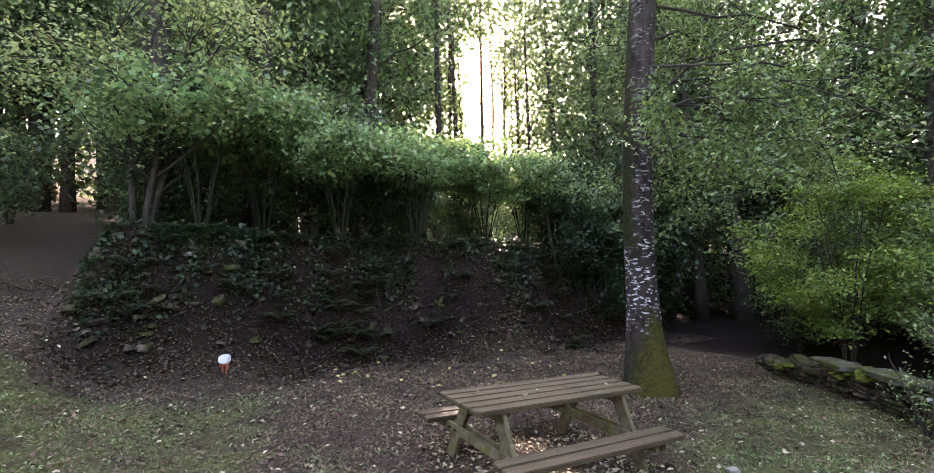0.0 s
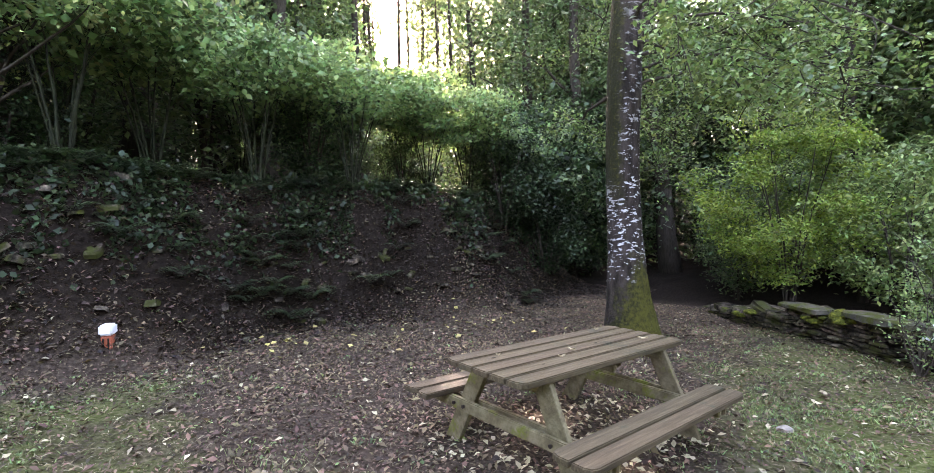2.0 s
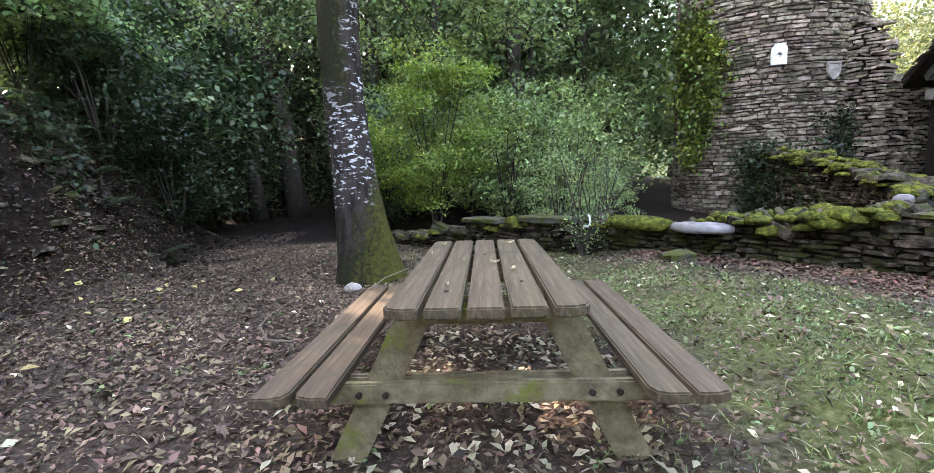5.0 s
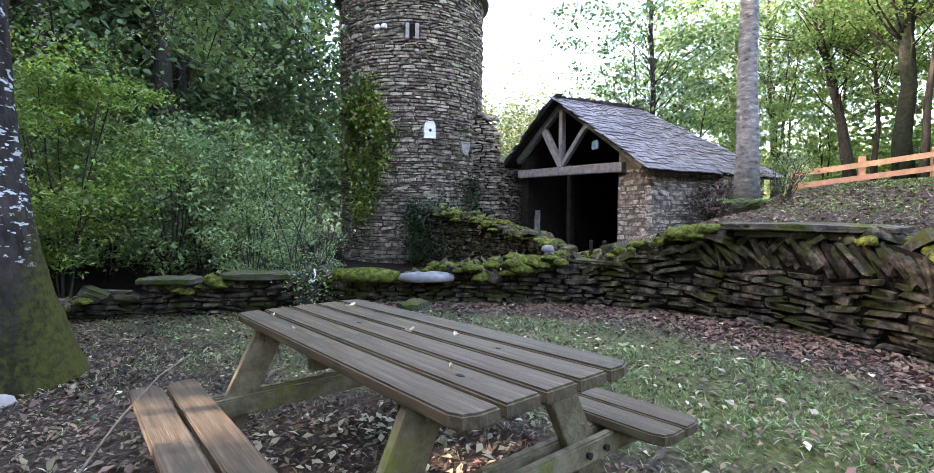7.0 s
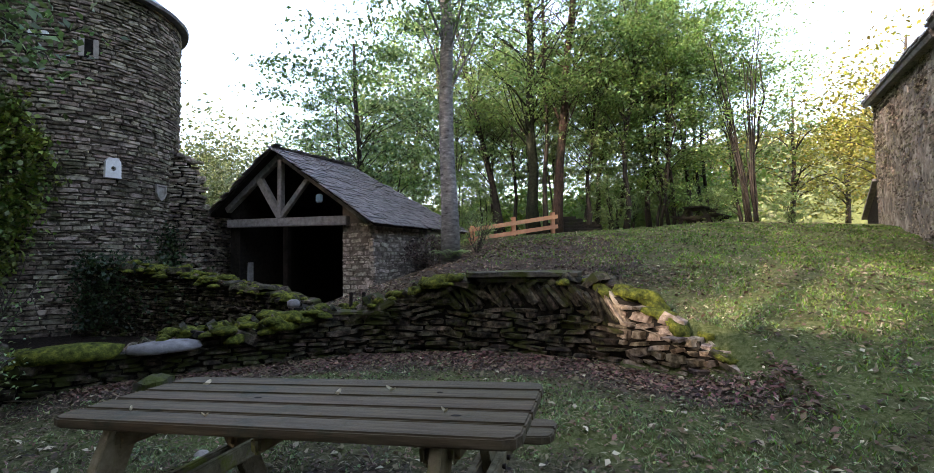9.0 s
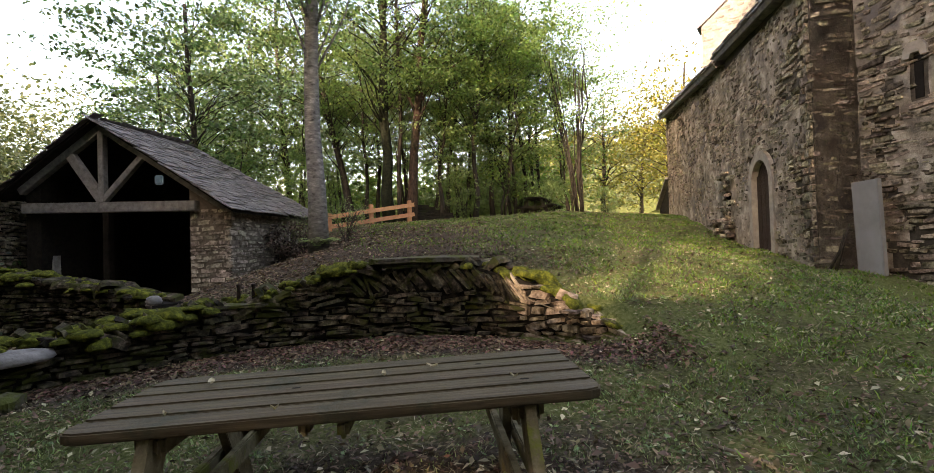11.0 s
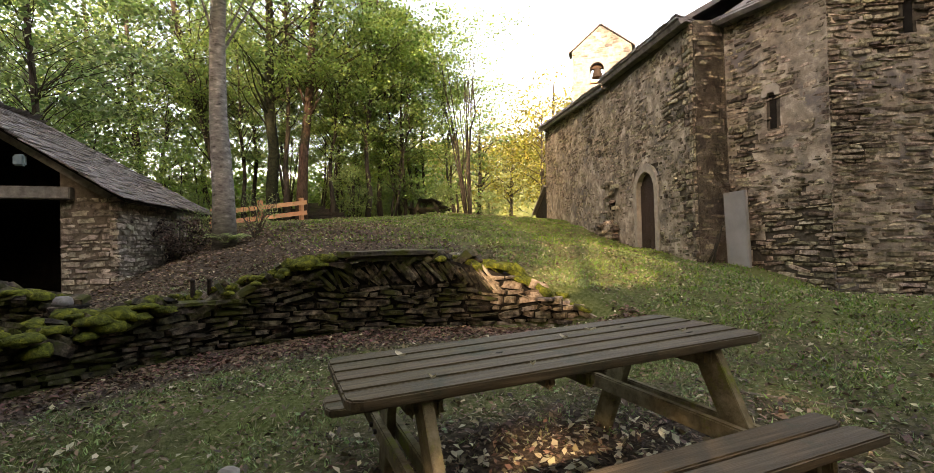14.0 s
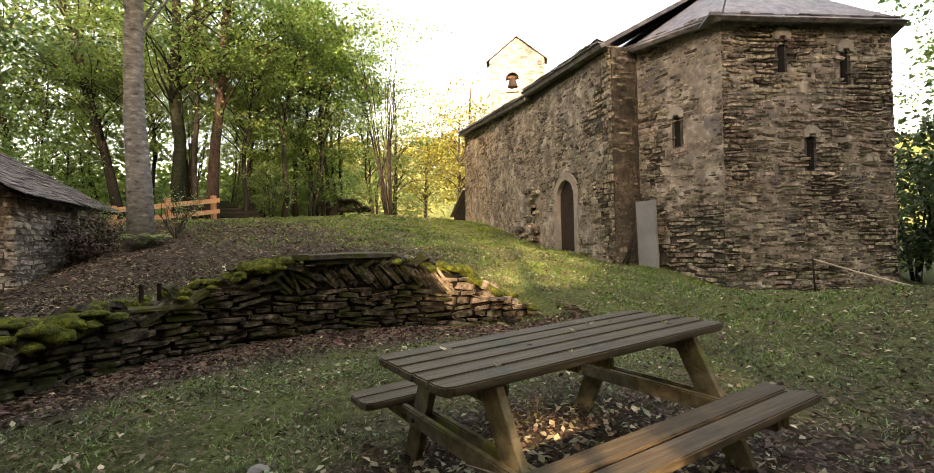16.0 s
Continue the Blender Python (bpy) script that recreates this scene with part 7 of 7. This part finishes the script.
def rope_barrier():
    e = tagged(empty("rope_barrier", pose(2.2, -7.3, gz(2.2, -7.3))), "thin iron stake with a slack rope by the chapel", "rope barrier")
    V, F = tube([(0, 0, -0.1), (0.02, 0, 0.4), (0.03, 0.01, 0.85)], [0.018, 0.016, 0.014], 8)
    mesh_obj("stake", V, F, M["metal"], e, smooth=True)
    n = 14
    t = np.linspace(0, 1, n)
    P = np.c_[0.03 - 3.6 * t, 0.0 + 1.6 * t, 0.82 - 0.62 * np.sin(np.pi * t * 0.5) + 0.1 * t]
    V, F = tube(P, np.full(n, 0.013), 7)
    mesh_obj("rope", V, F, M["rope"], e, "pale slack rope", smooth=True)


rope_barrier()


# ---- garden lamp at the foot of the bank ----
def garden_lamp():
    x, y = -4.55, -1.6
    e = tagged(empty("garden_lamp", pose(x, y, gz(x, y))), "small white-topped garden lamp standing in the litter", "garden lamp")
    ob = part("housing", box_bm(0.17, 0.14, 0.12, 0.02), M["plastic"], e, "white plastic head")
    ob.location = (0, 0, 0.26)
    block = ob = part("base_block", box_bm(0.13, 0.11, 0.2, 0.015), M["red_plastic"], e, "orange-red block")
    ob.location = (0, 0, 0.1)
    for k in (-1, 1):
        ob = part("base_slot", box_bm(0.018, 0.014, 0.14, 0.003), M["void"], block)
        ob.location = (0.067, 0.025 * k, 0.0)
    e.matrix_world = pose(x, y, gz(x, y) - 0.13, 0, 0, -25)


garden_lamp()


def timber_stack():
    e = tagged(empty("timber_stack", pose(19.3, 0.6, gz(19.3, 0.6))), "low stack of dark weathered boards behind the fence", "timber stack")
    for k, (l, w, dz) in enumerate(((2.6, 0.5, 0.08), (2.4, 0.42, 0.22), (2.0, 0.4, 0.36), (1.2, 0.36, 0.5), (0.7, 0.3, 0.62))):
        ob = part("board", box_bm(w, l, 0.12, 0.01), M["dark_wood"], e)
        ob.location = (0.05 * k, 0.3 - 0.16 * k + (2.6 - l) * 0.4, dz)
        ob.rotation_euler = (0, 0, 0.05 * (-1) ** k)


timber_stack()


# ---- twigs, sticks and ribbon ----
def stick(path, r0, label, name="stick", material=None):
    p0 = np.array(path[0])
    V, F = tube(np.array(path) - p0, np.linspace(r0, r0 * 0.4, len(path)), 6, 0.08, 5)
    ob = mesh_obj(name, V, F, material or M["twig"], None, smooth=True)
    ob.location = p0
    tagged(ob, label, "stick", group="fallen sticks")


stick([(-1.28, 1.42, 0.01), (-1.2, 1.5, 0.08), (-0.94, 1.78, 0.31), (-0.76, 1.95, 0.43), (-0.6, 2.1, 0.47)], 0.009, "thin dry stick leaning on the bench's end")
stick([(-1.43, 1.75, 0.015), (-1.63, 1.78, 0.02), (-1.8, 2.05, 0.04), (-1.84, 2.3, 0.05), (-1.86, 2.99, 0.02)], 0.009, "bent dry twig in the litter beside the bench")
stick([(3.2, -1.5, 0.12), (3.5, -1.15, 0.3), (3.7, -0.8, 0.5), (3.72, -0.5, 0.62)], 0.014, "dead branch leaning on the broken wall")
stick([(2.5, -1.2, 0.06), (2.9, -1.6, 0.18), (3.2, -2.2, 0.3)], 0.012, "dead branch on the lawn by the wall")
stick([(0.75, -1.0, 0.02), (0.2, -1.3, 0.03), (-0.2, -1.45, 0.04)], 0.016, "mossy fallen branch on the lawn")


stick([(5.62, -6.2, gz(5.62, -6.2)), (5.6, -6.32, gz(5.6, -6.3) + 0.4), (5.57, -6.42, gz(5.6, -6.3) + 0.78)], 0.03, "dark stake leaning on the chapel beside the panel", material=M["dark_wood"])
stick([(5.7, -6.15, gz(5.7, -6.15)), (5.66, -6.3, gz(5.7, -6.2) + 0.3), (5.64, -6.38, gz(5.7, -6.2) + 0.6)], 0.025, "short dark stake leaning on the chapel wall", material=M["dark_wood"])


def bare_shrub(x, y, h, seed, label, n=12, ribbon=False):
    r = np.random.default_rng(seed)
    e = tagged(empty("bare_shrub", pose(x, y, gz(x, y))), label, "shrub")
    pieces, ends = [], []
    for k in range(n):
        a = r.uniform(0, 6.28)
        p1 = np.array([math.cos(a) * h * r.uniform(0.2, 0.6), math.sin(a) * h * r.uniform(0.2, 0.6), h * r.uniform(0.6, 1.1)])
        pth = limb_path((0, 0, -0.05), p1, seed + k, 0.06, 6)
        pieces.append(tube(pth, np.linspace(0.012, 0.004, 6), 5))
        for j in range(4):
            q = pth[r.integers(2, 6)]
            ends.append(q)
            pieces.append(tube(limb_path(q, q + r.normal(0, 0.14, 3) * h + np.array([0, 0, 0.1 * h]), seed + 50 + k * 4 + j, 0, 4), np.linspace(0.005, 0.002, 4), 4))
    V, F = join(pieces)
    mesh_obj("branchwork", V, F, M["twig_dark"], e)
    pts = np.concatenate([q + r.normal(0, 0.13, (9, 3)) for q in ends])
    quads_obj("foliage", leaves(pts, 0.05, seed + 3), M["leaf_pale"], e)
    if ribbon:
        t = np.linspace(0, 1, 10)
        P = np.c_[0.08 + 0.05 * np.sin(t * 5), -0.02 + 0.04 * np.cos(t * 4), 0.62 - 0.2 * t + 0.05 * np.sin(t * 9)]
        V = np.concatenate([P + np.array([0.014, 0, 0.01]), P - np.array([0.014, 0, 0.01])])
        F = [(i, i + 1, 11 + i, 10 + i) for i in range(9)]
        mesh_obj("ribbon", V, F, M["plastic"], e, "white plastic ribbon tied to a twig")


M["twig_dark"] = mat("dark_twig", [(0.045, 0.038, 0.03), (0.09, 0.075, 0.06)], scale=20, bump=0.3)
bare_shrub(1.45, 5.75, 0.75, 91, "bare twiggy shrub with a white ribbon by the low wall", 12, True)
bare_shrub(1.8, 6.6, 1.5, 92, "tall bare twigs rising behind the low wall", 14)
bare_shrub(10.15, 2.75, 0.95, 93, "twiggy brown shrub beside the grey trunk", 18)
bare_shrub(11.4, 4.1, 0.9, 94, "dark bramble heap against the shed wall", 22)
brambles = make_tree("bramble_heap", 96, 0.95, 0.03, 0.05, 0.75, 2600, 0.075, M["dark_brown_leaf"], M["twig_dark"], "heap of dark brown brambles at the foot of the shed", "brambles", clusters=40, limbs=16, stems=6, spread=0.5)
brambles.matrix_world = pose(10.75, 4.35, gz(10.75, 4.35) - 0.08)


def fern(x, y, z, size, seed, n=9, facing=False):
    r = np.random.default_rng(seed)
    Q = []
    for k in range(n):
        a = r.uniform(-1.7, 1.7) if facing else r.uniform(0, 6.28)
        L = size * r.uniform(0.7, 1.15)
        d = np.array([math.cos(a), math.sin(a), 0])
        s = np.array([-math.sin(a), math.cos(a), 0])
        m = 12
        for i in range(m):
            f = i / m
            p = np.array([x, y, z]) + d * L * f * 0.8 + np.array([0, 0, L * (1.15 * f - 1.0 * f * f)])
            w = 0.2 * L * math.sin(math.pi * min(1, f * 0.9 + 0.12))
            for sg in (-1, 1):
                tip = p + s * sg * w + d * w * 0.35 - np.array([0, 0, 0.25 * w])
                e_ = d * 0.045 * L
                Q.append([p, (p + tip) / 2 + e_ * 0.6, tip, (p + tip) / 2 - e_ * 0.6])
    return Q


def ferns():
    r = np.random.default_rng(95)
    Q = []
    for k in range(110):
        y = r.uniform(-3.4, 6.2)
        x = -5.0 - r.uniform(0.0, 1.7)
        Q += fern(x, y, gz(x, y), r.uniform(0.3, 0.62), 200 + k, 9, True)
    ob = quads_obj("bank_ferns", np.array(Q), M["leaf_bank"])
    tagged(ob, "dark ferns growing on the shaded bank", "ferns", kind="stuff")
    Q = fern(9.58, 3.34, gz(9.58, 3.34) + 0.1, 0.62, 300, 18) + fern(9.62, 3.08, gz(9.62, 3.08) + 0.08, 0.5, 301, 14)
    ob = quads_obj("fern", np.array(Q), M["leaf_pale"])
    tagged(ob, "green fern at the foot of the grey trunk", "fern")


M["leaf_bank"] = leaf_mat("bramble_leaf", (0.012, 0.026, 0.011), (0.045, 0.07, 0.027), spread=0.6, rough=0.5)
ferns()


# ---- ground cover ----
def scatter(n, seed, x0, x1, y0, y1, chance, lift=0.0):
    r = np.random.default_rng(seed)
    x, y = r.uniform(x0, x1, n), r.uniform(y0, y1, n)
    keep = r.random(n) < chance(x, y)
    wx = np.interp(y, WALL_Y, WALL_X)
    keep &= ~((np.abs(x - wx + 0.0) < 0.3) & (y > -1.6) & (y < 8))
    x, y = x[keep], y[keep]
    z = ground_z(x, y)
    steep = np.hypot(ground_z(x + 0.08, y) - z, ground_z(x, y + 0.08) - z) / 0.08
    return np.c_[x, y, z + lift + 0.035 * np.minimum(steep, 2.0)]


def litter():
    bare = lambda x, y: (0.36 - 0.2 * smooth(-0.6, -2.0, y) * smooth(-1.5, 0.5, x) + 0.66 * (1 - grassiness(x, y)) ** 1.3) * (1 - 0.85 * smooth(-4.6, -5.1, x) * (y > -3.6))
    P = scatter(185000, 1, -8.0, 6.5, -5.5, 8.5, bare, 0.012)
    P[:, 2] += np.random.default_rng(19).exponential(0.007, len(P))
    ob = quads_obj("leaf_litter", leaves(P, 0.043, 2, droop=0, flat=1.6, aspect=0.45), M["litter"])
    tagged(ob, "brown fallen leaves strewn over the ground", "leaf litter", kind="stuff")
    P = scatter(15000, 27, -5.0, 6.0, -5.0, 7.5, lambda x, y: 0.08 + 0.75 * (1 - grassiness(x, y)), 0.02)
    ob = quads_obj("curled_leaf_litter", leaves(P, 0.075, 28, droop=0, flat=1.1, aspect=0.5), M["litter"])
    tagged(ob, "larger curled brown leaves on the ground", "leaf litter", kind="stuff")
    # Leaves on the bank are darkened to put in the overhanging hedge's shade.
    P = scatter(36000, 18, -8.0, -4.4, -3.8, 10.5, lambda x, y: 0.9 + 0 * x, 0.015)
    ob = quads_obj("wet_leaf_litter", leaves(P, 0.065, 20, droop=0.4, flat=1.0, aspect=0.55), M["dark_brown_leaf"])
    tagged(ob, "dark leaves covering the bank, hedge shade put into their colour", "leaf litter", kind="stuff")
    P = scatter(4200, 3, -7.5, 6.5, -5.5, 8, lambda x, y: 0.35 + 0.4 * grassiness(x, y), 0.018)
    # More pale leaves under the table stand in for sunlit ground.
    P = np.concatenate([P, scatter(420, 41, -0.75, 0.75, 0.0, 2.0, lambda x, y: 1 + 0 * x, 0.02)])
    P2 = scatter(1200, 4, 5, 18, -8, 3, lambda x, y: 0.6 + 0 * x, 0.02)
    ob = quads_obj("pale_leaf_litter", leaves(np.concatenate([P, P2]), 0.066, 5, droop=0, flat=2.0, aspect=0.55), M["litter_pale"])
    tagged(ob, "scattered pale curled leaves, extra under the table for a sun patch", "leaf litter", kind="stuff")
    P = scatter(30000, 16, 2.0, 4.6, -1.8, 5.6, lambda x, y: smooth(1.15, 0.3, np.interp(y, WALL_Y, WALL_X) - 0.25 - x) * 0.42 * (np.interp(y, WALL_Y, WALL_X) > x), 0.015)
    ob = quads_obj("red_leaf_litter", leaves(P, 0.07, 17, droop=0, flat=2.2, aspect=0.55), M["litter_red"])
    tagged(ob, "reddish-brown leaves drifted against the wall", "leaf litter", kind="stuff")
    P = scatter(30000, 6, 4.9, 17, -8, 6, lambda x, y: np.maximum(1 - grassiness(x, y), 0.3), 0.015)
    ob = quads_obj("leaf_litter", leaves(P, 0.075, 7, droop=0, flat=2.2), M["litter"])
    tagged(ob, "brown leaves on the slope by the shed", "leaf litter", kind="stuff")


def yellow_leaves():
    r = np.random.default_rng(29)
    c = np.concatenate([np.c_[r.normal(-4.35, 0.14, 9), r.normal(0.5, 0.18, 9)], np.c_[r.normal(-3.9, 0.4, 34), r.normal(2.6, 1.0, 34)], np.c_[r.normal(-4.3, 0.3, 14), r.normal(-0.4, 1.2, 14)]])
    P = np.c_[c, ground_z(c[:, 0], c[:, 1]) + 0.035]
    ob = quads_obj("yellow_leaf_litter", leaves(P, 0.085, 30, droop=0, flat=2.0, aspect=0.75), M["litter_yellow"])
    tagged(ob, "yellow fallen leaves at the foot of the bank", "leaf litter", kind="stuff")


def bank_cover():
    r = np.random.default_rng(8)
    n = 60000
    x, y = r.uniform(-8.0, -4.6, n), r.uniform(-3.6, 9.0, n)
    h = ground_z(x, y)
    patchy = np.array([noise.noise(Vector((a * 1.0, b * 1.0, 3.3))) + 0.8 * noise.noise(Vector((a * 3.0, b * 3.0, 8.3))) for a, b in zip(x, y)])
    keep = (h > 0.3) & (r.random(n) < np.clip((h - 0.7) / 0.9, 0.05, 1)) & (r.random(n) < np.clip(0.35 + 1.6 * patchy + 0.3 * (h > 1.2), 0.02, 1))
    P = np.c_[x, y, h + np.abs(r.normal(0, 0.08, n))][keep]
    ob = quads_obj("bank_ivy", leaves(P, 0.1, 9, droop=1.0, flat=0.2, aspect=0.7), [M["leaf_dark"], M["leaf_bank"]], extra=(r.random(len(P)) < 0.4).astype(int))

    tagged(ob, "dark ivy and brambles trailing over the bank", "ivy", kind="stuff")


def grass():
    r = np.random.default_rng(10)

    def tufty(x, y):
        k = np.array([noise.noise(Vector((a * 1.6, b * 1.6, 1.7))) + 0.8 * noise.noise(Vector((a * 6, b * 6, 4.2))) for a, b in zip(x, y)])
        return np.clip(0.42 + 1.7 * k, 0.03, 1) * grassiness(x, y) ** 1.3

    P = np.concatenate([scatter(150000, 11, -6, 6.0, -6, 7, tufty), scatter(50000, 13, -1.5, 4.0, -2.2, 4.2, tufty)])
    n = len(P)
    far = np.hypot(P[:, 0], P[:, 1] - 1)
    hgt = r.uniform(0.008, 0.036, n)
    wid = r.uniform(0.002, 0.006, n) * (1 + 0.1 * far)
    a = r.uniform(0, 2 * np.pi, n)
    d = np.c_[np.cos(a), np.sin(a), np.zeros(n)]
    tip = np.c_[r.normal(0, 0.7, n), r.normal(0, 0.7, n), np.ones(n)] * hgt[:, None]
    Q = np.stack([P - d * wid[:, None], P + d * wid[:, None], P + d * wid[:, None] * 0.3 + tip, P - d * wid[:, None] * 0.3 + tip], axis=1)
    ob = quads_obj("lawn_grass", Q, [M["grass"], M["straw"]], extra=(r.random(n) < 0.1).astype(int))
    tagged(ob, "short patchy lawn grass", "grass", kind="stuff")
    # greener turf on the slope before the chapel
    P = scatter(200000, 12, 0.3, 16, -10.5, 2.5, lambda x, y: tufty(x, y) * np.maximum(np.where((x > 4.5) | (y < -5.5), 1, 0), smooth(-0.8, -2.6, y)))
    n = len(P)
    far = np.hypot(P[:, 0], P[:, 1] - 1)
    wid = r.uniform(0.003, 0.008, n) * (1 + 0.1 * far)
    a = r.uniform(0, 2 * np.pi, n)
    d = np.c_[np.cos(a), np.sin(a), np.zeros(n)] * wid[:, None]
    tip = np.c_[r.normal(0, 0.7, n), r.normal(0, 0.7, n), np.ones(n)] * r.uniform(0.012, 0.05, n)[:, None]
    ob = quads_obj("slope_grass", np.stack([P - d, P + d, P + d * 0.3 + tip, P - d * 0.3 + tip], axis=1), [M["grass_lush"], M["straw"]], extra=(r.random(n) < 0.2).astype(int))
    tagged(ob, "green turf on the slope before the chapel", "grass", kind="stuff")
    # dead stems and dry blades lying flat
    P = scatter(30000, 23, -6, 6.2, -5.5, 6.5, lambda x, y: 0.08 + 0.75 * grassiness(x, y), 0.012)
    P[:, 2] += r.exponential(0.006, len(P))
    ob = quads_obj("dry_stems", leaves(P, 0.075, 24, droop=0, flat=2.5, aspect=0.07), M["straw"])
    tagged(ob, "thin dry stems strewn in the grass", "dry grass", kind="stuff")
    # low broad-leaved weeds in loose rosettes
    C = scatter(9000, 14, -5, 6.5, -6, 6.5, lambda x, y: 0.5 * tufty(x, y) + 0.05, 0.006)
    L = []
    for c in C:
        m = int(r.integers(4, 9))
        a = r.uniform(0, 2 * np.pi, m)
        L.append(np.c_[c[0] + 0.04 * np.cos(a), c[1] + 0.04 * np.sin(a), np.full(m, c[2]) + r.uniform(0.0, 0.03, m)])
    ob = quads_obj("lawn_weeds", leaves(np.concatenate(L), 0.038, 15, droop=0, flat=1.2, aspect=0.6), M["grass"])
    tagged(ob, "small broad-leaved weeds in the lawn", "weeds", kind="stuff")


def bank_stones():
    r = np.random.default_rng(44)
    pieces = []
    for k in range(90):
        y = r.uniform(-3.8, 5.5)
        x = -4.7 - abs(r.normal(0, 0.6))
        s = r.uniform(0.05, 0.2)
        m = Matrix.Translation((x, y, gz(x, y) + 0.01)) @ Matrix.Rotation(r.uniform(0, 6.28), 4, "Z") @ Matrix.Rotation(r.normal(0, 0.4), 4, "Y") @ Matrix.Diagonal((s * 1.6, s, s * 0.5, 1))
        A = np.array(m)
        pieces.append((STONES[k % 12][0] @ A[:3, :3].T + A[:3, 3], STONES[k % 12][1]))
    V, F = join(pieces)
    tagged(mesh_obj("bank_rubble", V, F, M["wall_stone_rest"]), "flat stones poking out of the bank's foot", "stones", kind="stuff")


bank_stones()
litter()
yellow_leaves()
bank_cover()
grass()


# small dark knots in the table top
for x, y, s in ((0.0, 1.28, 0.013), (-0.16, 0.28, 0.014), (0.16, 0.45, 0.01)):
    V, F = lathe([(s, -0.004), (s, 0.0008), (s * 0.7, 0.0012)], 12)
    ob = mesh_obj("knot", V, F, M["void"], table, "dark knot in the plank")
    ob.matrix_basis = Matrix.Translation((x, y - 1.02, 0.7505)) @ Matrix.Diagonal((0.7, 1.5, 1, 1))


# leaves lying on the table top
def table_leaf(x, y, size, rot):
    n = 7
    t = np.linspace(-1, 1, n)
    w = 0.17 * np.sqrt(np.maximum(0, 1 - t ** 2)) + 0.01
    V = [(size * a * 0.5, size * b * s, 0.006 + 0.012 * abs(a) + 0.01 * abs(s)) for a, b in zip(t, w) for s in (-1, 0, 1)]
    F = []
    for i in range(n - 1):
        F += [(3 * i, 3 * i + 1, 3 * i + 4, 3 * i + 3), (3 * i + 1, 3 * i + 2, 3 * i + 5, 3 * i + 4)]
    ob = mesh_obj("fallen_leaf", V, F, M["litter_pale"], None, smooth=True)
    z = -0.035 + 0.7505 - (y - 1.02) * math.tan(radians(-TABLE_TILT)) + 0.002
    ob.matrix_world = pose(x, y, z, TABLE_TILT, 0, rot)
    tagged(ob, "pale curled leaf lying on the table top", "leaf", group="leaves on the table")


for x, y, s, rot in [(0.168, 1.74, 0.085, 20), (0.136, 0.70, 0.06, 70), (0.05, 0.92, 0.06, 10), (-0.28, 1.72, 0.035, 40), (-0.32, 1.3, 0.03, 100), (-0.16, 0.35, 0.035, 60)]:
    table_leaf(x, y, s, rot)
